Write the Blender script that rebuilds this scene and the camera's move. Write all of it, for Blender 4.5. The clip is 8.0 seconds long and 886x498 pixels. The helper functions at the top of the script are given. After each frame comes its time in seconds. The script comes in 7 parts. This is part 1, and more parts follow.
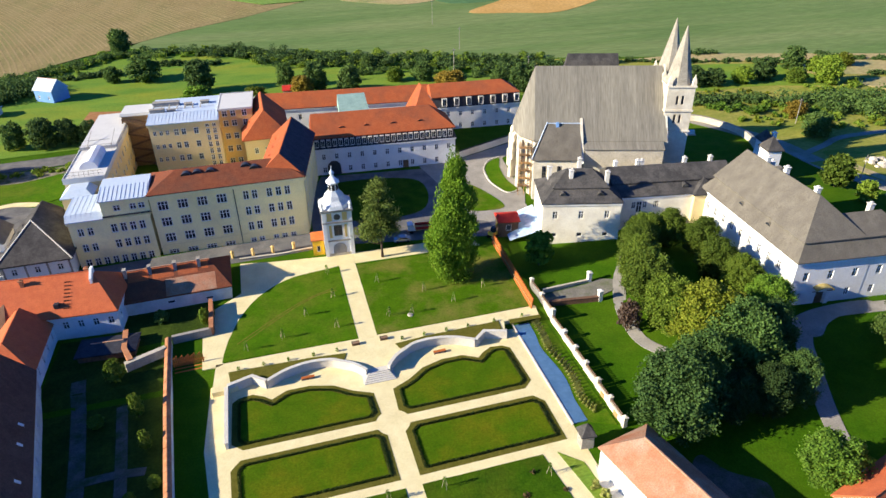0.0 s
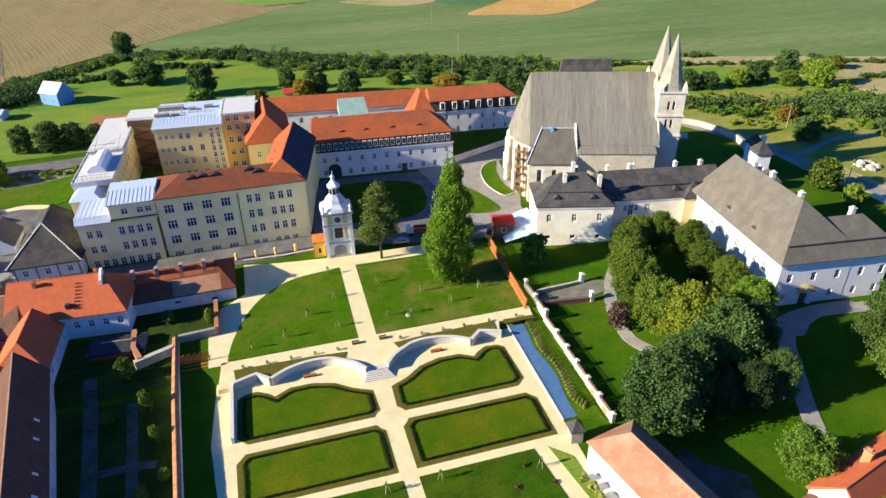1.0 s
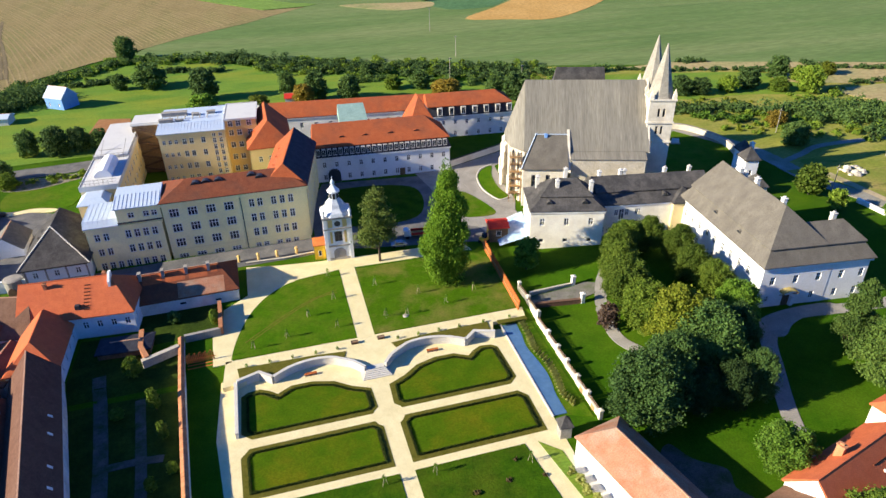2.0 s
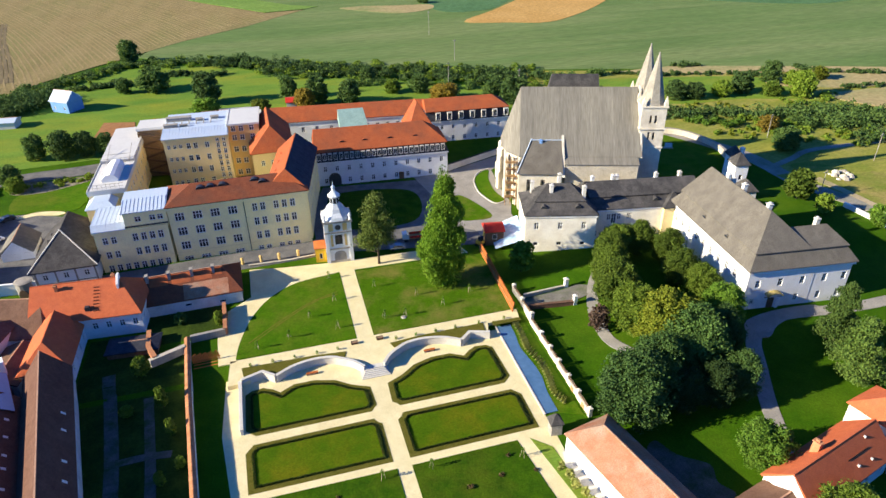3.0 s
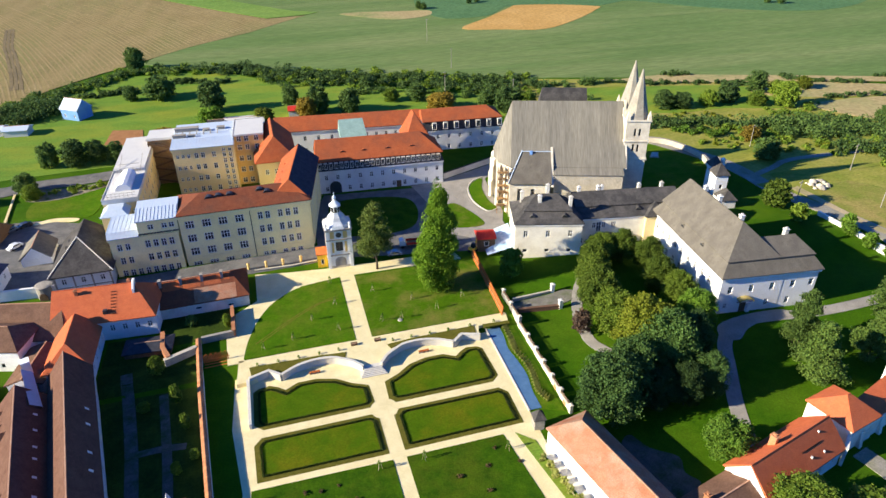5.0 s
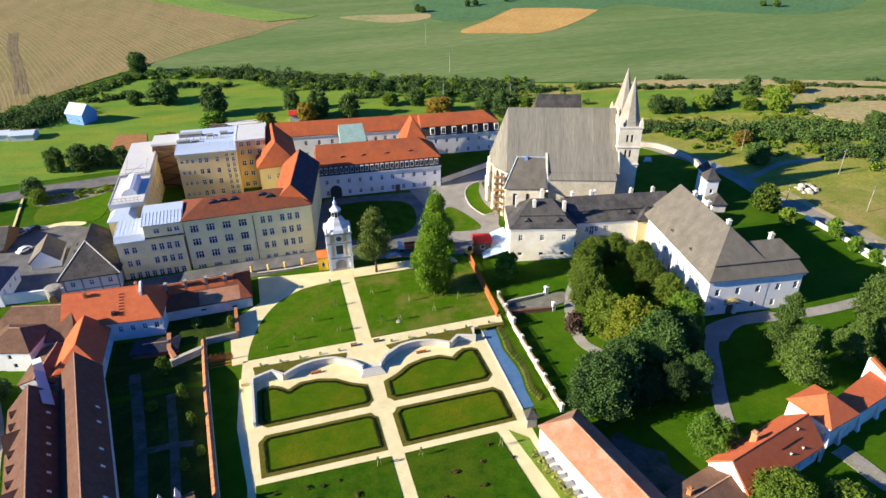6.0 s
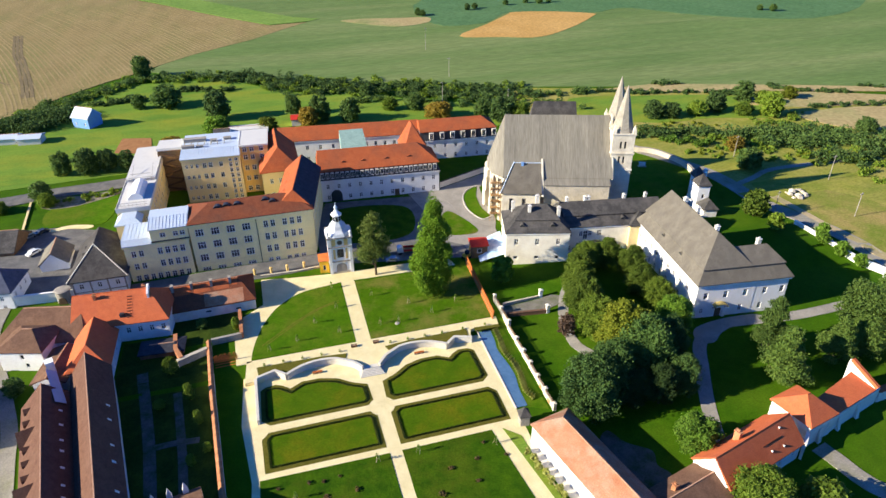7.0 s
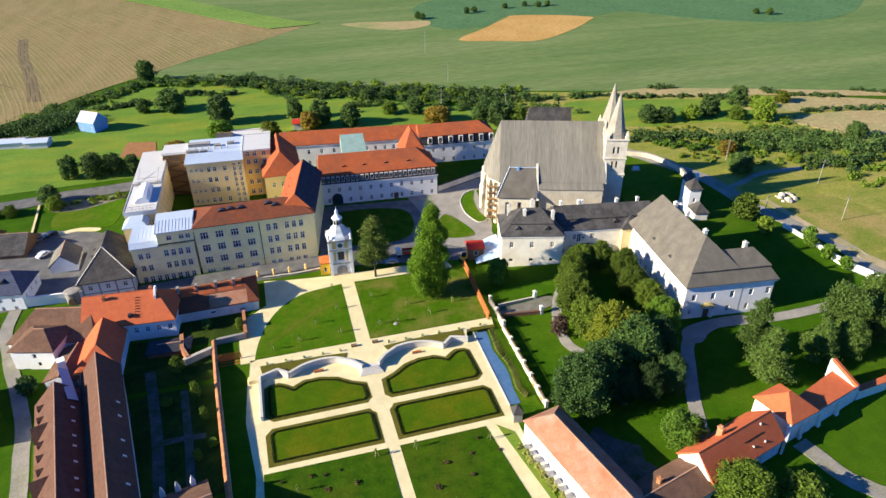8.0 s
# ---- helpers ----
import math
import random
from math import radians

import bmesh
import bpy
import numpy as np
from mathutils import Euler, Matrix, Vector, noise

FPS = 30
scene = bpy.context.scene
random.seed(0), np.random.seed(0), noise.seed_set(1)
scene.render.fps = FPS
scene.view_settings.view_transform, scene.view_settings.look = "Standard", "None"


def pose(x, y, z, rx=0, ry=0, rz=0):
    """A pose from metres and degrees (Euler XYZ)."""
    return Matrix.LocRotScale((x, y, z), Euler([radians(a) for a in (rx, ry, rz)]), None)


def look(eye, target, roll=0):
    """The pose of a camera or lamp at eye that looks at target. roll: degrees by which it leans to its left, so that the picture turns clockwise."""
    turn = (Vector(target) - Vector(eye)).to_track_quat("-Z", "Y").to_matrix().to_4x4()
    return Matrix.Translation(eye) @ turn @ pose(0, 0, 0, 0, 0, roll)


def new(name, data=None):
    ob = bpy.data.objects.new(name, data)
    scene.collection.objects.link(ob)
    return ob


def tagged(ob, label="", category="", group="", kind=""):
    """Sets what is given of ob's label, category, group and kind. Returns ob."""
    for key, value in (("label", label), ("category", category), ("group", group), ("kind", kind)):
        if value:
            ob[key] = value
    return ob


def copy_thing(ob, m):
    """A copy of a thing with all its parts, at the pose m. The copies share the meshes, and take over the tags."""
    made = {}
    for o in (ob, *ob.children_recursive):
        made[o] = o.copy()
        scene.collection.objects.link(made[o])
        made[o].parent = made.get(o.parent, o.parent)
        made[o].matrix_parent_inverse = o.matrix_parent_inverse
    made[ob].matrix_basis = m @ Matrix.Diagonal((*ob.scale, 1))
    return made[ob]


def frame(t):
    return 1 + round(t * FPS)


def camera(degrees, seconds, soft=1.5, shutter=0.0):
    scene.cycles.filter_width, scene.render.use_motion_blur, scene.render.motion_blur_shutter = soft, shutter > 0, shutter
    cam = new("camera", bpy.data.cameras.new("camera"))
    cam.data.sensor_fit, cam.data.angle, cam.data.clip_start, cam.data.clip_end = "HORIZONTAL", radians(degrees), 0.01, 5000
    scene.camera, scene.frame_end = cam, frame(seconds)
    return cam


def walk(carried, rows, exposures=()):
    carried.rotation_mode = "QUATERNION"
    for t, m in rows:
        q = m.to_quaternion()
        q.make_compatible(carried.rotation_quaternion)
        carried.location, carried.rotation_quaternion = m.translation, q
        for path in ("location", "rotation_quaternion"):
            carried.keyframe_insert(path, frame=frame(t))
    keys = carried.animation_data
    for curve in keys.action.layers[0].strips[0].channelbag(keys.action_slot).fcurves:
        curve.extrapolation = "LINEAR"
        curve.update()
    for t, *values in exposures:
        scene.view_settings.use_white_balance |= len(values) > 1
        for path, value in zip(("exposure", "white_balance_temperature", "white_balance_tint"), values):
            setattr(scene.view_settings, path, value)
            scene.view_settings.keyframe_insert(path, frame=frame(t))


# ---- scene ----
cam = camera(68.9, 8.0)
PATH = [
    (0, (0.159, -0.654, 78.393), (0.634, 1.013, 77.396), -1.0),
    (0.5, (-0.049, -2.641, 79.993), (0.426, -0.975, 78.993), -0.9),
    (1, (-0.202, -4.392, 81.591), (0.272, -2.727, 80.588), -1.0),
    (1.5, (-0.528, -6.486, 83.039), (-0.051, -4.821, 82.039), -0.9),
    (3, (-1.068, -12.321, 88.01), (-0.591, -10.658, 87.006), -0.8),
    (3.5, (-1.395, -14.278, 89.7), (-0.917, -12.616, 88.696), -0.7),
    (4, (-1.416, -16.197, 91.445), (-0.94, -14.535, 90.44), -0.8),
    (4.5, (-1.65, -18.174, 93.266), (-1.173, -16.513, 92.259), -0.7),
    (6, (-2.402, -24.224, 98.743), (-1.923, -22.566, 97.733), -0.6),
    (6.5, (-2.528, -26.248, 100.608), (-2.05, -24.59, 99.597), -0.6),
    (7, (-2.8, -28.283, 102.43), (-2.322, -26.625, 101.419), -0.5),
    (7.5, (-2.995, -30.538, 104.216), (-2.517, -28.879, 103.205), -0.5),
    (8, (-3.154, -32.918, 106.023), (-2.678, -31.26, 105.012), -0.5),
]
walk(cam, [(t, look(eye, target, roll)) for t, eye, target, roll in PATH])

# ---- light ----
SUN_EL, SUN_AZ = radians(22.8), math.atan2(-1.0, -0.012)
world = bpy.data.worlds.new("sky")
scene.world = world
world.use_nodes = True
sky = world.node_tree.nodes.new("ShaderNodeTexSky")
sky.sky_type = "NISHITA"
sky.sun_disc = False
sky.sun_elevation, sky.sun_rotation = SUN_EL, SUN_AZ
sky.air_density, sky.dust_density, sky.ozone_density = 1.0, 0.7, 8.0
tint = world.node_tree.nodes.new("ShaderNodeMix")
tint.data_type, tint.blend_type = "RGBA", "MULTIPLY"
tint.inputs["Factor"].default_value = 1.0
tint.inputs[7].default_value = (0.36, 0.88, 1.52, 1)
world.node_tree.links.new(sky.outputs[0], tint.inputs[6])
world.node_tree.links.new(tint.outputs[2], world.node_tree.nodes["Background"].inputs[0])
world.node_tree.nodes["Background"].inputs[1].default_value = 0.060
sun_data = bpy.data.lights.new("sun", "SUN")
sun_data.energy, sun_data.angle, sun_data.color = 5.0, radians(0.5), (1.0, 0.905, 0.70)
sun = new("sun", sun_data)
sun.matrix_world = look((math.sin(SUN_AZ) * 300, math.cos(SUN_AZ) * 300, math.tan(SUN_EL) * 300), (0, 0, 0))
scene.view_settings.exposure = 1.15


# ---- materials ----
def surface(name, a, b, scale=1.0, rough=0.85, bump=0.2, fine=12.0, c=None, c_scale=0.12, c_amount=0.5, metal=0.0, stretch=(1, 1, 1), rand=0.0, spec=0.05, grit=0.55, turn=None):
    """Two colours mixed by a broad noise, a fine grain over them, an optional third colour in large stains, and bump."""
    m = bpy.data.materials.new(name)
    m.use_nodes = True
    nt = m.node_tree
    n, l = nt.nodes, nt.links
    p = n["Principled BSDF"]
    geo = n.new("ShaderNodeNewGeometry")
    mp = n.new("ShaderNodeMapping")
    mp.inputs["Scale"].default_value = stretch
    if turn is not None:
        mp.vector_type = "TEXTURE"
        mp.inputs["Rotation"].default_value = (0, 0, radians(turn))
        mp.inputs["Scale"].default_value = tuple(1 / k for k in stretch)
    l.new(geo.outputs["Position"], mp.inputs[0])

    def grain(s, detail=4.0, rg=0.6):
        t = n.new("ShaderNodeTexNoise")
        t.inputs["Scale"].default_value = s
        t.inputs["Detail"].default_value = detail
        t.inputs["Roughness"].default_value = rg
        l.new(mp.outputs[0], t.inputs["Vector"])
        return t

    def mixer(fac, x, y, blend="MIX"):
        k = n.new("ShaderNodeMix")
        k.data_type, k.blend_type = "RGBA", blend
        for sock, val in ((k.inputs["Factor"], fac), (k.inputs[6], x), (k.inputs[7], y)):
            if hasattr(val, "is_output"):
                l.new(val, sock)
            else:
                sock.default_value = val
        return k.outputs[2]

    def ramp(src, lo, hi):
        r = n.new("ShaderNodeMapRange")
        r.inputs["From Min"].default_value, r.inputs["From Max"].default_value = lo, hi
        l.new(src, r.inputs["Value"])
        return r.outputs["Result"]

    g1, g2 = grain(scale), grain(fine, 3.0)
    col = mixer(ramp(g1.outputs[0], 0.32, 0.68), (*a, 1), (*b, 1))
    if c:
        g3 = grain(c_scale, 5.0, 0.65)
        st = n.new("ShaderNodeMath")
        st.operation = "MULTIPLY"
        l.new(ramp(g3.outputs[0], 0.45, 0.7), st.inputs[0])
        st.inputs[1].default_value = c_amount
        col = mixer(st.outputs[0], col, (*c, 1))
    col = mixer(grit, col, mixer(ramp(g2.outputs[0], 0.3, 0.7), (0.55, 0.55, 0.55, 1), (1.35, 1.35, 1.35, 1)), "MULTIPLY")
    if rand:
        oi = n.new("ShaderNodeObjectInfo")
        col = mixer(rand, col, mixer(oi.outputs["Random"], (0.5, 0.52, 0.5, 1), (1.4, 1.35, 1.3, 1)), "MULTIPLY")
    l.new(col, p.inputs["Base Color"])
    p.inputs["Roughness"].default_value = rough
    p.inputs["Metallic"].default_value = metal
    p.inputs["Specular IOR Level"].default_value = spec
    if bump:
        bp = n.new("ShaderNodeBump")
        bp.inputs["Strength"].default_value = bump
        bp.inputs["Distance"].default_value = 0.1
        l.new(g2.outputs[0], bp.inputs["Height"])
        l.new(bp.outputs[0], p.inputs["Normal"])
    return m


def foliage(name, a, b, rand=0.25):
    """Leaves: colour varies from leaf to leaf and across the crown, and some light passes through."""
    m = bpy.data.materials.new(name)
    m.use_nodes = True
    n, l = m.node_tree.nodes, m.node_tree.links
    p = n["Principled BSDF"]
    geo = n.new("ShaderNodeNewGeometry")
    tx = n.new("ShaderNodeTexNoise")
    tx.inputs["Scale"].default_value = 0.5
    l.new(geo.outputs["Position"], tx.inputs["Vector"])
    add = n.new("ShaderNodeMath")
    add.operation = "ADD"
    l.new(geo.outputs["Random Per Island"], add.inputs[0])
    l.new(tx.outputs[0], add.inputs[1])
    r = n.new("ShaderNodeMapRange")
    r.inputs["From Min"].default_value, r.inputs["From Max"].default_value = 0.35, 1.25
    l.new(add.outputs[0], r.inputs["Value"])
    k = n.new("ShaderNodeMix")
    k.data_type = "RGBA"
    l.new(r.outputs[0], k.inputs["Factor"])
    k.inputs[6].default_value, k.inputs[7].default_value = (*a, 1), (*b, 1)
    oi = n.new("ShaderNodeObjectInfo")
    j = n.new("ShaderNodeMix")
    j.data_type = "RGBA"
    l.new(oi.outputs["Random"], j.inputs["Factor"])
    j.inputs[6].default_value, j.inputs[7].default_value = (1 - rand, 1 - rand, 1 - rand, 1), (1 + rand, 1 + rand * 0.8, 1, 1)
    x = n.new("ShaderNodeMix")
    x.data_type, x.blend_type = "RGBA", "MULTIPLY"
    x.inputs["Factor"].default_value = 1.0
    l.new(k.outputs[2], x.inputs[6])
    l.new(j.outputs[2], x.inputs[7])
    l.new(x.outputs[2], p.inputs["Base Color"])
    p.inputs["Roughness"].default_value = 0.6
    p.inputs["Specular IOR Level"].default_value = 0.06
    tr = n.new("ShaderNodeBsdfTranslucent")
    l.new(x.outputs[2], tr.inputs["Color"])
    ms = n.new("ShaderNodeMixShader")
    ms.inputs[0].default_value = 0.30
    l.new(p.outputs[0], ms.inputs[1])
    l.new(tr.outputs[0], ms.inputs[2])
    l.new(ms.outputs[0], n["Material Output"].inputs["Surface"])
    return m


GRASS = surface("grass", (0.030, 0.086, 0.002), (0.050, 0.118, 0.003), 0.25, 0.9, 0.6, 3.0, (0.090, 0.140, 0.008), 0.05, 0.5)
LAWN = surface("lawn", (0.042, 0.114, 0.002), (0.066, 0.140, 0.003), 0.5, 0.9, 0.5, 4.0, (0.16, 0.155, 0.02), 0.11, 0.5)
LAWN_DARK = surface("mown_lawn", (0.048, 0.102, 0.002), (0.070, 0.121, 0.003), 0.35, 0.9, 0.5, 4.0, (0.145, 0.130, 0.006), 0.10, 0.7)
LAWN_WORN = surface("worn_lawn", (0.046, 0.110, 0.002), (0.066, 0.136, 0.003), 0.5, 0.9, 0.5, 4.0, (0.20, 0.165, 0.04), 0.09, 0.9)
LAWN_LOW = surface("deep_lawn", (0.020, 0.062, 0.002), (0.048, 0.106, 0.003), 0.3, 0.9, 0.7, 3.0, (0.085, 0.095, 0.008), 0.07, 0.7)
MEADOW = surface("meadow", (0.105, 0.200, 0.026), (0.165, 0.255, 0.032), 0.07, 0.9, 0.6, 1.2, (0.28, 0.27, 0.03), 0.03, 0.6, stretch=(1, 2.2, 1))
SCRUB = surface("scrub_ground", (0.160, 0.200, 0.028), (0.275, 0.265, 0.050), 0.06, 0.9, 0.7, 0.8, (0.39, 0.31, 0.10), 0.025, 0.75, stretch=(1, 2, 1))
VERGE = surface("planted_verge", (0.090, 0.088, 0.012), (0.130, 0.115, 0.022), 0.8, 0.95, 0.5, 5.0)
GRAVEL = surface("pale_gravel", (0.69, 0.585, 0.315), (0.78, 0.67, 0.385), 0.35, 0.95, 0.2, 8.0, (0.57, 0.465, 0.25), 0.18, 0.4, grit=0.3)
PAVING = surface("pale_paving", (0.56, 0.52, 0.45), (0.66, 0.62, 0.54), 0.4, 0.9, 0.15, 6.0, (0.42, 0.38, 0.32), 0.2, 0.4)
ASPHALT = surface("asphalt", (0.115, 0.112, 0.11), (0.165, 0.16, 0.155), 0.3, 0.9, 0.2, 6.0, (0.24, 0.22, 0.19), 0.15, 0.5)
TRACK = surface("dusty_road", (0.25, 0.23, 0.195), (0.33, 0.30, 0.25), 0.25, 0.95, 0.3, 4.0, (0.20, 0.20, 0.09), 0.15, 0.6)
DRIVE = surface("worn_drive", (0.15, 0.14, 0.12), (0.21, 0.195, 0.165), 0.4, 0.95, 0.3, 4.0, (0.10, 0.12, 0.05), 0.35, 0.7)
EARTH = surface("bare_earth", (0.25, 0.15, 0.09), (0.33, 0.21, 0.13), 0.5, 0.95, 0.4, 3.0)
STUBBLE = surface("stubble", (0.230, 0.175, 0.074), (0.295, 0.225, 0.098), 0.03, 0.95, 0.4, 0.5, (0.20, 0.19, 0.065), 0.014, 0.85, stretch=(2.2, 0.6, 1))
CROP = surface("green_crop", (0.105, 0.165, 0.048), (0.136, 0.200, 0.060), 0.02, 0.9, 0.4, 0.35, (0.215, 0.245, 0.095), 0.008, 0.8, stretch=(0.35, 2.5, 1))
CROP_DARK = surface("dark_crop", (0.078, 0.160, 0.062), (0.096, 0.182, 0.072), 0.03, 0.9, 0.3, 0.4)
CROP_LIGHT = surface("light_crop", (0.14, 0.235, 0.045), (0.18, 0.27, 0.055), 0.03, 0.9, 0.3, 0.4)
GRAIN = surface("ripe_grain", (0.45, 0.26, 0.075), (0.53, 0.32, 0.105), 0.03, 0.95, 0.3, 0.5)
GRAIN_PALE = surface("pale_grain", (0.36, 0.28, 0.13), (0.44, 0.34, 0.16), 0.03, 0.95, 0.3, 0.5, (0.20, 0.23, 0.08), 0.03, 0.9)

CREAM = surface("cream_plaster", (0.93, 0.80, 0.39), (0.95, 0.84, 0.44), 0.12, 0.9, 0.1, 3.0, (0.52, 0.46, 0.33), 0.15, 0.35, grit=0.15)
YELLOW = surface("ochre_plaster", (0.68, 0.46, 0.16), (0.74, 0.52, 0.20), 0.12, 0.9, 0.1, 3.0, (0.60, 0.42, 0.2), 0.2, 0.3, grit=0.15)
YELLOW_PALE = surface("pale_yellow_plaster", (0.74, 0.58, 0.29), (0.79, 0.63, 0.34), 0.12, 0.9, 0.1, 3.0, (0.62, 0.48, 0.27), 0.2, 0.3, grit=0.15)
WHITE = surface("white_plaster", (0.80, 0.79, 0.77), (0.85, 0.84, 0.82), 0.2, 0.9, 0.1, 3.0, (0.55, 0.51, 0.45), 0.13, 0.45, grit=0.15)
WHITE_WORN = surface("worn_white_plaster", (0.72, 0.68, 0.60), (0.80, 0.76, 0.69), 0.3, 0.9, 0.15, 3.0, (0.44, 0.38, 0.30), 0.2, 0.6, grit=0.15)
STONE = surface("pale_limestone", (0.50, 0.44, 0.34), (0.60, 0.54, 0.43), 0.5, 0.9, 0.3, 4.0, (0.33, 0.28, 0.22), 0.22, 0.55)
STONE_DARK = surface("weathered_stone", (0.30, 0.27, 0.23), (0.38, 0.34, 0.29), 0.5, 0.9, 0.3, 4.0, (0.2, 0.18, 0.15), 0.3, 0.5)
BRICK = surface("brick_coping", (0.42, 0.17, 0.08), (0.52, 0.24, 0.12), 1.2, 0.9, 0.3, 8.0, (0.30, 0.16, 0.1), 0.4, 0.5, rand=0.35)
ROOF_RED = surface("red_roof_tiles", (0.36, 0.088, 0.034), (0.42, 0.115, 0.044), 0.6, 0.85, 0.4, 5.0, (0.22, 0.080, 0.045), 0.14, 0.75)
ROOF_BROWN = surface("brown_red_tiles", (0.170, 0.055, 0.030), (0.225, 0.072, 0.036), 0.7, 0.85, 0.4, 5.0, (0.13, 0.060, 0.040), 0.2, 0.7)
CHURCH = surface("church_plaster", (0.68, 0.61, 0.49), (0.77, 0.70, 0.57), 0.4, 0.9, 0.2, 3.0, (0.42, 0.35, 0.25), 0.16, 0.65, grit=0.25)
ROOF_NEW = surface("bright_roof_tiles", (0.49, 0.118, 0.048), (0.57, 0.150, 0.060), 0.8, 0.85, 0.3, 6.0, (0.45, 0.12, 0.06), 0.25, 0.6, grit=0.4)
ROOF_OLD = surface("old_roof_tiles", (0.135, 0.074, 0.048), (0.180, 0.104, 0.070), 0.9, 0.9, 0.5, 5.0, (0.27, 0.155, 0.095), 0.25, 0.55)
CAP = surface("mortared_ridge", (0.44, 0.23, 0.14), (0.54, 0.32, 0.21), 1.0, 0.9, 0.3, 5.0)
ROOF_PALE = surface("faded_roof_tiles", (0.34, 0.140, 0.075), (0.44, 0.205, 0.120), 0.35, 0.9, 0.4, 5.0, (0.36, 0.27, 0.19), 0.22, 0.9)
SHINGLE = surface("grey_wooden_shingles", (0.140, 0.126, 0.104), (0.205, 0.186, 0.152), 0.6, 0.9, 0.5, 4.0, (0.255, 0.225, 0.175), 0.2, 0.6, stretch=(1.6, 1.6, 0.16))
SHINGLE_CHURCH = surface("streaked_grey_shingles", (0.180, 0.163, 0.132), (0.240, 0.218, 0.176), 0.7, 0.9, 0.5, 4.0, (0.31, 0.28, 0.215), 0.16, 0.6, stretch=(1.0, 0.07, 0.07), turn=-19)
SHINGLE_PALACE = surface("brown_grey_shingles", (0.135, 0.118, 0.094), (0.190, 0.168, 0.136), 0.5, 0.9, 0.5, 4.0, (0.100, 0.088, 0.074), 0.25, 0.8, stretch=(1.6, 1.6, 0.25))
CREAM_WHITE = surface("warm_white_plaster", (0.88, 0.81, 0.66), (0.92, 0.86, 0.72), 0.3, 0.9, 0.15, 3.0, (0.62, 0.54, 0.42), 0.2, 0.5, grit=0.15)
SPIRE = surface("grey_spire_stone", (0.30, 0.27, 0.215), (0.39, 0.35, 0.28), 0.5, 0.9, 0.3, 4.0, (0.25, 0.22, 0.18), 0.3, 0.6)
# ROOF_OLD about a fifth darker overall, so shaded slopes come out deeper
ROOF_DEEP = surface("deepened_roof_tiles", (0.110, 0.056, 0.040), (0.150, 0.080, 0.056), 0.9, 0.9, 0.5, 5.0, (0.17, 0.098, 0.068), 0.25, 0.5)
LANE = surface("grey_lane", (0.27, 0.25, 0.22), (0.35, 0.32, 0.28), 0.3, 0.9, 0.2, 5.0, (0.22, 0.20, 0.17), 0.2, 0.6)
SHINGLE_DARK = surface("dark_shingles", (0.054, 0.051, 0.049), (0.086, 0.080, 0.076), 0.4, 0.75, 0.5, 3.0, (0.15, 0.135, 0.12), 0.2, 0.5)
ROOF_DARK = surface("dark_brown_slates", (0.050, 0.046, 0.043), (0.080, 0.073, 0.068), 0.8, 0.85, 0.4, 4.0, (0.13, 0.12, 0.11), 0.3, 0.5)
SLATE = surface("dark_slate", (0.036, 0.038, 0.048), (0.056, 0.058, 0.070), 0.8, 0.7, 0.3, 5.0)
METAL_ROOF = surface("pale_sheet_metal", (0.46, 0.54, 0.64), (0.54, 0.61, 0.70), 0.3, 0.6, 0.1, 2.0, (0.42, 0.44, 0.47), 0.3, 0.4, metal=0.0, spec=0.5, grit=0.15)
FLAT_ROOF = surface("pale_roofing", (0.58, 0.56, 0.52), (0.66, 0.64, 0.60), 0.25, 0.9, 0.1, 3.0, (0.44, 0.42, 0.40), 0.25, 0.5, grit=0.15)
COPPER = surface("green_copper", (0.22, 0.33, 0.29), (0.28, 0.40, 0.35), 0.5, 0.7, 0.1, 3.0)
BLUE_PAINT = surface("blue_sheet", (0.16, 0.32, 0.62), (0.22, 0.38, 0.68), 0.6, 0.7, 0.1, 3.0, grit=0.15)
DARK_METAL = surface("dark_metal", (0.030, 0.030, 0.034), (0.045, 0.044, 0.048), 0.8, 0.5, 0.05, 4.0, spec=0.5)
WOOD = surface("raw_timber", (0.34, 0.20, 0.09), (0.44, 0.27, 0.12), 1.5, 0.85, 0.2, 8.0)
WOOD_DARK = surface("brown_timber", (0.13, 0.08, 0.05), (0.19, 0.12, 0.07), 1.5, 0.85, 0.2, 8.0)
ORANGE = surface("orange_boards", (0.46, 0.13, 0.035), (0.54, 0.17, 0.05), 1.5, 0.8, 0.2, 6.0)
RED_PAINT = surface("red_paint", (0.50, 0.035, 0.025), (0.56, 0.05, 0.035), 1.0, 0.5, 0.05, 6.0)
# blue stands for shade on white cloth, the pale stains for sunlit streaks
TARP = surface("shade_blue_tarpaulin", (0.26, 0.40, 0.56), (0.36, 0.49, 0.63), 0.5, 0.6, 0.3, 2.0, (0.72, 0.75, 0.77), 0.35, 0.9, grit=0.2)
FRAME_WHITE = surface("white_window_paint", (0.72, 0.70, 0.66), (0.78, 0.76, 0.72), 1.0, 0.6, 0.0, 5.0, grit=0.15)
BARK = surface("bark", (0.085, 0.06, 0.045), (0.13, 0.095, 0.07), 2.0, 0.95, 0.6, 10.0)
CAR_WHITE = surface("white_car_paint", (0.72, 0.72, 0.72), (0.76, 0.76, 0.76), 0.5, 0.25, 0.0, 5.0, spec=0.6, grit=0.15)
CAR_SILVER = surface("silver_car_paint", (0.38, 0.40, 0.42), (0.42, 0.44, 0.46), 0.5, 0.25, 0.0, 5.0, metal=0.5, spec=0.6)
CAR_DARK = surface("dark_car_paint", (0.03, 0.035, 0.045), (0.04, 0.045, 0.055), 0.5, 0.25, 0.0, 5.0, spec=0.6)
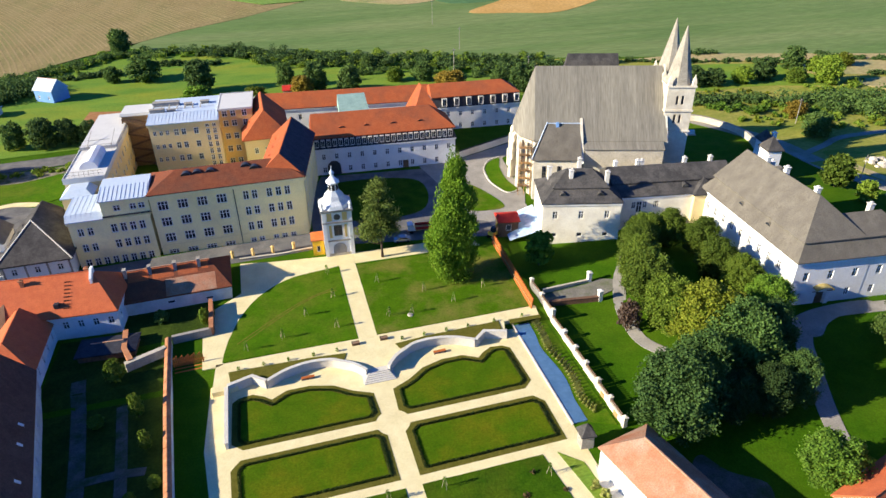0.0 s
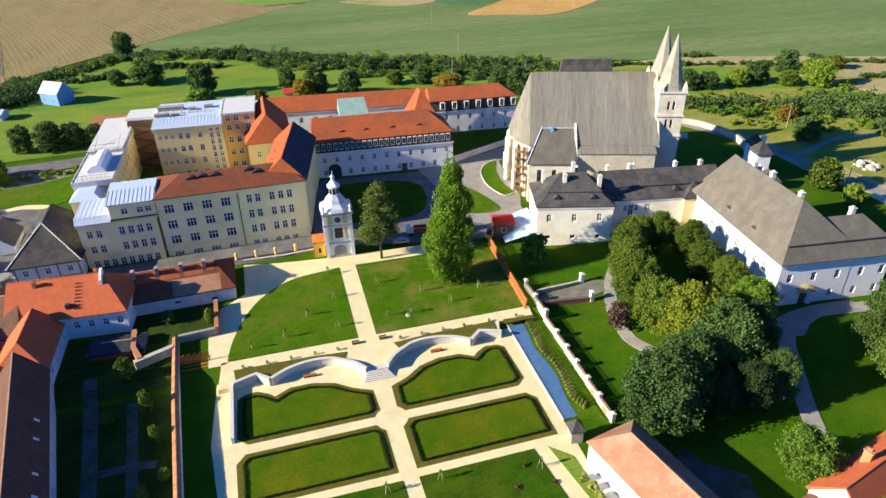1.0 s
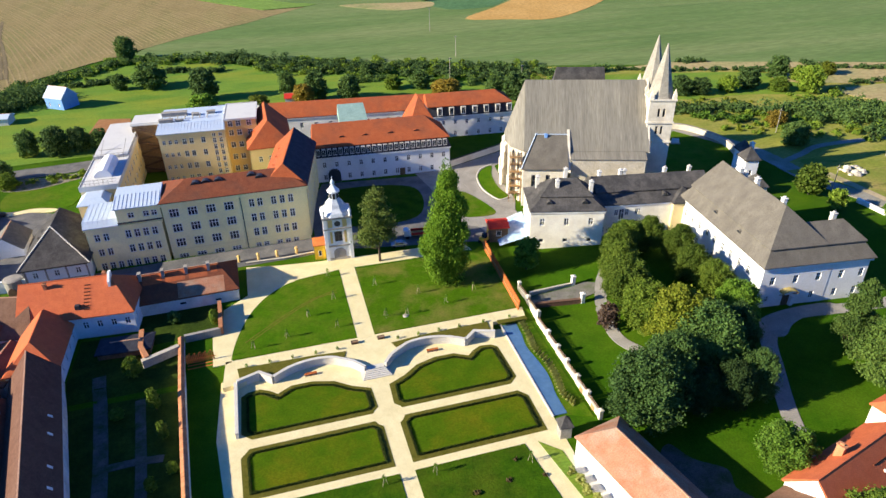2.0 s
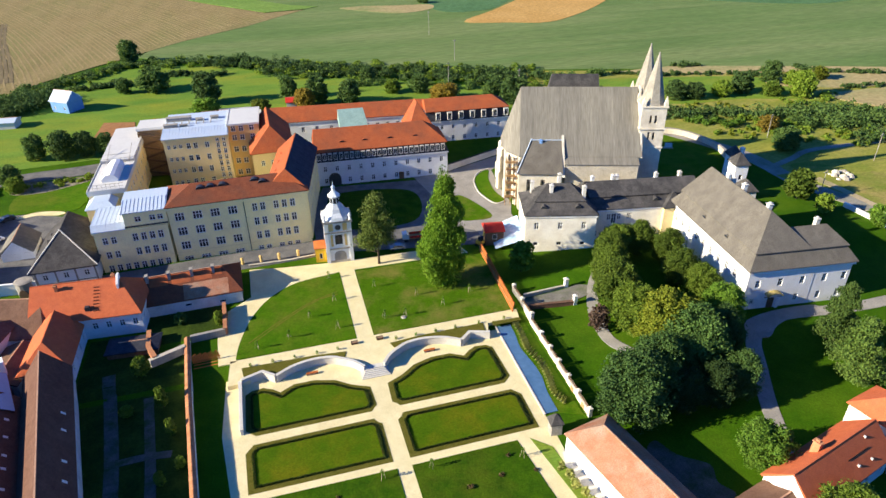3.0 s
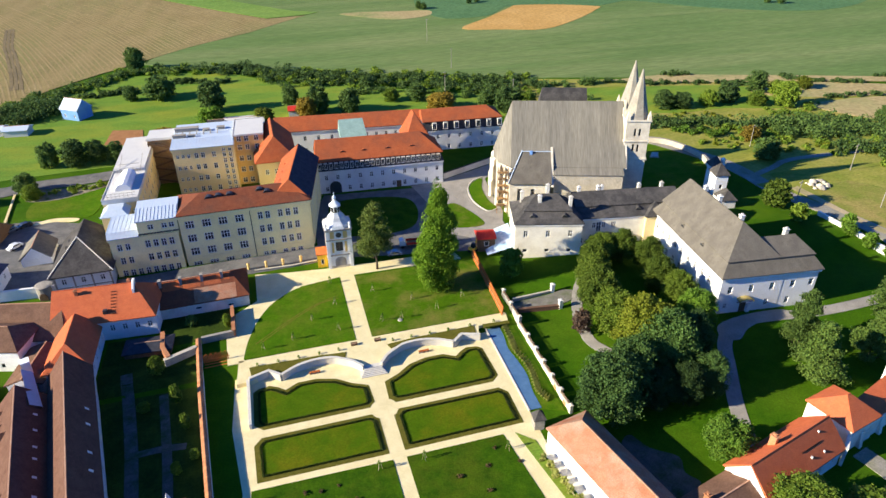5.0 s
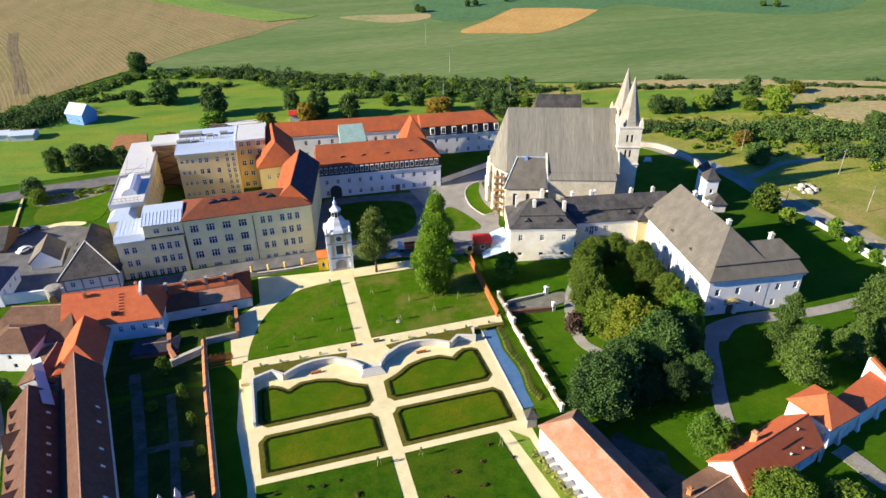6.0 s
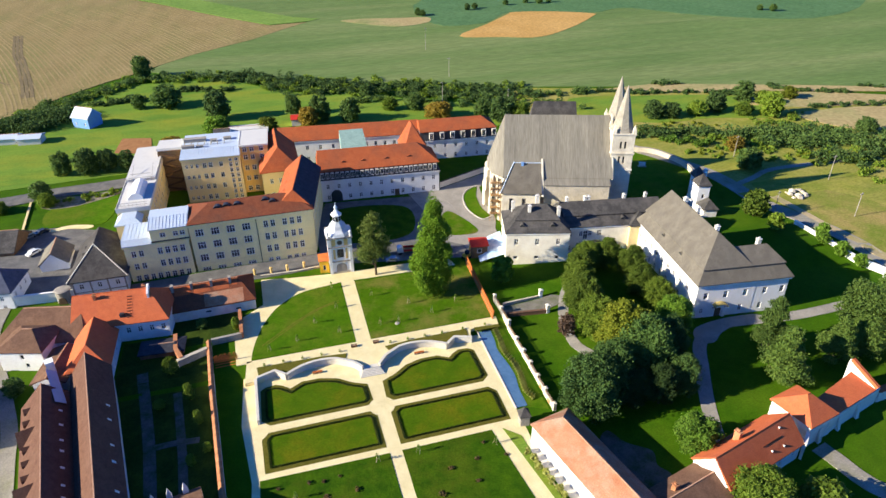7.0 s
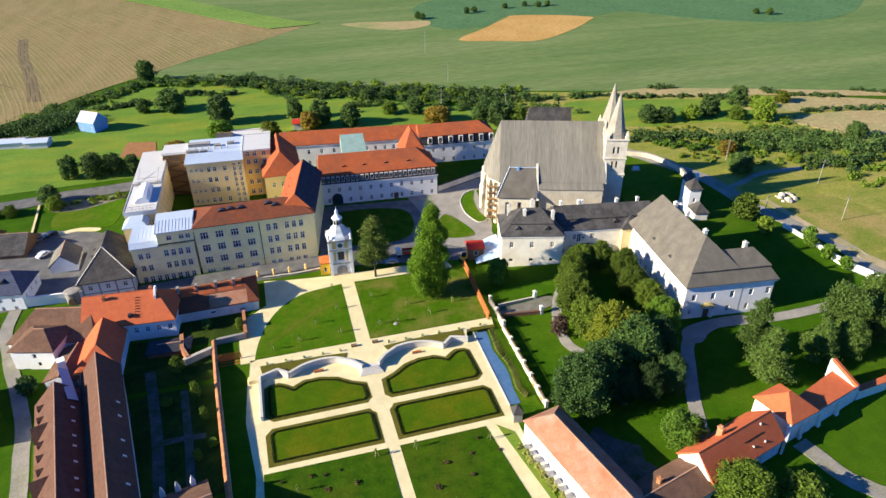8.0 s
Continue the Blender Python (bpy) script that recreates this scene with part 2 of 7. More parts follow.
RUBBER = surface("rubber", (0.02, 0.02, 0.02), (0.03, 0.03, 0.03), 2.0, 0.8, 0.0, 5.0)
WATER = surface("still_water", (0.070, 0.150, 0.270), (0.100, 0.190, 0.320), 0.3, 0.07, 0.05, 1.5, spec=0.7, grit=0.2)
GLASS = surface("window_glass", (0.020, 0.024, 0.030), (0.034, 0.038, 0.044), 0.2, 0.12, 0.0, 2.0, spec=0.3)
HEDGE = foliage("box_hedge", (0.018, 0.036, 0.009), (0.045, 0.070, 0.016))
LEAF = foliage("deciduous_leaves", (0.080, 0.155, 0.016), (0.195, 0.275, 0.040))
LEAF_GROVE = foliage("grove_leaves", (0.058, 0.108, 0.013), (0.145, 0.205, 0.032))
LEAF_DARK = foliage("dark_leaves", (0.036, 0.082, 0.024), (0.090, 0.160, 0.046))
# dark leaves with the shade of the grove edge put into the colour
LEAF_SHADE = foliage("shade_darkened_leaves", (0.022, 0.046, 0.016), (0.050, 0.088, 0.028))
LEAF_WARM = foliage("yellowish_leaves", (0.080, 0.122, 0.012), (0.190, 0.215, 0.028))
LEAF_PALE = foliage("pale_grass_leaves", (0.23, 0.26, 0.06), (0.40, 0.41, 0.13))
LEAF_LIGHT = foliage("fresh_leaves", (0.066, 0.150, 0.017), (0.150, 0.260, 0.036))
LEAF_AUTUMN = foliage("turning_leaves", (0.15, 0.12, 0.018), (0.29, 0.21, 0.04))
LEAF_PURPLE = foliage("purple_leaves", (0.060, 0.040, 0.040), (0.110, 0.075, 0.060))
NEEDLE = foliage("needles", (0.095, 0.150, 0.026), (0.205, 0.260, 0.060))
LEAF_FIR = foliage("fir_leaves", (0.048, 0.098, 0.022), (0.122, 0.190, 0.045))
LEAF_TALL = foliage("lime_leaves", (0.066, 0.150, 0.012), (0.150, 0.255, 0.026))
LEAF_MEADOW = foliage("meadow_leaves", (0.046, 0.098, 0.028), (0.112, 0.180, 0.052))
FLOWER = foliage("rose_bushes", (0.060, 0.072, 0.018), (0.135, 0.090, 0.045))


# ---- helpers for meshes ----
class Geo:
    """Collects faces of one mesh."""

    def __init__(self):
        self.v, self.f = [], []

    def poly(self, *pts):
        i = len(self.v)
        self.v.extend(pts)
        self.f.append(tuple(range(i, i + len(pts))))

    def box(self, x0, y0, z0, x1, y1, z1):
        i = len(self.v)
        self.v += [(x0, y0, z0), (x1, y0, z0), (x1, y1, z0), (x0, y1, z0), (x0, y0, z1), (x1, y0, z1), (x1, y1, z1), (x0, y1, z1)]
        self.f += [tuple(i + k for k in q) for q in ((0, 3, 2, 1), (4, 5, 6, 7), (0, 1, 5, 4), (1, 2, 6, 5), (2, 3, 7, 6), (3, 0, 4, 7))]

    def rings(self, rings, caps=True):
        """Joins rings of equal length, each a list of points."""
        n, i = len(rings[0]), len(self.v)
        for r in rings:
            self.v += r
        for k in range(len(rings) - 1):
            for j in range(n):
                a, b = i + k * n + j, i + k * n + (j + 1) % n
                self.f.append((a, b, b + n, a + n))
        if caps:
            self.f.append(tuple(i + j for j in reversed(range(n))))
            self.f.append(tuple(i + (len(rings) - 1) * n + j for j in range(n)))

    def prism(self, pts, z0, z1):
        self.rings([[(x, y, z0) for x, y in pts], [(x, y, z1) for x, y in pts]])

    def turned(self, profile, sides=10, x=0, y=0, start=0.0):
        """A turned shape from (radius, z) steps."""
        self.rings([[(x + r * math.cos(start + 2 * math.pi * k / sides), y + r * math.sin(start + 2 * math.pi * k / sides), z) for k in range(sides)] for r, z in profile])

    def beam(self, a, b, w):
        a, b = Vector(a), Vector(b)
        d = (b - a).normalized()
        s = d.cross(Vector((0, 0, 1)))
        s = s.normalized() if s.length > 0.01 else Vector((1, 0, 0))
        u = s.cross(d)
        self.rings([[tuple(p + (s * i + u * j) * w / 2) for i, j in ((-1, -1), (1, -1), (1, 1), (-1, 1))] for p in (a, b)])

    def mesh(self, name, material, smooth=False):
        me = bpy.data.meshes.new(name)
        me.from_pydata(self.v, [], self.f)
        me.materials.append(material)
        if smooth:
            me.polygons.foreach_set("use_smooth", [True] * len(me.polygons))
        me.update()
        return me


def part(name, geo, material, parent=None, label="", m=None, smooth=False):
    """One mesh object from a Geo or a ready mesh, under its thing."""
    me = geo.mesh(name, material, smooth) if isinstance(geo, Geo) else geo
    ob = new(name, me)
    ob.parent = parent
    if m is not None:
        ob.matrix_basis = m
    if label:
        ob["label"] = label
    return ob


def thing(name, x, y, z, rot, label, category, group="", kind=""):
    ob = new(name)
    ob.matrix_basis = pose(x, y, z, 0, 0, rot)
    ob.empty_display_size = 0.5
    return tagged(ob, label, category, group, kind)


def ss(a, b, x):
    t = min(1.0, max(0.0, (x - a) / (b - a)))
    return t * t * (3 - 2 * t)


def ground(x, y):
    """Height of the land: a level garden, a terrace above it, and a rise towards the church and the palace."""
    z = 1.0 * ss(96, 100, y) + 2.3 * ss(135, 165, y)
    return z + 2.1 * ss(52, 92, x) * ss(42, 80, y) * (1 - ss(110, 160, y))


def smooth_line(pts, steps=6, closed=False):
    """A Catmull-Rom curve through the points."""
    out, n = [], len(pts)
    for i in range(n if closed else n - 1):
        q = [pts[(i + k) % n] if closed else pts[min(n - 1, max(0, i + k))] for k in (-1, 0, 1, 2)]
        for s in range(steps):
            t = s / steps
            out.append(tuple(0.5 * (2 * b + (c - a) * t + (2 * a - 5 * b + 4 * c - d) * t * t + (3 * b - a - 3 * c + d) * t ** 3) for a, b, c, d in zip(*q)))
    if not closed:
        out.append(tuple(pts[-1]))
    return out


def offset_line(pts, d, closed=False):
    """The line moved by d to its left."""
    out, n = [], len(pts)
    for i, p in enumerate(pts):
        a = Vector(pts[i - 1] if (closed or i) else p)
        b = Vector(pts[(i + 1) % n] if (closed or i < n - 1) else p)
        u, w = (Vector(p) - a), (b - Vector(p))
        nu, nw = Vector((-u.y, u.x)), Vector((-w.y, w.x))
        if nu.length > 0:
            nu.normalize()
        if nw.length > 0:
            nw.normalize()
        s = nu + nw
        s = s / max(0.5, s.dot(nu if nu.length > 0 else nw)) if s.length > 0.01 else nu
        out.append((p[0] + s.x * d, p[1] + s.y * d))
    return out


def inside(x, y, poly):
    c, n = False, len(poly)
    for i in range(n):
        (x0, y0), (x1, y1) = poly[i - 1], poly[i]
        if (y0 > y) != (y1 > y) and x < (x1 - x0) * (y - y0) / (y1 - y0) + x0:
            c = not c
    return c


def drape(name, poly, material, lift=0.06, step=3.0, label="", category="", kind="structure", height=None, skirt=0.25):
    """A sheet with a skirt that follows the land inside an outline."""
    from mathutils.geometry import delaunay_2d_cdt
    rim = []
    n = len(poly)
    for i in range(n):
        a, b = Vector(poly[i]), Vector(poly[(i + 1) % n])
        k = max(1, int((b - a).length / step))
        rim += [a.lerp(b, j / k) for j in range(k)]
    xs, ys = [p.x for p in rim], [p.y for p in rim]
    pts = list(rim)
    gx = np.arange(min(xs) + step / 2, max(xs), step)
    gy = np.arange(min(ys) + step / 2, max(ys), step)
    flat = [(p.x, p.y) for p in rim]
    for x in gx:
        for y in gy:
            if inside(x, y, flat):
                pts.append(Vector((x, y)))
    v, _, f, _, _, _ = delaunay_2d_cdt(pts, [], [list(range(len(rim)))], 1, 0.001)
    hz = height or ground
    g = Geo()
    g.v = [(p.x, p.y, hz(p.x, p.y) + lift) for p in v]
    g.f = [tuple(q) for q in f]
    m = len(rim)
    i = len(g.v)
    g.v += [(p.x, p.y, hz(p.x, p.y) + lift) for p in rim] + [(p.x, p.y, hz(p.x, p.y) + lift - skirt) for p in rim]
    g.f += [(i + k, i + m + k, i + m + (k + 1) % m, i + (k + 1) % m) for k in range(m)]
    ob = part(name, g, material)
    return tagged(ob, label, category, "", kind)


def ribbon(name, line, width, material, lift=0.06, label="", category="", kind="structure", steps=6):
    """A road or path of even width along a curve."""
    c = smooth_line(line, steps)
    return drape(name, offset_line(c, -width / 2) + offset_line(c, width / 2)[::-1], material, lift, max(1.5, width / 3), label, category, kind)


# ---- building kit ----
WINDOW_MESHES = {}


def window_meshes(w, h, style, material):
    key = (round(w, 2), round(h, 2), style, material.name)
    if key not in WINDOW_MESHES:
        f, p = Geo(), Geo()
        b = 0.15 if w > 0.9 else 0.10
        lights = {"plain": 1, "cross": 2, "triple": 3, "quad": 4}[style]
        xs, zs = [-w / 2, -w / 2 + b], [0, b]
        for i in range(1, lights):
            x = -w / 2 + w * i / lights
            xs += [x - 0.085, x + 0.085]
        if style != "plain":
            zs += [h * 0.62 - 0.065, h * 0.62 + 0.065]
        xs += [w / 2 - b, w / 2]
        zs += [h - b, h]
        nx, nz = len(xs), len(zs)
        f.v = [(x, y, z) for y in (0.0, 0.08) for z in zs for x in xs]
        solid = lambda i, k: 0 <= i < nx - 1 and 0 <= k < nz - 1 and (i % 2 == 0 or k % 2 == 0)
        at = lambda i, k, y: y * nx * nz + k * nx + i
        for i in range(nx - 1):
            for k in range(nz - 1):
                if solid(i, k):
                    f.f.append((at(i, k, 0), at(i + 1, k, 0), at(i + 1, k + 1, 0), at(i, k + 1, 0)))
                    for di, dk, e0, e1 in ((0, -1, (i, k), (i + 1, k)), (1, 0, (i + 1, k), (i + 1, k + 1)), (0, 1, (i + 1, k + 1), (i, k + 1)), (-1, 0, (i, k + 1), (i, k))):
                        if not solid(i + di, k + dk):
                            f.f.append((at(*e0, 0), at(*e0, 1), at(*e1, 1), at(*e1, 0)))
        p.box(-w / 2 + b, 0.05, b, w / 2 - b, 0.068, h - b)
        WINDOW_MESHES[key] = (f.mesh("window", material), p.mesh("pane", GLASS))
    return WINDOW_MESHES[key]


def shell(house, pts, z0, z1, material, wins=None, frame_material=None, name="wall", reveal=0.16, label=""):
    """Walls round a counter-clockwise outline with openings cut through, and a window in each. wins: side -> rows of (u, z, w, h, style)."""
    g = Geo()
    wins = wins or {}
    n = len(pts)
    for i in range(n):
        a, b = Vector(pts[i]), Vector(pts[(i + 1) % n])
        ln = (b - a).length
        d = (b - a) / ln
        nrm = Vector((d.y, -d.x))
        ws = [q for q in wins.get(i, ()) if q[0] - q[2] / 2 > 0.05 and q[0] + q[2] / 2 < ln - 0.05]
        us = sorted({0.0, ln, *(q[0] - q[2] / 2 for q in ws), *(q[0] + q[2] / 2 for q in ws)})
        zs = sorted({z0, z1, *(q[1] for q in ws), *(q[1] + q[3] for q in ws)})

        def at(u, z, deep=0.0):
            p = a + d * u - nrm * deep
            return (p.x, p.y, z)

        for u0, u1 in zip(us, us[1:]):
            for v0, v1 in zip(zs, zs[1:]):
                um, vm = (u0 + u1) / 2, (v0 + v1) / 2
                if not any(abs(um - q[0]) < q[2] / 2 and q[1] < vm < q[1] + q[3] for q in ws):
                    g.poly(at(u0, v0), at(u1, v0), at(u1, v1), at(u0, v1))
        for u, z, w, h, style in ws:
            l, r, t = u - w / 2, u + w / 2, z + h
            g.poly(at(l, z), at(l, z, reveal), at(r, z, reveal), at(r, z))
            g.poly(at(l, t), at(r, t), at(r, t, reveal), at(l, t, reveal))
            g.poly(at(l, z), at(l, t), at(l, t, reveal), at(l, z, reveal))
            g.poly(at(r, z), at(r, z, reveal), at(r, t, reveal), at(r, t))
            fm, pm = window_meshes(w, h, style, frame_material or FRAME_WHITE)
            p = a + d * u - nrm * (reveal - 0.05)
            m = Matrix(((d.x, -nrm.x, 0, p.x), (d.y, -nrm.y, 0, p.y), (0, 0, 1, z), (0, 0, 0, 1)))
            wo = part("window", fm, None, house, "", m)
            part("pane", pm, None, wo)
    g.poly(*[(x, y, z1 - 0.02) for x, y in pts])
    return part(name, g, material, house, label)


def rect(x0, y0, x1, y1):
    return [(x0, y0), (x1, y0), (x1, y1), (x0, y1)]


def band(house, pts, z0, z1, out, material, name="cornice"):
    """A moulding that runs round an outline."""
    o = offset_line(pts, -out, True)
    g = Geo()
    i = offset_line(pts, 0.05, True)
    g.rings([[(x, y, z0) for x, y in i], [(x, y, z0) for x, y in o], [(x, y, z1) for x, y in o], [(x, y, z1) for x, y in i]], False)
    return part(name, g, material, house)


def row(u0, u1, n, z, w, h, style="cross"):
    return [(u0 + (u1 - u0) * (i / (n - 1) if n > 1 else 0.5), z, w, h, style) for i in range(n)]


def roof(house, levels, material, name="roof", label=""):
    """A roof through rectangles (x0, y0, x1, y1, z) from the eaves up; the last may be a ridge or a point."""
    g = Geo()
    x0, y0, x1, y1, z = levels[0]
    rings = [[(a, b, z - 0.22) for a, b in rect(x0, y0, x1, y1)]] + [[(a, b, q[4]) for a, b in rect(*q[:4])] for q in levels]
    g.rings(rings, False)
    g.poly(*reversed(rings[0]))
    if levels[-1][2] - levels[-1][0] > 0.01 and levels[-1][3] - levels[-1][1] > 0.01:
        g.poly(*rings[-1])
    return part(name, g, material, house, label)


def gable_wall(house, side, a0, a1, at, z0, z1, material, across="y"):
    """A triangular wall under a gable, 6 cm proud of the roof's end."""
    g = Geo()
    t = 0.3 * side
    mid = (a0 + a1) / 2
    tri = ((a0, z0), (a1, z0), (mid, z1))
    p = [(at, s, z) if across == "y" else (s, at, z) for s, z in tri]
    q = [(at + t, s, z) if across == "y" else (s, at + t, z) for s, z in tri]
    g.rings([p, q])
    return part("gable", g, material, house)


def chimney(house, x, y, z0, z1, w=0.9, d=0.9, material=None):
    g = Geo()
    g.box(x - w / 2, y - d / 2, z0, x + w / 2, y + d / 2, z1)
    g.box(x - w / 2 - 0.12, y - d / 2 - 0.12, z1, x + w / 2 + 0.12, y + d / 2 + 0.12, z1 + 0.16)
    g.box(x - w / 4, y - d / 4, z1 + 0.16, x + w / 4, y + d / 4, z1 + 0.5)
    return part("chimney", g, material or WHITE_WORN, house)


def dormer(house, x, y, z, w=1.6, h=0.8, run=1.6, face=(0, -1), material=None):
    """A low eyebrow dormer on a slope that looks to face."""
    g = Geo()
    fx, fy = face
    sx, sy = -fy, fx
    arc = [(-w / 2, 0), (-w * 0.3, h * 0.75), (0, h), (w * 0.3, h * 0.75), (w / 2, 0)]
    a = [(x + sx * s, y + sy * s, z + k) for s, k in arc]
    b = [(x + sx * s * 0.5 - fx * run, y + sy * s * 0.5 - fy * run, z + h * 0.9 + k * 0.15) for s, k in arc]
    g.rings([a, b])
    o = part("dormer", g, material or SHINGLE_DARK, house)
    p = Geo()
    p.poly(*[(q[0] + fx * 0.03, q[1] + fy * 0.03, z + (q[2] - z) * 0.75 + 0.08) for q in a])
    part("pane", p, GLASS, o)
    return o


# ---- the land ----
def land():
    xs = np.concatenate([[-4500, -2500, -1400, -900, -600, -420, -300, -230, -180], np.arange(-150, 201, 2.5), [230, 280, 340, 420, 600, 900, 1400, 2500, 4500]])
    ys = np.concatenate([[-4500, -2500, -1400, -800, -400, -200, -120, -60, -20], np.arange(0, 241, 2.5), [260, 300, 360, 440, 520, 640, 800, 1100, 1600, 2500, 4500]])
    g = Geo()
    g.v = [(x, y, ground(x, y)) for y in ys for x in xs]
    n = len(xs)
    g.f = [(j * n + i, j * n + i + 1, (j + 1) * n + i + 1, (j + 1) * n + i) for j in range(len(ys) - 1) for i in range(n - 1)]
    tagged(part("ground", g, GRASS, smooth=True), "green grassy ground reaching the horizon", "ground", "", "structure")


land()

# far country: fields, meadow and scrub beyond the walls
EDGE = [(-56, 392), (-39, 412), (-20, 429), (-1, 445), (20, 470), (41, 493)]
drape("field", [(-400, 225), (-170, 270), (-123, 308), (-111, 319), (-100, 339), (-81, 363), (-70, 374)] + EDGE + [(13, 489), (-20, 532), (-72, 609), (-130, 690), (-700, 900)], STUBBLE, 0.30, 22, "brown stubble field with curved drill lines", "field")
drape("field", EDGE[::-1] + [(-62, 378), (-40, 362), (-14, 354), (29, 330), (100, 300), (128, 286), (186, 268), (243, 250), (312, 221), (620, 110), (1500, 600), (700, 1500), (-300, 1500), (-112, 700), (42, 500)], CROP, 0.20, 30, "wide green crop field", "field")
drape("field", smooth_line([(137, 410), (165, 398), (190, 391), (226, 415), (258, 446), (262, 455), (238, 471), (206, 480), (196, 472), (168, 442)], 4, True), GRAIN, 0.34, 12, "ripe golden grain field among green crops", "field")
drape("field", smooth_line([(66, 489), (88, 466), (104, 455), (122, 459), (131, 466), (133, 482), (108, 486), (84, 492)], 3, True), GRAIN_PALE, 0.34, 8, "small dry patch in the crop field", "field")
drape("field", smooth_line([(131, 457), (168, 447), (204, 481), (262, 458), (300, 468), (340, 420), (411, 385), (500, 425), (560, 520), (300, 620), (150, 560)], 4, True), CROP_DARK, 0.30, 20, "dark bluish green crop field", "field")
drape("field", [(41, 495), (13, 491), (-20, 534), (-72, 611), (-130, 694), (-80, 690), (-52, 641), (-10, 576), (32, 516), (52, 503)], CROP_LIGHT, 0.40, 14, "light green strip of young crop", "field")
drape("meadow", [(-160, 219), (-155, 262), (-117, 292), (-90, 330), (-66, 352), (-40, 352), (-14, 342), (14, 312), (43, 302), (79, 276), (110, 262), (110, 235), (60, 222), (-56, 224), (-100, 221)], MEADOW, 0.14, 10, "bright green meadow with yellow tinges", "meadow")
drape("scrubland", [(112, 290), (190, 262), (240, 244), (300, 214), (420, 160), (420, 40), (170, 60), (166, 85), (160, 125), (150, 175), (120, 215), (110, 235)], SCRUB, 0.12, 10, "rough grass and scrub on the slope", "scrubland")
drape("meadow", smooth_line([(146, 258), (182, 252), (224, 239), (228, 222), (222, 205), (196, 212), (168, 214), (142, 232)], 4, True), MEADOW, 0.20, 8, "green pasture behind the church spires", "meadow")
drape("field", [(167, 267), (220, 246), (238, 243), (309, 219), (420, 160), (430, 180), (316, 225), (256, 248), (200, 268)], GRAIN_PALE, 0.42, 12, "narrow strip of pale grain", "field")
drape("field", smooth_line([(222, 226), (238, 235), (267, 231), (300, 215), (330, 196), (300, 200), (267, 208), (246, 212)], 3, True), GRAIN_PALE, 0.46, 10, "pale mown strip between bushes", "field")
drape("field", smooth_line([(234, 202), (250, 206), (291, 199), (400, 150), (410, 120), (300, 160), (262, 175), (245, 181)], 3, True), GRAIN_PALE, 0.42, 12, "pale mown grain field behind scrub", "field")
drape("bank", smooth_line([(166, 148), (176, 146), (190, 134), (196, 118), (190, 100), (186, 84), (174, 84), (168, 100), (166, 118), (167, 134)], 4, True), surface("dry_bank", (0.16, 0.20, 0.028), (0.30, 0.25, 0.07), 0.10, 0.95, 0.5, 1.5, (0.36, 0.25, 0.10), 0.05, 0.7), 0.17, 4, "dry yellowish grass bank beside the road", "bank")
drape("verge", smooth_line([(165.5, 140), (168.5, 139), (167.5, 118), (168.5, 104), (173, 88), (169, 86), (165.5, 104), (165, 118)], 4, True), surface("sand", (0.40, 0.31, 0.18), (0.48, 0.38, 0.23), 0.4, 0.95, 0.3, 3.0, (0.20, 0.20, 0.05), 0.2, 0.8), 0.21, 3, "sandy worn road verge", "verge")

# drill lines on the stubble
STUB = [(-400, 228), (-123, 311), (-112, 322), (-101, 342), (-82, 366), (-57, 394), (-40, 414), (-21, 431), (-2, 447), (18, 472), (12, 488), (-21, 530), (-74, 606), (-130, 688), (-700, 895)]
def field_lines(name, rows, width, material, label, z):
    g = Geo()
    for line in rows:
        line = [p for p in line if inside(p[0], p[1], STUB)]
        l2 = offset_line(line, width) if len(line) > 2 else []
        for i in range(len(l2) - 1):
            g.poly((*line[i], z), (*line[i + 1], z), (*l2[i + 1], z + 0.05), (*l2[i], z + 0.05))
    tagged(part(name, g, material), label, "field lines", "", "stuff")
rows = []
for k in range(120):
    o = -150 + k * 2.9 + random.uniform(-0.6, 0.6)
    y0 = 280 + random.uniform(0, 30)
    rows.append(smooth_line([(o + (y - 330) * -0.30 - ((y - 330) / 100) ** 2 * 5 + random.uniform(-0.5, 0.5), y) for y in np.arange(y0, 640 - random.uniform(0, 120), 26)], 3))
field_lines("drill_line", rows, 0.85, surface("drill_straw", (0.32, 0.235, 0.10), (0.40, 0.30, 0.14), 0.05, 0.95, 0.3, 0.6), "thin curved drill lines across the stubble", 3.66)
rows = [smooth_line([(-113.3 - o, 343), (-120 - o, 370), (-128.2 - o, 399), (-136 - o, 426), (-144.1 - o, 453), (-156.8 - o, 509)], 8) for o in (0, 2.2, 4.4)] + [smooth_line([(-131 - o, 372), (-137 - o, 379), (-143 - o, 386), (-150 - o, 394)], 6) for o in (0, 9, 16)]
field_lines("tyre_track", rows, 1.7, surface("track_soil", (0.175, 0.135, 0.075), (0.23, 0.175, 0.09), 0.12, 0.95, 0.3, 0.8), "dark tyre tracks in the stubble", 3.70)

# roads and yards
ribbon("road", [(-160, 206), (-98, 209.5), (-80, 213), (-57, 215), (-30, 220), (0, 225)], 8.5, ASPHALT, 0.2, "grey lane behind the school", "road")
ribbon("road", [(141, 192), (157, 157), (160, 130), (165, 110), (168, 86), (171, 60)], 6.5, TRACK, 0.2, "dusty road outside the boundary wall", "road")
ribbon("road", [(158, 148), (170, 152), (185, 156), (230, 154)], 2.2, TRACK, 0.24, "gravel track through the scrub", "road")
ribbon("road", [(-59.3, 64), (-61, 75.5), (-62.7, 84), (-64.2, 92.4), (-67.6, 103.6), (-71.6, 114), (-73.8, 121), (-77, 131), (-77, 142)], 3.2, TRACK, 0.16, "narrow lane beside the old houses", "road")
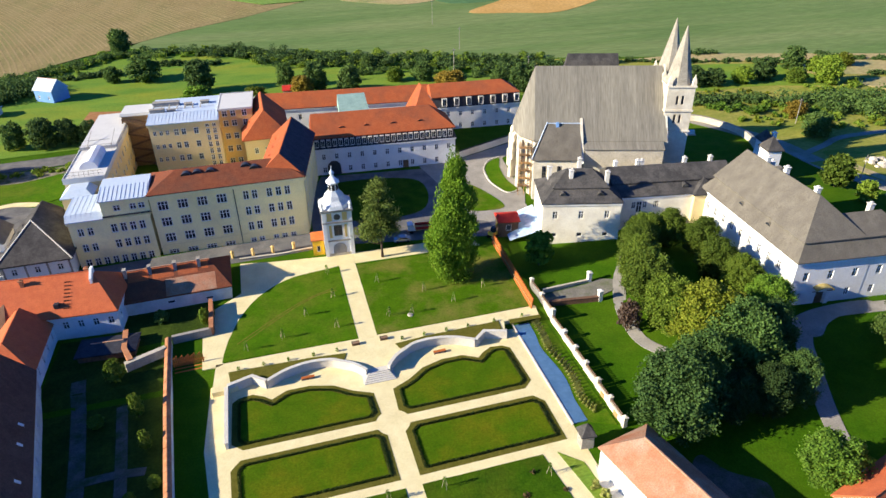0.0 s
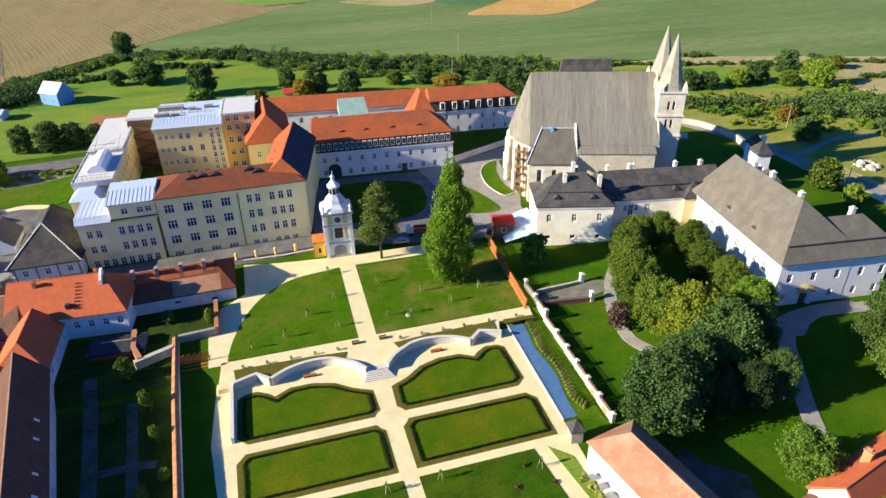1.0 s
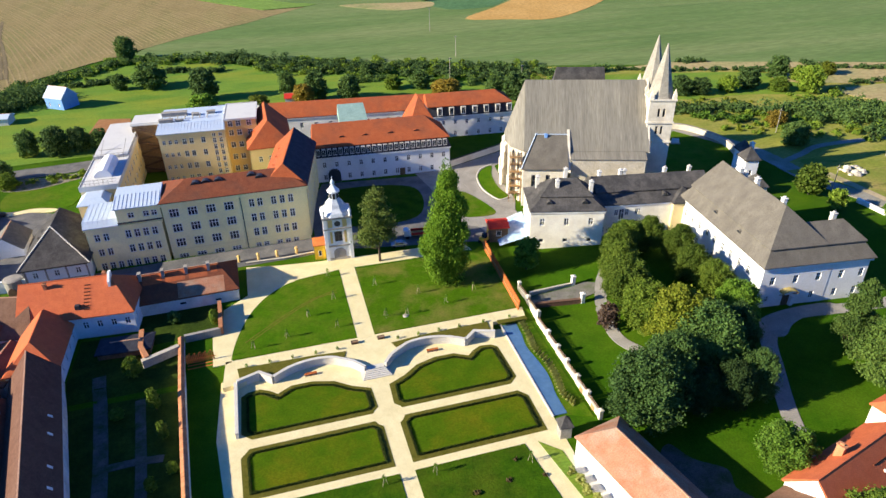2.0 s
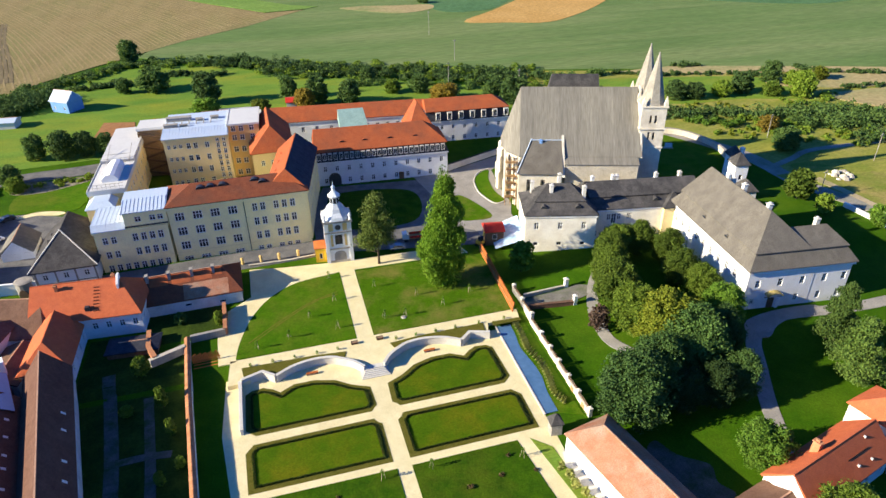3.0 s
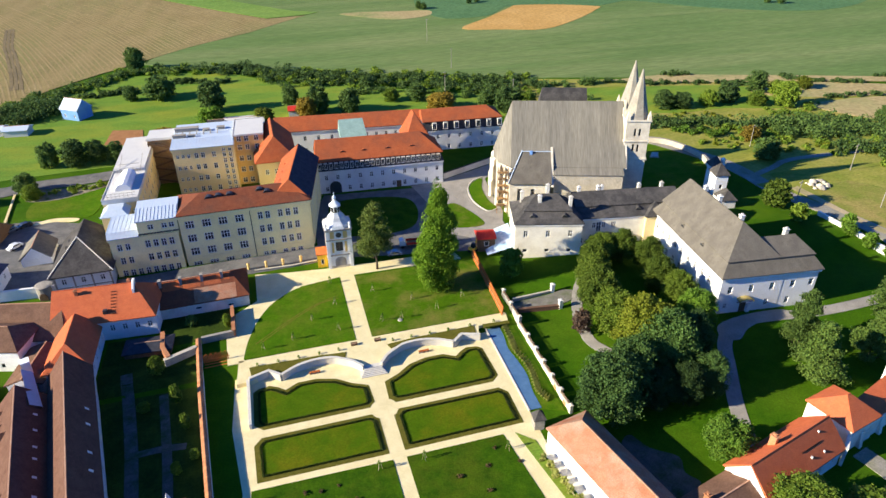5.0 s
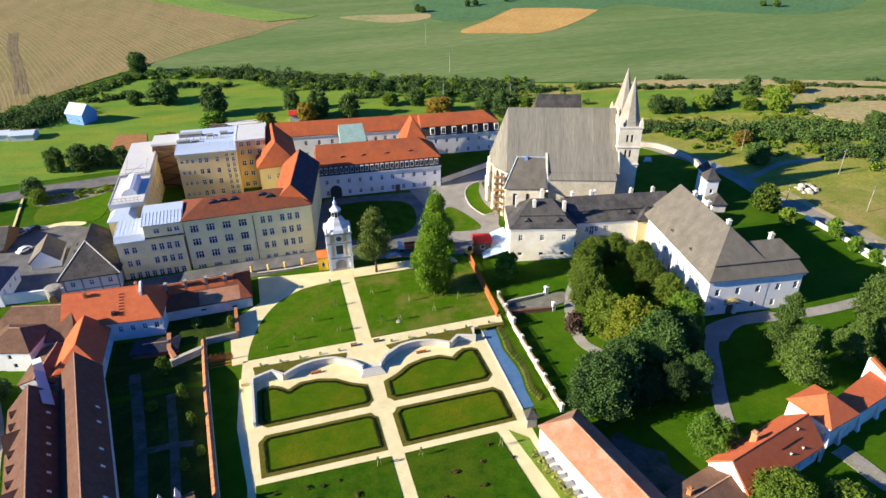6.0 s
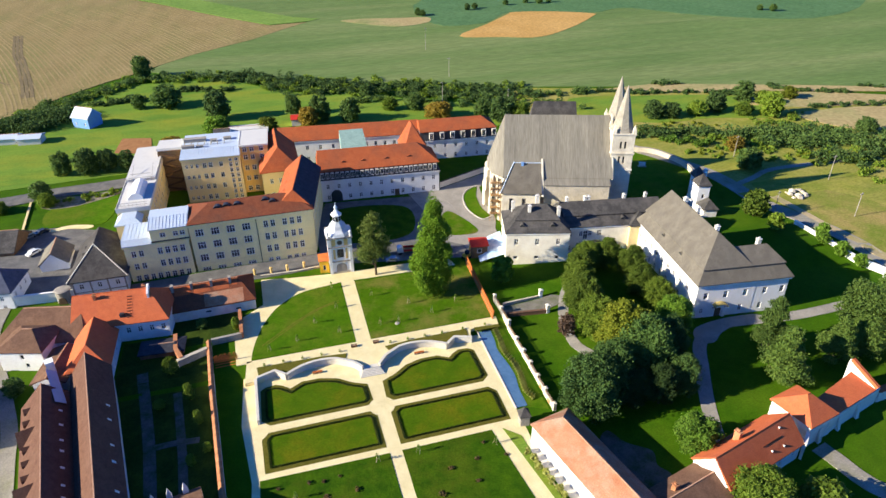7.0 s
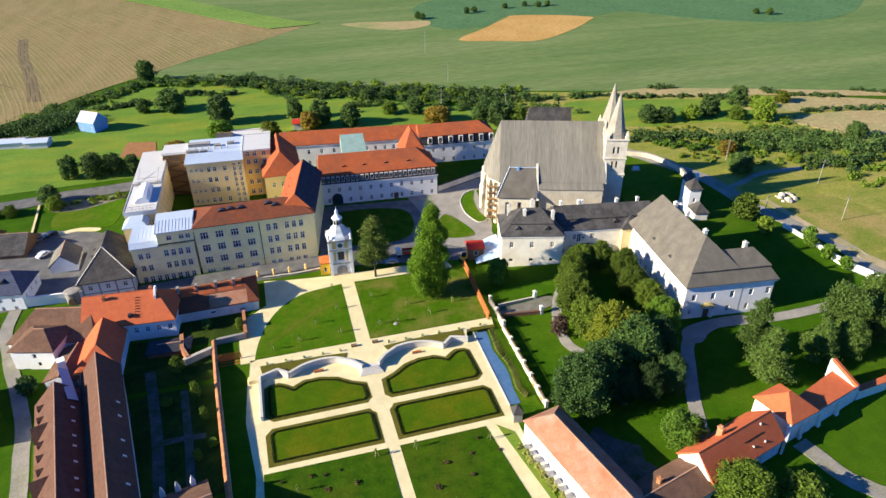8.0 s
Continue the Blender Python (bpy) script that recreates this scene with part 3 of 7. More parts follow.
ribbon("road", [(-72, 150), (-64, 149), (-54, 140.5), (-20, 141.0), (3, 141.6), (14, 143)], 8.0, ASPHALT, 0.08, "street in front of the school", "road")
drape("lawn", smooth_line([(-76, 186), (-66, 184), (-57, 184), (-56, 204), (-66, 206), (-77, 199)], 4, True), LAWN, 0.12, 3, "bright garden lawn behind the old houses", "lawn")
drape("rubble_bank", smooth_line([(-80, 201), (-70, 199), (-57, 205), (-57, 209), (-68, 208), (-79, 209)], 4, True), surface("rubble_ground", (0.20, 0.17, 0.12), (0.30, 0.26, 0.19), 0.9, 0.95, 0.6, 2.5, (0.05, 0.09, 0.012), 0.25, 1.0), 0.16, 2, "overgrown rubble bank below the lane", "bank")
drape("path", smooth_line([(-73.5, 182.5), (-68, 184.5), (-61, 182.5), (-62, 180.5), (-68, 182), (-72.5, 181)], 4, True), GRAVEL, 0.14, 1.5, "pale sandy curved path in the yard", "path")
drape("path", smooth_line([(92.0, 75.0), (95.5, 73.4), (100, 76.2), (106, 77.6), (113, 77.2), (113, 80.0), (105, 80.9), (98, 80.4), (93.5, 78.8)], 4, True), LANE, 0.13, 2, "worn dusty gravel before the palace", "path")
drape("pavement", [(-92, 140), (-58, 143), (-58, 178), (-72, 184), (-90, 186)], ASPHALT, 0.05, 4, "dusty grey yard among old houses", "pavement")
drape("pavement", [(8, 139.5), (58, 130), (60, 150), (50, 172), (14, 176), (8.5, 160)], ASPHALT, 0.07, 4, "shaded asphalt forecourt of the seminary", "pavement")
ribbon("road", [(46, 175), (54, 172), (58.2, 163), (58.6, 154), (61.2, 147), (61, 141), (52, 139)], 6.0, LANE, 0.14, "pale paved lane curving round the church", "road")
drape("lawn", smooth_line([(15, 150), (26, 147), (37, 148.5), (41, 157), (39, 166), (27, 170), (16, 169), (13.5, 160)], 4, True), LAWN_LOW, 0.2, 4, "shaded lawn in the seminary forecourt", "lawn")
drape("pavement", [(43, 176), (56, 176.5), (67, 181), (80, 186.3), (83, 178), (73, 176), (69, 173), (67, 160), (67, 150), (63, 140), (54, 137.5), (47, 142), (45.5, 158)], LANE, 0.10, 3, "dusty grey forecourt beside the church", "pavement")
for line in ([(68.4, 174.0), (64.2, 172.0), (61.0, 167.2), (59.7, 161.5), (59.8, 156.5), (62.2, 150.9), (65.8, 151.5)],):
    k = smooth_line(line, 5)
    g = Geo()
    for a, b in zip(k, k[1:]):
        g.beam((*a, ground(*a) + 0.22), (*b, ground(*b) + 0.22), 0.28)
    tagged(part("kerb", g, PAVING), "pale stone kerb round the curved lawn", "kerb", "", "structure")
drape("lawn", smooth_line([(61.4, 167.2), (60.2, 161.5), (60.3, 156.5), (62.4, 151.4), (65.6, 152), (64.6, 158), (65.5, 166), (68, 173), (64.5, 171.5)], 4, True), LAWN, 0.2, 2, "small curved lawn at the apse", "lawn")
drape("lawn", smooth_line([(48.8, 146), (49.5, 155), (52.9, 158.3), (56.5, 153), (59.1, 144.8), (54, 143.8)], 4, True), LAWN_WORN, 0.2, 2, "small lawn beside the church lane", "lawn")
ribbon("path", [(77.5, 46), (80, 52), (83, 58.5), (87.6, 66.8), (91.6, 73.5), (97, 77.6), (104, 78.8), (126, 76.6), (160, 78)], 3.2, LANE, 0.1, "worn gravel drive along the palace", "path")
drape("path", [(51.2, 100.2), (62.5, 98.9), (66.5, 99.8), (68.5, 103.2), (66, 104.6), (62.5, 103.9), (51.6, 103.5)], DRIVE, 0.09, 1.5, "worn paved ramp between park walls", "path")
ribbon("path", [(78, 114), (74.5, 109), (69.8, 103.2), (66.2, 96.5), (64.4, 90), (63.8, 84), (66, 79)], 2.7, LANE, 0.1, "narrow pale path through the lawn", "path")
ribbon("road", [(96.6, 40.2), (97.6, 36), (98.4, 31.5), (100.5, 27.5), (107, 23), (130, 26)], 4.2, TRACK, 0.12, "gravel road before the red roofed houses", "road")
# dark soil and growth, with the yard's shade put into the colour too
YARD_GRASS = surface("shade_dark_yard_grass", (0.022, 0.040, 0.006), (0.036, 0.062, 0.008), 0.3, 0.95, 0.5, 2.0, (0.07, 0.10, 0.012), 0.12, 0.6)
drape("walled_yard", [(-37, 62), (-44.5, 103), (-44, 116), (-32, 115.5), (-30.6, 104), (-24, 106.5), (-22.8, 90), (-21, 62)], YARD_GRASS, 0.05, 3, "overgrown walled yard with shade in its dark colour", "yard")
drape("walled_yard", [(-32.5, 110.5), (-16.2, 111.0), (-16.3, 122.0), (-33, 122.0)], YARD_GRASS, 0.05, 3, "overgrown yard behind the outbuilding in the same darkened grass", "yard")
# about half the TRACK tone: shade put into the colour of yard ground
DIM_GROUND = surface("dimmed_ground", (0.085, 0.083, 0.072), (0.120, 0.115, 0.100), 0.4, 0.9, 0.2, 5.0, (0.045, 0.070, 0.016), 0.35, 1.0)
ribbon("path", [(-33.5, 62), (-35.2, 79), (-37.8, 97), (-38.6, 103)], 2.4, DIM_GROUND, 0.1, "worn dark path through the walled yard", "path")
ribbon("path", [(-35.2, 79), (-30, 79.2), (-25.3, 78.7)], 1.6, DIM_GROUND, 0.14, "narrow grey cross path in the yard", "path")
ribbon("path", [(-27.6, 62), (-28.6, 76), (-30.6, 95)], 1.8, DIM_GROUND, 0.12, "narrow grey garden path in the yard", "path")
# darkened patch kept within the shadow of the coach house
drape("yard", smooth_line([(54.2, 46), (54.5, 54), (57.5, 56.5), (59.5, 52.5), (63.5, 49), (62.5, 45.5), (63.8, 42.5), (58.5, 41), (55.5, 42.5)], 5, True), DIM_GROUND, 0.06, 3, "worn yard with the coach house shade in its colour", "yard")
drape("allotment", [(-63, 248), (-48, 243), (-50, 262), (-62, 265)], surface("turned_soil", (0.30, 0.14, 0.06), (0.38, 0.19, 0.08), 0.5, 0.95, 0.4, 3.0), 0.3, 4, "bare brown allotment plot", "allotment")

# ---- formal garden ----
CX = 13.3
drape("garden_floor", [(-17.5, 20), (-15.2, 64), (-16.8, 80), (-15.8, 99), (47.5, 98), (41.5, 68), (40.5, 20)], GRAVEL, 0.05, 4, "pale cream gravel garden walks", "gravel", height=lambda x, y: 0.0)


def mirror(pts, side):
    return pts if side > 0 else [(-x, y) for x, y in reversed(pts)]


def bed(outline, label, grass, border=True):
    """A lawn bed with a planted verge and a clipped hedge."""
    out = [(CX + x, y) for x, y in outline]
    b = thing("lawn_bed", CX, outline[0][1], 0, 0, label, "lawn bed", "lawn beds of the garden")
    inv = Matrix.Translation((-CX, -outline[0][1], 0))
    g = Geo()
    g.prism(out, 0.0, 0.09)
    part("verge", g, VERGE if border else grass, b, "", inv)
    if border:
        inner = offset_line(out, 1.5, True)
        g = Geo()
        g.prism(inner, 0.09, 0.13)
        part("lawn", g, grass, b, "", inv)
        g = Geo()
        ring = offset_line(out, 1.2, True)
        n = len(ring)
        for i in range(n):
            a, c = Vector(ring[i]), Vector(ring[(i + 1) % n])
            k = max(1, int((c - a).length / 0.16))
            for j in range(k):
                p = a.lerp(c, (j + random.random()) / k)
                for _ in range(14):
                    q = Vector((p.x + random.uniform(-0.2, 0.2), p.y + random.uniform(-0.2, 0.2), random.uniform(0.12, 0.40)))
                    u, w = Vector((random.uniform(-1, 1), random.uniform(-1, 1), random.uniform(-1, 1))).normalized() * 0.075, Vector((random.uniform(-1, 1), random.uniform(-1, 1), random.uniform(-1, 1))).normalized() * 0.075
                    g.poly(tuple(q - u - w), tuple(q + u - w), tuple(q + u + w), tuple(q - u + w))
        part("hedge", g, HEDGE, b, "low clipped dark green hedge", inv)
    return b


for side in (1, -1):
    bed(mirror([(2.72, 78.6), (24.1, 78.6), (25.9, 80.3), (25.7, 90.0), (24.5, 91.0), (22.2, 91.3), (20.4, 90.3), (19.0, 89.0), (16.3, 90.6), (12.2, 90.6), (8.2, 89.4), (5.2, 87.1), (1.75, 85.4), (1.5, 80.0), (1.98, 79.62), (2.38, 79.16)], side), "scalloped lawn bed with clipped low hedge", LAWN_DARK)
    bed(mirror([(1.5, 65.5), (25.9, 65.6), (26.1, 74.7), (24.6, 76.5), (2.75, 76.6), (2.38, 75.84), (1.98, 75.38), (1.5, 75.0)], side), "rectangular lawn bed with clipped low hedge", LAWN_DARK)
flat = lambda x, y: 0.0
drape("lower_lawn", [(CX + 1.4, 63.8), (CX + 1.4, 20), (CX + 25.6, 20), (CX + 20.8, 63.8)][::-1], LAWN_LOW, 0.12, 4, "dark green lower lawn with rose bushes", "lawn", height=flat)
drape("lower_lawn", [(CX - 1.2, 20), (CX - 1.2, 63.8), (CX - 27.0, 64.1), (CX - 27.6, 20)], LAWN_LOW, 0.12, 4, "dark green lower lawn with rose bushes", "lawn", height=flat)
drape("grass_strip", [(CX + 23.2, 63.6), (CX + 27.0, 40), (CX + 27.6, 20), (CX + 30.5, 20), (CX + 28.0, 40), (CX + 26.3, 60.5)], MEADOW, 0.12, 3, "narrow grass strip below the coach house", "grass", height=flat)

# upper lawns and their walks
ZT = 1.06
drape("terrace", [(-15.6, 92.6), (-12.6, 92.8), (-8.7, 94.2), (-6.2, 92.4), (-2.7, 94.4), (1.3, 95.5), (5.3, 95.3), (7.6, 93.8), (9.7, 92.4), (11.4, 90.4), (15.2, 90.4), (16.9, 92.4), (19.0, 93.8), (21.3, 95.3), (25.3, 95.5), (29.3, 94.4), (32.8, 92.4), (35.3, 94.2), (39.3, 93.4), (40.5, 97), (48, 97), (48.6, 100.3), (-15, 100.3)], GRAVEL, 0.0, 2, "pale gravel terrace walk above the garden", "terrace", height=lambda x, y: ZT, skirt=1.1)
lawn_h = lambda x, y: max(ground(x, y), 1.0)
left_lawn = smooth_line([(-13.9, 100.6), (-13.4, 104), (-12.3, 108.6), (-9.8, 115.5), (-5.5, 122.0), (1.2, 126.6), (11.9, 128.2)], 5) + [(11.5, 100.2)]
drape("upper_lawn", left_lawn, LAWN, 0.13, 2, "curved lawn beside the gravel axis", "lawn", height=lawn_h)
drape("upper_lawn", [(15.2, 100.4), (48.4, 100.4), (49.4, 122), (46, 127), (32, 127.6), (15.8, 127.5)], LAWN_WORN, 0.13, 2, "upper lawn with worn dry patches", "lawn", height=lawn_h)
for o in (0.0, 1.1):
    ribbon("worn_track", [(-11.1 + o, 105.4), (-6.8 + o, 109.2), (-1.2 + o, 113.9), (4.5 + o, 117.6), (10.0, 119.6 - o)], 0.3, surface("worn_track", (0.10, 0.115, 0.012), (0.16, 0.14, 0.022), 0.8, 0.95, 0.3, 4.0), 0.145, "faint wheel track worn across the lawn", "track", steps=4)
# manhole added in the lawn: a stone rim round a darker lid
lid = thing("stone_well_head", 23.0, 104.7, 1.12, 0, "pale round stone manhole with lid in the lawn", "well")
g = Geo()
g.turned([(0.62, 0.0), (0.62, 0.1), (0.52, 0.16)], 14)
part("rim", g, STONE, lid)
g = Geo()
g.turned([(0.42, 0.1), (0.42, 0.2), (0.36, 0.22)], 12)
part("cover", g, STONE_DARK, lid)
drape("path", [(11.5, 99.9), (15.2, 99.9), (15.8, 133), (11.9, 133)], GRAVEL, 0.09, 2, "straight gravel path to the gate tower", "path", height=lawn_h)
drape("plaza", [(-15, 99.6), (-13.8, 100), (-12.2, 108.6), (-9.6, 115.6), (-5.2, 122.4), (1.4, 126.9), (12, 128.6), (46, 128), (45, 132.5), (11, 133.6), (-2, 135), (-10, 136.5), (-10, 123.5), (-15.4, 119), (-15.6, 110), (-17.6, 110), (-17.4, 99.6)], GRAVEL, 0.06, 2, "pale gravel forecourt of the gate tower", "plaza", height=lawn_h)
strip = [(-12.4, 93.9), (-8.8, 95.3), (-6.2, 93.5), (-3.0, 95.4), (1.3, 96.2), (5.5, 95.9), (8.0, 94.8), (8.6, 96.5), (2.0, 97.1), (-12.8, 97.4)]
drape("planting_strip", strip, VERGE, 0.10, 1.5, "dark planted strip behind the terrace wall", "planting", height=lambda x, y: ZT)
drape("planting_strip", [(26.6 - x, y) for x, y in reversed(strip)], VERGE, 0.10, 1.5, "dark planted strip behind the terrace wall", "planting", height=lambda x, y: ZT)
drape("planting_strip", [(41.5, 95.8), (48.0, 95.8), (48.0, 96.9), (41.5, 97.2)], VERGE, 0.10, 2, "thin planted strip at the end of the terrace", "planting", height=lambda x, y: ZT)


def curved_wall(name, line, z0, z1, thick, material, label, category, cap=None):
    """A masonry wall along a line, with a coping of its own."""
    w = thing(name, line[0][0], line[0][1], 0, 0, label, category, "", "structure")
    inv = Matrix.Translation((-line[0][0], -line[0][1], 0))
    l, r = offset_line(line, thick / 2), offset_line(line, -thick / 2)
    g = Geo()
    g.rings([[(x, y, z0) for x, y in l + r[::-1]], [(x, y, z1) for x, y in l + r[::-1]]], True)
    # the outline is not convex: cap it piece by piece
    g.f = g.f[:-2]
    for i in range(len(line) - 1):
        g.poly((*l[i], z1), (*r[i], z1), (*r[i + 1], z1), (*l[i + 1], z1))
    part("wall_body", g, material, w, "", inv)
    if cap:
        l, r = offset_line(line, thick / 2 + 0.08), offset_line(line, -thick / 2 - 0.08)
        g = Geo()
        for i in range(len(line) - 1):
            g.rings([[(*l[i], z1 + 0.003), (*r[i], z1 + 0.003), (*r[i + 1], z1 + 0.003), (*l[i + 1], z1 + 0.003)], [(*l[i], z1 + 0.14), (*r[i], z1 + 0.14), (*r[i + 1], z1 + 0.14), (*l[i + 1], z1 + 0.14)]])
        part("coping", g, cap, w, "", inv)
    return w


for side in (1, -1):
    prof = [(26.2, 93.0), (22.0, 94.4), (19.6, 92.3)]
    arc = smooth_line([(19.4, 92.3), (16.0, 94.2), (12.0, 95.1), (8.2, 94.8), (5.8, 93.5), (3.8, 92.1), (2.0, 89.8)], 6)
    curved_wall("terrace_wall", [(CX + side * x, y) for x, y in prof], -0.1, 1.75, 0.5, PAVING, "pale stone end wall of the terrace", "wall", PAVING)
    curved_wall("terrace_wall", [(CX + side * x, y) for x, y in arc], -0.1, 1.75, 0.5, PAVING, "curved pale stone retaining wall of the terrace", "wall", PAVING)
curved_wall("garden_side_wall", [(-13.2, 79.5), (-13.2, 93.2)], -0.1, 1.25, 0.5, WHITE_WORN, "white low wall beside the garden walk", "wall", PAVING)
steps = thing("garden_stairs", CX, 89.4, 0, 0, "pale stone stairs between terrace and garden", "stairs")
for k in range(6):
    g = Geo()
    g.box(-2.9 + k * 0.22, -1.6 + k * 0.36, 0.05, 2.9 - k * 0.22, 1.4, 0.05 + 0.17 * (k + 1))
    part("step", g, PAVING, steps)
for side in (1, -1):
    b = thing("garden_bench", CX + side * 12.4, 92.6, 0.05, 0, "orange wooden slatted bench before the curved wall", "bench", "garden benches")
    for k in range(4):
        g = Geo()
        g.box(-1.2, -0.3 + k * 0.17, 0.42, 1.2, -0.17 + k * 0.17, 0.48)
        part("slat", g, ORANGE, b)
    for x in (-1.05, 0, 1.05):
        g = Geo()
        g.box(x - 0.06, -0.26, 0, x + 0.06, 0.33, 0.417)
        part("leg", g, DARK_METAL, b)
for x in (10.7, 16.2):
    b = thing("planter", x, 98.6, ZT, 0, "brown timber planter box on the terrace", "planter", "terrace planters")
    g = Geo()
    g.rings([[(a * s, c * s, z) for a, c in ((-0.75, -0.4), (0.75, -0.4), (0.75, 0.4), (-0.75, 0.4))] for s, z in ((0.94, 0), (1.0, 0.55), (0.9, 0.55), (0.88, 0.42))])
    part("box", g, WOOD_DARK, b)
    g = Geo()
    g.box(-0.62, -0.32, 0.38, 0.62, 0.32, 0.46)
    part("soil", g, EARTH, b)

# canal with its wavy hedge
canal = thing("canal", 43, 68, 0, 0, "long narrow blue water basin beside the walk", "basin")
inv = Matrix.Translation((-43, -68, 0))
edge = smooth_line([(45.6, 97.0), (45.2, 92), (44.6, 88), (45.2, 82), (45.2, 78), (44.4, 73.5), (44.2, 68.3)], 4)
out = [(42.2, 97.0), (41.6, 68.3)] + edge[::-1]
g = Geo()
g.prism(out, 0.0, 0.16)
part("water", g, WATER, canal, "", inv)
for a, b in (((42.1, 97.2), (41.45, 68.1)),):
    g = Geo()
    g.beam((*a, 0.14), (*b, 0.14), 0.3)
    part("kerb", g, PAVING, canal, "", inv)
drape("canal_verge", [(44.2, 68.0)] + [(x + 0.1, y) for x, y in edge[::-1]] + [(48.8, 97), (48.4, 66)], LAWN, 0.12, 2, "grass slope between canal and wall", "grass", height=lambda x, y: 0.0)


# ---- school ----
school = thing("school_building", -10, 152, 0.6, 0, "cream four-storey school with shallow red tiled roof", "school")
main = rect(-17.3, -6.6, 17.2, 6.4)
wins = []
for z, h in ((2.6 - 1.6, 1.2), (4.2, 2.3), (8.3, 2.3), (12.4, 2.3)):
    for u in (2.6, 6.9, 11.2, 15.5):
        wins.append((u, z, 2.3, h, "triple"))
    for u in (21.0, 23.0, 26.4, 28.5, 30.6):
        wins.append((u, z, 1.35, h, "cross"))
wins_r = [(u, z, 1.2, 2.1, "cross") for u in (2.2, 5.4, 8.6, 11.4) for z in (4.3, 8.4, 12.5)]
shell(school, main, -1.5, 16.4, CREAM, {0: wins, 1: wins_r})
band(school, main, 15.7, 16.5, 0.45, CREAM)
band(school, main, -1.5, 0.7, 0.06, STONE, "plinth")
band(school, main, 3.3, 3.5, 0.08, CREAM, "string_course")
g = Geo()
for x in (1.1,):
    g.turned([(0.09, 0.0), (0.09, 15.7)], 6, x, -6.75)
part("drainpipe", g, DARK_METAL, school)
roof(school, [(-17.9, -7.2, 17.8, 7.0, 16.7), (-11.5, 0.2, 11.0, 0.6, 19.3)], ROOF_BROWN)
for x, y in ((-9, -2.2), (-6.5, -2.0), (-3.5, -2.0), (4.5, -1.6), (6.5, -2.6)):
    dormer(school, x, y, 16.75 + (y + 7.2) * 0.351, 2.4, 0.7, 1.4, (0, -1), DARK_METAL)
annex = thing("school_annex", -36.5, 151, 0.4, 0, "cream school annex with stepped pale metal roofs", "school")
low, high = rect(-8.6, -5.9, 8.6, 5.0), rect(-1.0, -5.8, 9.0, 4.6)
w0 = []
for z in (4.9, 8.9):
    w0 += [(2.2, z, 1.3, 2.0, "cross"), (4.2, z, 1.3, 2.0, "cross")] + row(9.2, 15.2, 4, z, 1.35, 2.2)
w0 += row(1.9, 15.4, 8, 1.0, 1.3, 2.0)
shell(annex, low, -1.5, 12.4, CREAM, {0: w0, 3: [(u, z, 1.2, 1.9, "cross") for u in (3, 6, 9) for z in (1.2, 5, 9)]})
band(annex, low, 12.1, 12.55, 0.25, CREAM)
roof(annex, [(-8.9, -6.2, -1.05, 5.2, 12.8), (-8.9, -5.0, -1.05, 5.2, 14.2)], METAL_ROOF, "roof", "pale sheet metal roof")
shell(annex, high, 12.42, 16.6, CREAM, {0: [(3.2, 14.0, 1.5, 1.5, "cross"), (6.6, 14.0, 1.4, 1.5, "cross"), (8.4, 14.0, 1.4, 1.5, "cross")]}, None, "upper_wall")
g = Geo()
g.box(-1.1, -6.15, 12.9, 9.0, -5.85, 13.2)
part("balcony_ledge", g, DARK_METAL, annex)
roof(annex, [(-1.4, -6.2, 9.2, 5.0, 16.9), (-1.4, 0.0, 9.2, 5.0, 17.9)], METAL_ROOF, "upper_roof", "pale sheet metal roof")
for k in range(12):
    x = -1.2 + k * 0.92
    g = Geo()
    g.beam((x, -6.1, 16.96), (x, -0.1, 17.94), 0.06)
    part("roof_seam", g, METAL_ROOF, annex)
for k in range(8):
    x = -8.7 + k * 1.05
    g = Geo()
    g.beam((x, -6.1, 12.87), (x, -5.0, 14.22), 0.06)
    g.beam((x, -5.0, 14.22), (x, 5.1, 14.22), 0.06)
    part("roof_seam", g, METAL_ROOF, annex)

# side wing with roof terrace
swing = thing("school_side_wing", -43.0, 188, 1.5, -1, "ochre school wing with flat white roof terrace", "school")
body = rect(-5.0, -24.5, 4.2, 25)
shell(swing, body, -2, 14.2, YELLOW_PALE, {1: [(u, z, 1.3, 1.9, "cross") for u in np.arange(4, 46, 4.2) for z in (2, 6, 10)], 0: [(u, 9.6, 1.2, 1.8, "cross") for u in (3, 8)]})
band(swing, body, 13.6, 14.95, 0.18, FLAT_ROOF, "parapet")
g = Geo()
g.box(-4.9, -4.3, 14.21, 4.1, 24.9, 15.6)
part("roof_storey", g, FLAT_ROOF, swing, "pale flat roofing")
g = Geo()
g.box(-4.9, -24.4, 14.22, 4.1, -4.4, 14.8)
part("terrace_floor", g, FLAT_ROOF, swing, "pale roof terrace")
g = Geo()
g.rings([[(x, y, z) for x, z in ((-2.4, 14.4), (-2.2, 15.6), (-1.2, 16.6), (0.2, 16.9), (1.2, 16.6), (1.9, 15.6), (2.0, 14.4))] for y in (-19, -7)])
part("barrel_skylight", g, WHITE, swing, "white barrel-vaulted skylight")
for y in (-4.8, -23.9):
    g = Geo()
    for x in np.arange(-4.7, 4.1, 1.1):
        g.beam((x, y, 14.4), (x, y, 16.2), 0.07)
    g.beam((-4.8, y, 16.2), (4.0, y, 16.2), 0.08)
    g.beam((-4.8, y, 15.4), (4.0, y, 15.4), 0.06)
    part("railing", g, STONE_DARK, swing)
g = Geo()
g.beam((-3, -4.6, 15.6), (-3, 4, 17.4), 0.1)
g.beam((3, -4.6, 15.6), (3, 4, 17.4), 0.1)
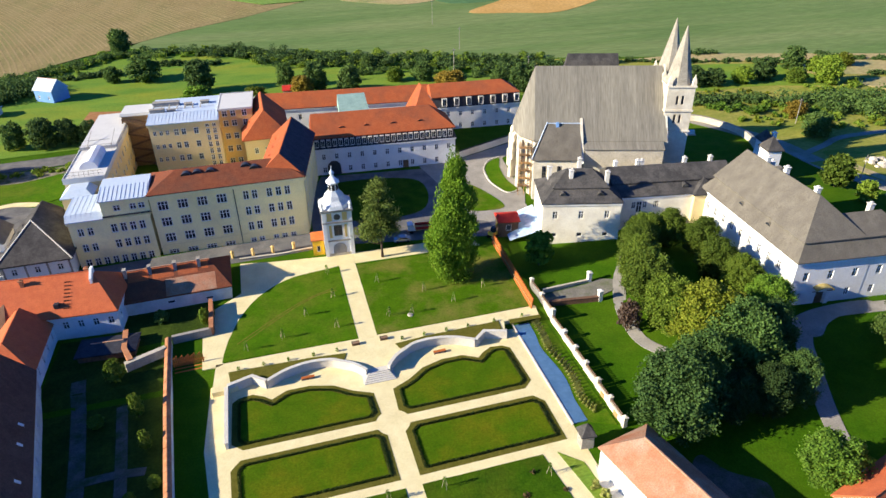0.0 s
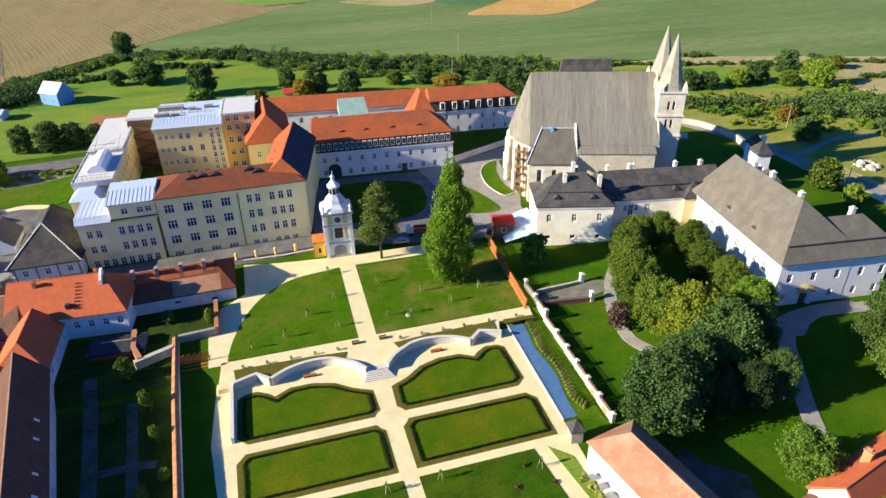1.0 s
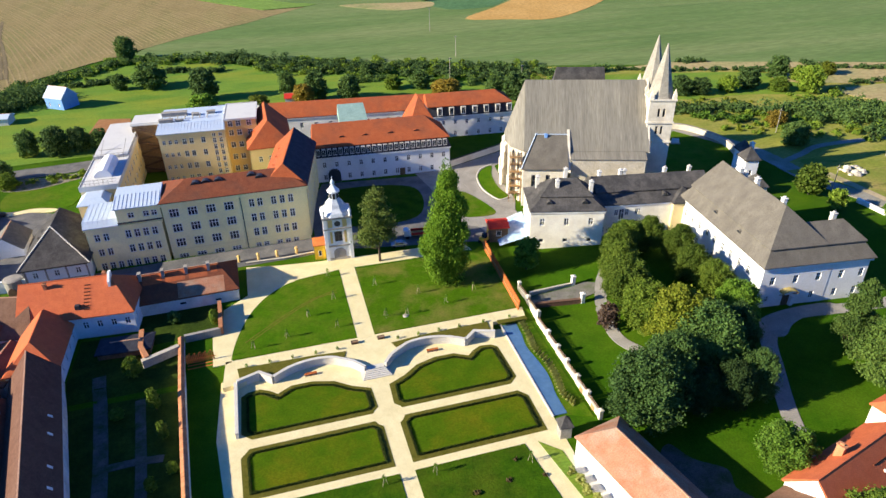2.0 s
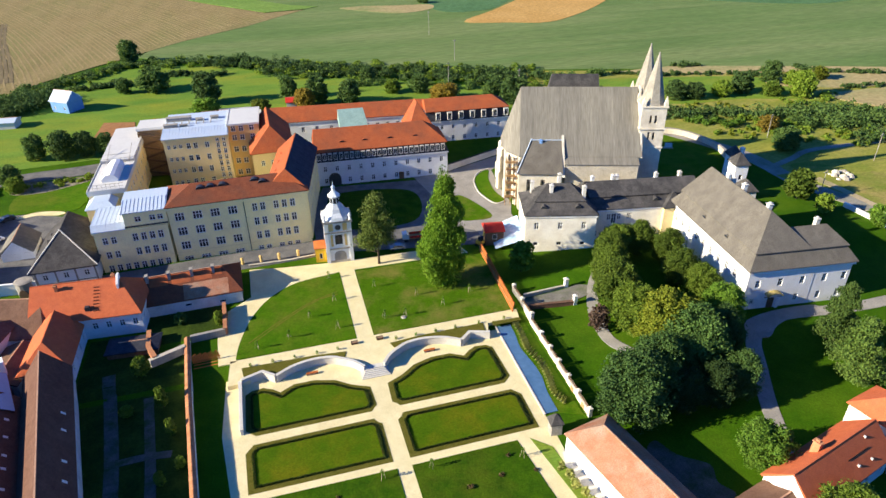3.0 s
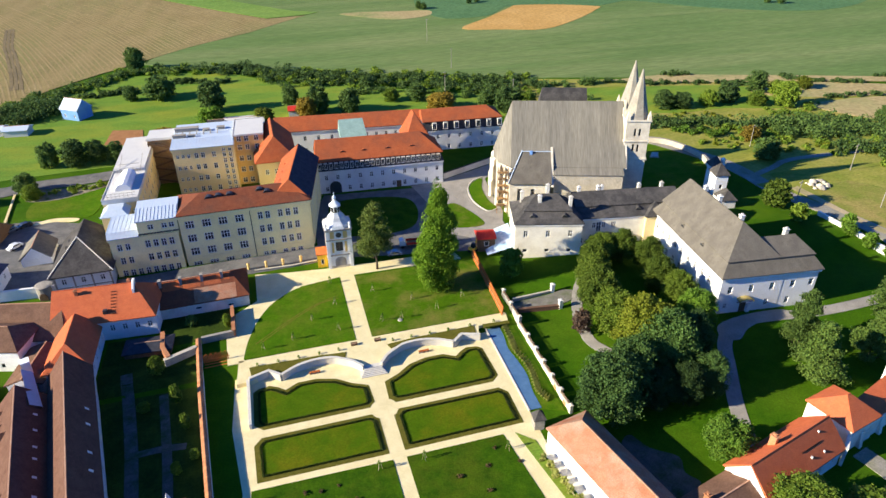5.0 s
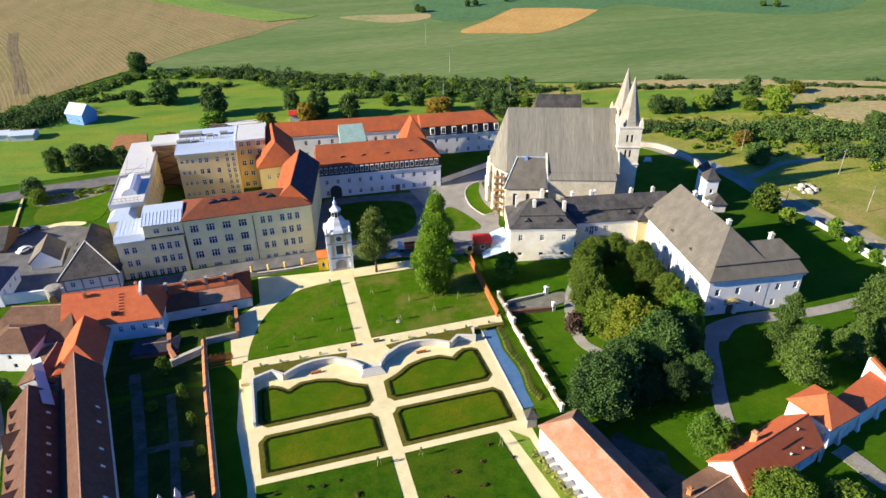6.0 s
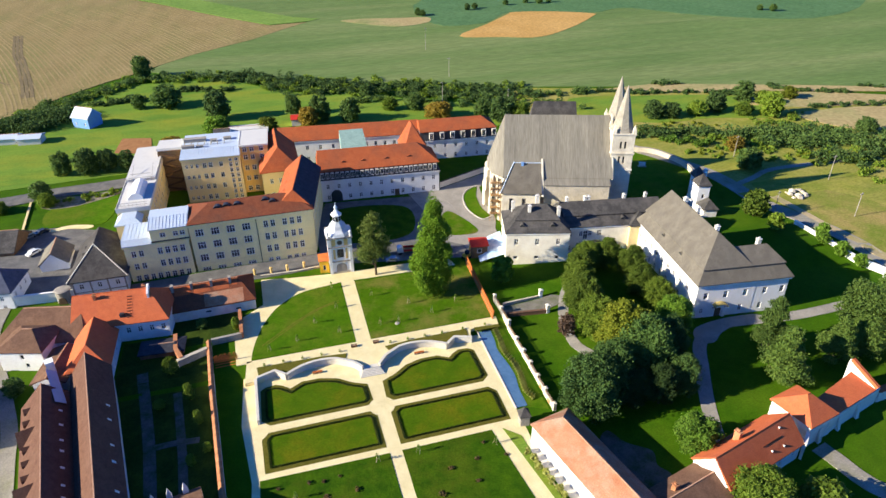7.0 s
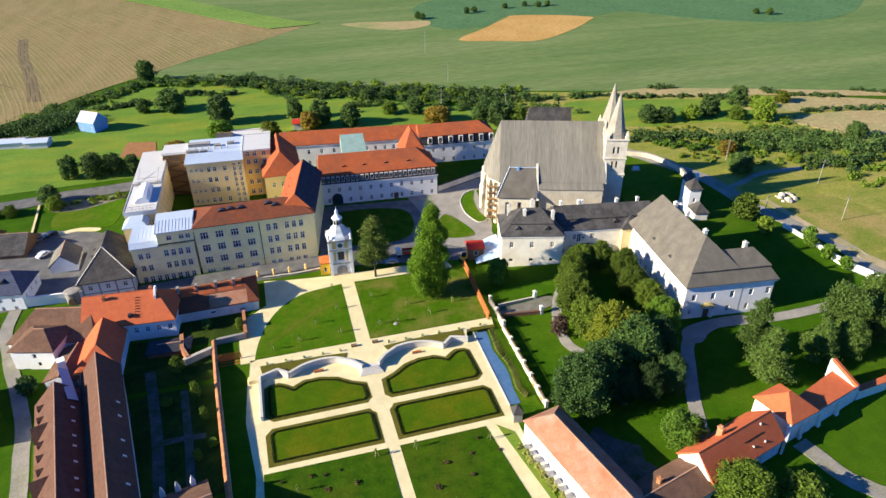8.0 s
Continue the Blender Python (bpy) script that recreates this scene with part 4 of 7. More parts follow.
g.beam((-3, -4.6, 17.4), (3, -4.6, 17.4), 0.1)
part("pergola", g, STONE_DARK, swing)
front = rect(-4.8, -30.5, 1.9, -24.7)
shell(swing, front, -2, 12.2, YELLOW_PALE, {}, None, "stair_tower")
roof(swing, [(-5.1, -30.8, 2.2, -24.6, 12.4), (-3.5, -29.0, 0.6, -24.6, 13.6)], METAL_ROOF, "stair_roof")

# rear block with the yellow court front
rear = thing("school_rear_block", -20, 200, 2.5, -3, "ochre yellow four-storey block with pale metal roof", "school")
body = rect(-10.6, -10, 8.4, 10)
w0 = []
for z in (1.4, 5.3, 9.2, 13.1):
    w0 += [(7.2, z, 1.3, 1.9, "cross"), (9.2, z, 1.3, 1.9, "cross"), (12.6, z, 1.3, 1.9, "cross")] + [(u, z + 0.3, 0.9, 1.3, "cross") for u in (1.4, 3.1, 4.8)]
for z in np.arange(0.8, 15, 2.0):
    w0 += [(15.8, z, 1.1, 1.6, "cross"), (17.7, z, 1.1, 1.6, "cross")]
shell(rear, body, -2, 16.6, YELLOW_PALE, {0: w0})
band(rear, body, 16.0, 16.7, 0.3, YELLOW_PALE)
roof(rear, [(-11.0, -10.4, 8.6, 10, 16.9), (-10.8, -4.5, 8.5, 10, 18.2)], METAL_ROOF, "roof", "pale blue-grey metal roof")
for k in range(21):
    x = -10.7 + k * 0.95
    g = Geo()
    g.beam((x, -10.3, 16.94), (x, -4.6, 18.24), 0.06)
    part("roof_seam", g, METAL_ROOF, rear)
for x0, y0, x1, y1, z1 in ((-10.5, -4.0, -6.5, -2.6, 19.2), (-5.8, -3.6, -3.5, -2.8, 18.9), (-10.4, 2.0, -3.0, 4.0, 19.4), (-1.5, 1.0, 0.6, 2.6, 18.9), (3.0, 2.0, 5.4, 3.6, 19.0)):
    g = Geo()
    g.box(x0, y0, 18.2, x1, y1, z1 - 0.12)
    g.box(x0 - 0.1, y0 - 0.1, z1 - 0.12, x1 + 0.1, y1 + 0.1, z1)
    part("rooftop_unit", g, STONE_DARK, rear)
for k in range(7):
    g = Geo()
    g.beam((-10 + 2.2 * k, -1.5, 18.2), (-9.6 + 2.2 * k, -0.6, 19.5), 0.22)
    part("vent_pipe", g, STONE_DARK, rear)
gold = rect(8.45, -6.0, 17.9, 10)
w0 = [(u, z, 1.5, 1.9, "cross") for u in (1.6, 4.0, 7.2) for z in (1.4, 5.3, 9.2, 13.1, 16.0)]
shell(rear, gold, -2, 18.4, YELLOW, {0: w0}, None, "gold_wall", 0.16, "deep golden yellow wall")
band(rear, gold, 18.0, 18.6, 0.25, FLAT_ROOF, "parapet")
g = Geo()
g.box(8.5, -5.9, 18.41, 17.8, 9.9, 18.5)
part("flat_roof", g, FLAT_ROOF, rear)
left = rect(-19.6, 1.5, -10.65, 10)
shell(rear, left, -2, 16.4, surface("brown_plaster", (0.24, 0.15, 0.075), (0.30, 0.19, 0.095), 0.2, 0.9, 0.1, 3.0), {}, None, "stair_wing", 0.16, "dark brown recessed stair wall")
roof(rear, [(-20.0, 1.2, -11.05, 10.2, 16.6), (-19.8, 1.4, -11.1, 10, 17.2)], FLAT_ROOF, "rear_roof")
g = Geo()
for k in range(4):
    z = -1 + 4.2 * k
    g.beam((-19.2, 0.9, z), (-11.4, 0.9, z + 2.1), 0.5)
    g.beam((-11.4, 0.4, z + 2.1), (-19.2, 0.4, z + 4.2), 0.5)
for x in (-19.4, -11.2):
    g.beam((x, 0.6, -2), (x, 0.6, 16), 0.3)
part("fire_stair", g, WOOD_DARK, rear, "brown zigzag fire stair")

# ---- seminary ----
sem = thing("seminary", 34, 183, 3.0, -4, "white seminary with dark mansard and red tiled roof", "seminary")
fr = rect(-21, -7, 21, 7)
w0 = []
for z in (0.9, 4.9):
    w0 += row(3, 40, 11, z, 1.15, 1.75)
shell(sem, fr, -3, 8.2, WHITE, {0: w0, 1: [(u, z, 1.1, 1.7, "cross") for u in (3, 7, 11) for z in (0.9, 4.9)]})
band(sem, fr, 7.9, 8.3, 0.3, WHITE)
roof(sem, [(-21.3, -7.3, 21.3, 7.3, 8.5), (-20.4, -6.3, 20.4, 6.3, 11.2)], SLATE, "mansard", "dark slate mansard slope")
roof(sem, [(-21.1, -7.0, 21.1, 7.0, 11.5), (-20.5, -0.2, 14.5, 0.2, 16.6)], ROOF_RED, "roof", "red tiled upper roof")
for k in range(24):
    x = -19.6 + k * 1.70
    g = Geo()
    for x0, x1, z0, z1 in ((-0.58, -0.46, 8.9, 10.9), (0.46, 0.58, 8.9, 10.9), (-0.46, 0.46, 8.9, 9.05), (-0.46, 0.46, 10.75, 10.9)):
        g.box(x + x0, -7.35, z0, x + x1, -6.2, z1)
    o = part("dormer", g, WHITE_WORN, sem, "small pale dormer surround")
    g = Geo()
    g.box(x - 0.46, -7.2, 9.05, x + 0.46, -7.1, 10.75)
    part("pane", g, GLASS, o)
    g = Geo()
    g.box(x - 0.05, -7.28, 9.05, x + 0.05, -7.21, 10.75)
    part("mullion", g, WHITE_WORN, o)
for x in (-12, -5, 3, 11):
    dormer(sem, x, -4.6, 13.35, 1.8, 0.5, 1.4, (0, -1), ROOF_RED)
d = Geo()
d.box(5.0, -7.25, -1.0, 6.6, -6.95, 2.6)
part("door", d, WOOD_DARK, sem)
g = Geo()
arch = [(-17.2, -1.0), (-17.2, 2.6)] + [(-15.3 - 1.9 * math.cos(a), 2.6 + 1.9 * math.sin(a)) for a in np.linspace(0.25, math.pi - 0.25, 7)] + [(-13.4, 2.6), (-13.4, -1.0)]
g.rings([[(x, y, z) for x, z in arch] for y in (-7.5, -6.97)])
part("gateway", g, DARK_METAL, sem, "dark arched carriage gateway")

wing = thing("seminary_link_wing", 5.0, 162.4, 1.5, -11, "cream linking wing with steep red roof", "seminary")
body = rect(-5.4, -14.5, 5.4, 15)
shell(wing, body, -1.5, 14.8, CREAM, {1: [(u, z, 1.2, 2.0, "cross") for u in (3, 7, 11, 15, 19, 23, 26) for z in (1.5, 5.5, 9.5, 12.4)]})
band(wing, body, 14.4, 15.0, 0.4, CREAM)
roof(wing, [(-5.9, -15.0, 6.0, 15.4, 15.2), (-0.1, -12.5, 0.1, 15.2, 20.2)], ROOF_RED)
# dark sheet over the east slope only; the red tiles stay beneath
g = Geo()
g.poly((6.0, -14.9, 15.25), (6.0, 15.4, 15.25), (0.14, 15.2, 20.22), (0.14, -12.4, 20.22))
part("slate_slope", g, SLATE, wing, "dark blue cover on the east roof slope")
for y in (-6, 0, 6):
    dormer(wing, -3.6, y, 17.2, 1.3, 0.5, 1.2, (-1, 0), ROOF_NEW)

yellow = thing("seminary_yellow_wing", 0.5, 194, 2.5, 0, "yellow wing with long steep red roof", "seminary")
body = rect(-6.2, -11, 6.5, 14)
shell(yellow, body, -2, 11.6, YELLOW_PALE, {0: [(u, z, 1.2, 1.8, "cross") for u in (3.0, 6.0) for z in (2.5, 7.5)], 3: [(u, z, 1.2, 1.8, "cross") for u in (4, 8, 12, 16) for z in (2.5, 7.5)]})
roof(yellow, [(-6.8, -11.6, 7.0, 14.3, 12.0), (0.2, -6.0, 0.4, 14.0, 18.6)], ROOF_RED)
for y in (-3, 3):
    dormer(yellow, -4.2, y, 14.45, 1.4, 0.5, 1.3, (-1, 0), ROOF_NEW)

north = thing("seminary_north_wing", 27, 217.2, 3.2, -7, "white rear seminary wing with red tiled roof", "seminary")
body = rect(-25, -4.6, 30, 4.6)
w0 = []
for z in (0.8, 5.4):
    w0 += row(6, 21, 4, z, 1.2, 1.9) + row(34, 45, 4, z, 1.2, 1.9)
shell(north, body, -3, 9.2, WHITE, {0: w0})
band(north, body, 8.8, 9.3, 0.3, WHITE)
roof(north, [(-25.4, -5.0, 30, 5.0, 9.5), (-25.0, -0.1, 30, 0.1, 13.6)], ROOF_RED)
east = thing("seminary_east_wing", 71.0, 208.6, 3.2, -5, "white wing with dormered slate mansard and red roof", "seminary")
body = rect(-15, -6, 15.5, 6)
shell(east, body, -3, 7.8, WHITE, {0: [(u, z, 1.1, 1.7, "cross") for u in (5.6, 9.8, 14.0, 18.3, 22.6, 26.8) for z in (0.5, 4.6)]})
band(east, body, 7.5, 7.9, 0.3, WHITE)
roof(east, [(-15.3, -6.3, 15.8, 6.3, 8.1), (-15.0, -5.3, 15.0, 5.3, 11.2)], SLATE, "mansard", "dark slate mansard slope")
roof(east, [(-15.2, -6.0, 15.7, 6.0, 11.5), (-15.0, -0.1, 10.5, 0.1, 14.6)], ROOF_RED)
for k in range(7):
    x = -10.8 + 4.2 * k
    g = Geo()
    for x0, x1, z0, z1 in ((-0.85, -0.6, 8.4, 11.0), (0.6, 0.85, 8.4, 11.0), (-0.6, 0.6, 8.4, 8.6), (-0.6, 0.6, 10.75, 11.0)):
        g.box(x + x0, -6.6, z0, x + x1, -5.2, z1)
    o = part("dormer", g, WHITE_WORN, east)
    g = Geo()
    g.box(x - 0.6, -6.4, 8.6, x + 0.6, -6.3, 10.75)
    part("pane", g, GLASS, o)
    g = Geo()
    g.box(x - 0.06, -6.46, 8.6, x + 0.06, -6.41, 10.75)
    part("mullion", g, WHITE_WORN, o)
cross = thing("seminary_cross_wing", 50.5, 197, 3.2, -4, "short cross wing with steep orange-red hipped roof", "seminary")
body = rect(-4.6, -8, 4.6, 5)
shell(cross, body, -3, 9.6, WHITE, {})
roof(cross, [(-5.0, -8.4, 5.0, 5.2, 9.9), (-0.1, 0.5, 0.1, 5.0, 17.6)], ROOF_RED)
green = thing("copper_roofed_hall", 28.4, 200, 3.2, -4, "low hall with pale green copper roof", "hall")
body = rect(-4.4, -7, 4.4, 6)
shell(green, body, -3, 11.4, WHITE, {})
roof(green, [(-4.7, -7.3, 4.7, 6.2, 11.7), (-4.4, 6.0, 4.4, 6.2, 15.0)], COPPER)
curved_wall("court_wall", [(55.5, 177), (66, 181.5), (79, 187)], 2.0, 5.4, 0.5, WHITE_WORN, "pale plastered court wall", "wall", SHINGLE_DARK)

# ---- gate tower ----
tower = thing("gate_tower", 13.3, 136.6, 1.0, -3, "white baroque gate tower with yellow panels and lead cap", "tower")
tower.scale = (1.0, 1.0, 0.97)
body = rect(-3.2, -3.2, 3.2, 3.2)
shell(tower, body, -0.5, 12.2, WHITE, {0: [(3.2, 5.4, 1.9, 2.9, "cross")], 3: [(3.2, 5.6, 1.4, 2.4, "cross")], 1: [(3.2, 5.6, 1.4, 2.4, "cross")]}, DARK_METAL)
for z0, z1, o in ((-0.5, 0.7, 0.12), (4.0, 4.4, 0.2), (8.9, 9.3, 0.25), (11.9, 12.5, 0.5)):
    band(tower, body, z0, z1, o, STONE if z1 < 1 else STONE_DARK)
for sx, sy in ((-1, -1), (1, -1), (1, 1), (-1, 1)):
    g = Geo()
    g.box(sx * 3.0 - 0.42, sy * 3.0 - 0.42, -0.4, sx * 3.0 + 0.42, sy * 3.0 + 0.42, 11.9)
    part("pilaster", g, WHITE, tower)
for x in (-1.75, 1.75):
    g = Geo()
    g.box(x - 0.55, -3.27, 9.5, x + 0.55, -3.2, 11.6)
    part("panel", g, YELLOW, tower, "ochre yellow panel")
    g = Geo()
    g.box(x - 0.3, -3.27, 5.0, x + 0.3, -3.2, 8.4)
    part("panel", g, YELLOW, tower, "ochre yellow panel")
g = Geo()
g.turned([(0.75, -0.1), (0.75, 0.05)], 16)
o = part("clock_face", g, DARK_METAL, tower, "dark round clock face", pose(0, -3.28, 10.5, 90, 0, 0))
g = Geo()
arch = [(-1.5, -0.4), (-1.5, 2.2)] + [(-1.5 * math.cos(a), 2.2 + 1.3 * math.sin(a)) for a in np.linspace(0.3, math.pi - 0.3, 7)] + [(1.5, 2.2), (1.5, -0.4)]
g.rings([[(x, y, z) for x, z in arch] for y in (-3.26, -3.18)])
part("gate_door", g, surface("grey_gate", (0.28, 0.26, 0.24), (0.34, 0.32, 0.29), 1.0, 0.7, 0.1, 6.0), tower, "grey arched gate")
g = Geo()
rr = lambda r, z: [(r * math.cos(a), r * math.sin(a), z) for a in [math.pi / 8 + k * math.pi / 4 - math.pi for k in range(8)]]
g.rings([rr(4.1, 12.5), rr(3.7, 13.3), rr(2.6, 14.1), rr(2.2, 15.0), rr(1.5, 15.8), rr(1.35, 16.1)])
part("bell_roof", g, surface("pale_lead", (0.52, 0.54, 0.56), (0.60, 0.62, 0.64), 0.6, 0.6, 0.1, 4.0), tower, "pale grey curved metal roof")
g = Geo()
g.rings([rr(1.2, 16.1), rr(1.2, 18.0), rr(1.6, 18.1), rr(1.6, 18.35), rr(1.0, 18.9), rr(0.45, 19.6), rr(0.4, 20.0)])
part("lantern", g, WHITE, tower, "white open lantern")
for k in range(8):
    g = Geo()
    a = math.pi / 4 * k
    g.box(-0.34, -0.04, 16.3, 0.34, 0.06, 17.8)
    part("lantern_opening", g, GLASS, tower, "", pose(1.12 * math.cos(a), 1.12 * math.sin(a), 0, 0, 0, math.degrees(a) + 90))
g = Geo()
g.turned([(0.3, 20.0), (0.52, 20.2), (0.58, 20.5), (0.42, 20.8), (0.16, 21.1), (0.07, 21.5), (0.05, 22.2)], 14)
part("onion_cap", g, METAL_ROOF, tower, "small pale metal onion cap", smooth=True)
for sx in (-1, 1):
    g = Geo()
    g.turned([(0.4, 12.5), (0.3, 12.9), (0.22, 13.3), (0.42, 13.7), (0.3, 14.1), (0.05, 14.5)], 8, sx * 3.2, -3.2)
    part("urn", g, WHITE, tower)
box_y = thing("ticket_kiosk", 8.4, 136.8, 1.0, -3, "bright yellow kiosk beside the gate tower", "kiosk")
shell(box_y, rect(-1.35, -2, 1.35, 2), -0.3, 4.0, surface("bright_yellow", (0.80, 0.46, 0.03), (0.84, 0.50, 0.05), 0.6, 0.7, 0.05, 4.0), {0: [(1.35, 1.0, 0.8, 1.6, "plain")]})
roof(box_y, [(-1.6, -2.3, 1.6, 2.3, 4.25), (-0.5, -0.8, 0.5, 0.8, 4.5)], ORANGE)

# ---- church ----
church = thing("church", 89.4, 156.1, 3.0, -19, "gothic stone church with huge grey shingled roof", "church")
nave = [(-17, -12), (17, -12), (17, 12), (-17, 12), (-20.3, 8.2), (-21.6, 3.4), (-21.6, -3.4), (-20.3, -8.2)]
lancets = {5: [(3.4, 4.5, 1.7, 8.2, "triple")], 4: [(2.7, 4.5, 1.6, 8.2, "triple")], 6: [(2.6, 4.5, 1.6, 8.2, "triple")], 7: [(2.9, 4.5, 1.6, 8.2, "triple")], 0: [(14, 6, 1.8, 6, "triple"), (19, 7.5, 0.9, 2.0, "plain"), (24, 7.5, 0.9, 2.0, "plain"), (29, 7.5, 0.9, 2.0, "plain")]}
shell(church, nave, -2, 13.8, CHURCH, lancets, STONE_DARK, reveal=0.5)
band(church, nave, 13.2, 14.0, 0.4, CHURCH)
g = Geo()
ev = offset_line(nave, -0.7, True)
n = len(ev)
g.rings([[(x, y, 13.8) for x, y in ev], [(x, y, 14.1) for x, y in ev]])
top = {0: (-17, 0), 1: (17, 0), 2: (17, 0), 3: (-17, 0)}
for i in range(n):
    a, b = ev[i], ev[(i + 1) % n]
    ta, tb = top.get(i, (-17, 0)), top.get((i + 1) % n, (-17, 0))
    pts = [(*a, 14.11), (*b, 14.11), (*tb, 30.8)] + ([(*ta, 30.8)] if ta != tb else [])
    g.poly(*pts)
part("roof", g, SHINGLE_CHURCH, church, "steep weathered grey shingle roof")
g = Geo()
g.rings([[(17.3, -12.8, 13.8), (17.3, 12.8, 13.8), (17.3, 0.3, 31.2), (17.3, -0.3, 31.2)], [(17.8, -12.8, 13.8), (17.8, 12.8, 13.8), (17.8, 0.3, 31.2), (17.8, -0.3, 31.2)]])
part("west_gable", g, CHURCH, church)
for x, y in ((-17.6, -12.6), (-20.8, -8.8), (-22.2, -3.7), (-22.2, 3.7), (-20.8, 8.8)):
    g = Geo()
    l = math.hypot(x, y)
    a = math.atan2(y, x + 17) if x < -18 else -2.2
    for r0, r1, z1 in ((-0.5, 1.4, 6.0), (-0.5, 0.9, 11.0), (-0.5, 0.5, 13.0)):
        c, s = math.cos(a), math.sin(a)
        q = [(x + c * r - s * t, y + s * r + c * t) for r, t in ((r0, -0.55), (r1, -0.55), (r1, 0.55), (r0, 0.55))]
        g.rings([[(u, v, -2) for u, v in q], [(u, v, z1 - 0.6) for u, v in q], [(u, v, z1 + (0.5 if k in (0, 3) else -0.5)) for k, (u, v) in enumerate(q)]])
    part("buttress", g, CHURCH, church)
chap = rect(-17.6, -16.6, -5.5, -11.9)
shell(church, chap, -2, 10.0, CHURCH, {0: [(3, 3.5, 1.3, 5, "triple"), (7, 3.5, 1.3, 5, "triple")]}, STONE_DARK, "chapel_wall", 0.4)
roof(church, [(-18.1, -17.2, -5.0, -9.2, 10.5), (-13.8, -9.6, -5.2, -9.4, 18.2)], SHINGLE_PALACE, "chapel_roof", "weathered shingle chapel roof")
g = Geo()
g.rings([[(x, y, z) for y, z in ((-17.5, 9.6), (-9.0, 9.6), (-9.0, 19.2))] for x in (-5.2, -4.5)])
part("chapel_gable", g, CHURCH, church)
g = Geo()
g.beam((-11.2, -10.2, 16.8), (-11.2, -10.2, 18.3), 0.8)
part("roof_hatch", g, BLUE_PAINT, church)
for v in (-5.0, 5.0):
    tb = rect(16.9, v - 3.5, 23.9, v + 3.5)
    ws = []
    for z in (17.6, 22.6):
        ws += [(2.8, z, 0.7, 2.4, "plain"), (4.2, z, 0.7, 2.4, "plain")]
    shell(church, tb, -2, 27.6, CHURCH, {0: ws, 1: ws, 2: ws, 3: [q for q in ws if q[1] > 20]}, STONE_DARK, "tower_wall", 0.45)
    for z in (15.2, 20.8, 27.2):
        band(church, tb, z, z + 0.45, 0.3, CHURCH, "string_course")
    g = Geo()
    g.rings([[(20.4 + r * math.cos(a), v + r * math.sin(a), z) for a in [math.pi / 8 + math.pi / 4 * k for k in range(8)]] for r, z in ((3.7, 27.65), (3.3, 28.4), (0.12, 42.0))])
    part("spire", g, SPIRE, church, "tall pale stone spire")
    for sx in (-1, 1):
        for sy in (-1, 1):
            g = Geo()
            x, y = 20.4 + sx * 3.1, v + sy * 3.1
            g.rings([rect(x - 0.55, y - 0.55, x + 0.55, y + 0.55) and [(a, b, 27.65) for a, b in rect(x - 0.55, y - 0.55, x + 0.55, y + 0.55)], [(a, b, 28.6) for a, b in rect(x - 0.5, y - 0.5, x + 0.5, y + 0.5)], [(a, b, 30.4) for a, b in rect(x - 0.05, y - 0.05, x + 0.05, y + 0.05)]])
            part("pinnacle", g, CHURCH, church)
aisle = rect(-4.2, -15.2, 16.4, -12.05)
shell(church, aisle, -2, 12.6, STONE, {0: [(5.0, 1.0, 1.4, 2.6, "plain"), (12.5, 0.0, 1.8, 3.0, "plain"), (17.5, 2.0, 0.8, 1.6, "plain")]}, STONE_DARK, "aisle_wall", 0.3, "weathered brownish aisle wall")
roof(church, [(-4.5, -15.5, 16.6, -12.06, 12.8), (-4.5, -12.6, 16.6, -12.06, 14.0)], SHINGLE_CHURCH, "aisle_roof")
nb = rect(-9, 12.05, 6, 20)
shell(church, nb, -2, 14.0, CHURCH, {}, None, "north_chapel_wall")
roof(church, [(-9.5, 8.0, 9.5, 22.5, 14.3), (-6.5, 14.8, 8.0, 15.0, 30.6)], SHINGLE_DARK, "north_chapel_roof")

g = Geo()
g.beam((-14.0, -9.9, 18.06), (-5.0, -9.9, 18.06), 0.22)
g.beam((-18.2, -17.2, 10.6), (-13.9, -9.7, 18.3), 0.2)
part("chapel_flashing", g, METAL_ROOF, church, "pale sheet metal flashing")
# ---- white presbytery and its wing ----
presb = thing("presbytery", 70.7, 127.3, 1.8, -16, "white two-storey presbytery with dark shingled mansard", "house")
body = rect(-9.2, -6.8, 9.2, 6.8)
w0 = row(3.0, 15.2, 3, 6.2, 1.2, 2.0) + row(3.0, 15.2, 3, 1.4, 1.3, 1.1, "plain")
shell(presb, body, -2, 10.0, CREAM_WHITE, {0: w0, 3: row(3, 10.6, 3, 6.2, 1.2, 2.0) + row(3, 10.6, 3, 1.4, 1.2, 1.6), 1: row(3, 10.6, 3, 6.2, 1.2, 2.0)})
band(presb, body, 9.6, 10.2, 0.2, WHITE_WORN)
roof(presb, [(-9.6, -7.15, 9.6, 7.2, 10.4), (-6.3, -3.6, 6.3, 3.6, 12.6)], SHINGLE_DARK, "mansard")
roof(presb, [(-6.7, -4.0, 6.7, 4.0, 12.9), (-3.0, -0.1, 3.0, 0.1, 16.2)], SHINGLE_DARK)
for x in (-4.4, 4.4):
    dormer(presb, x, -5.5, 11.55, 1.7, 0.8, 1.2)
for x, y, z in ((-2.2, -1.8, 16.0), (6.2, -2.4, 15.8), (0.5, 2.5, 17.2), (-6.5, 3.0, 15.0)):
    chimney(presb, x, y, 11.5, z + 0.4, 0.9, 0.8, WHITE_WORN)
link = thing("presbytery_wing", 94.5, 126.2, 2.0, -10, "long white wing with dark shingled roof", "house")
body = rect(-15.2, -6.5, 15, 8)
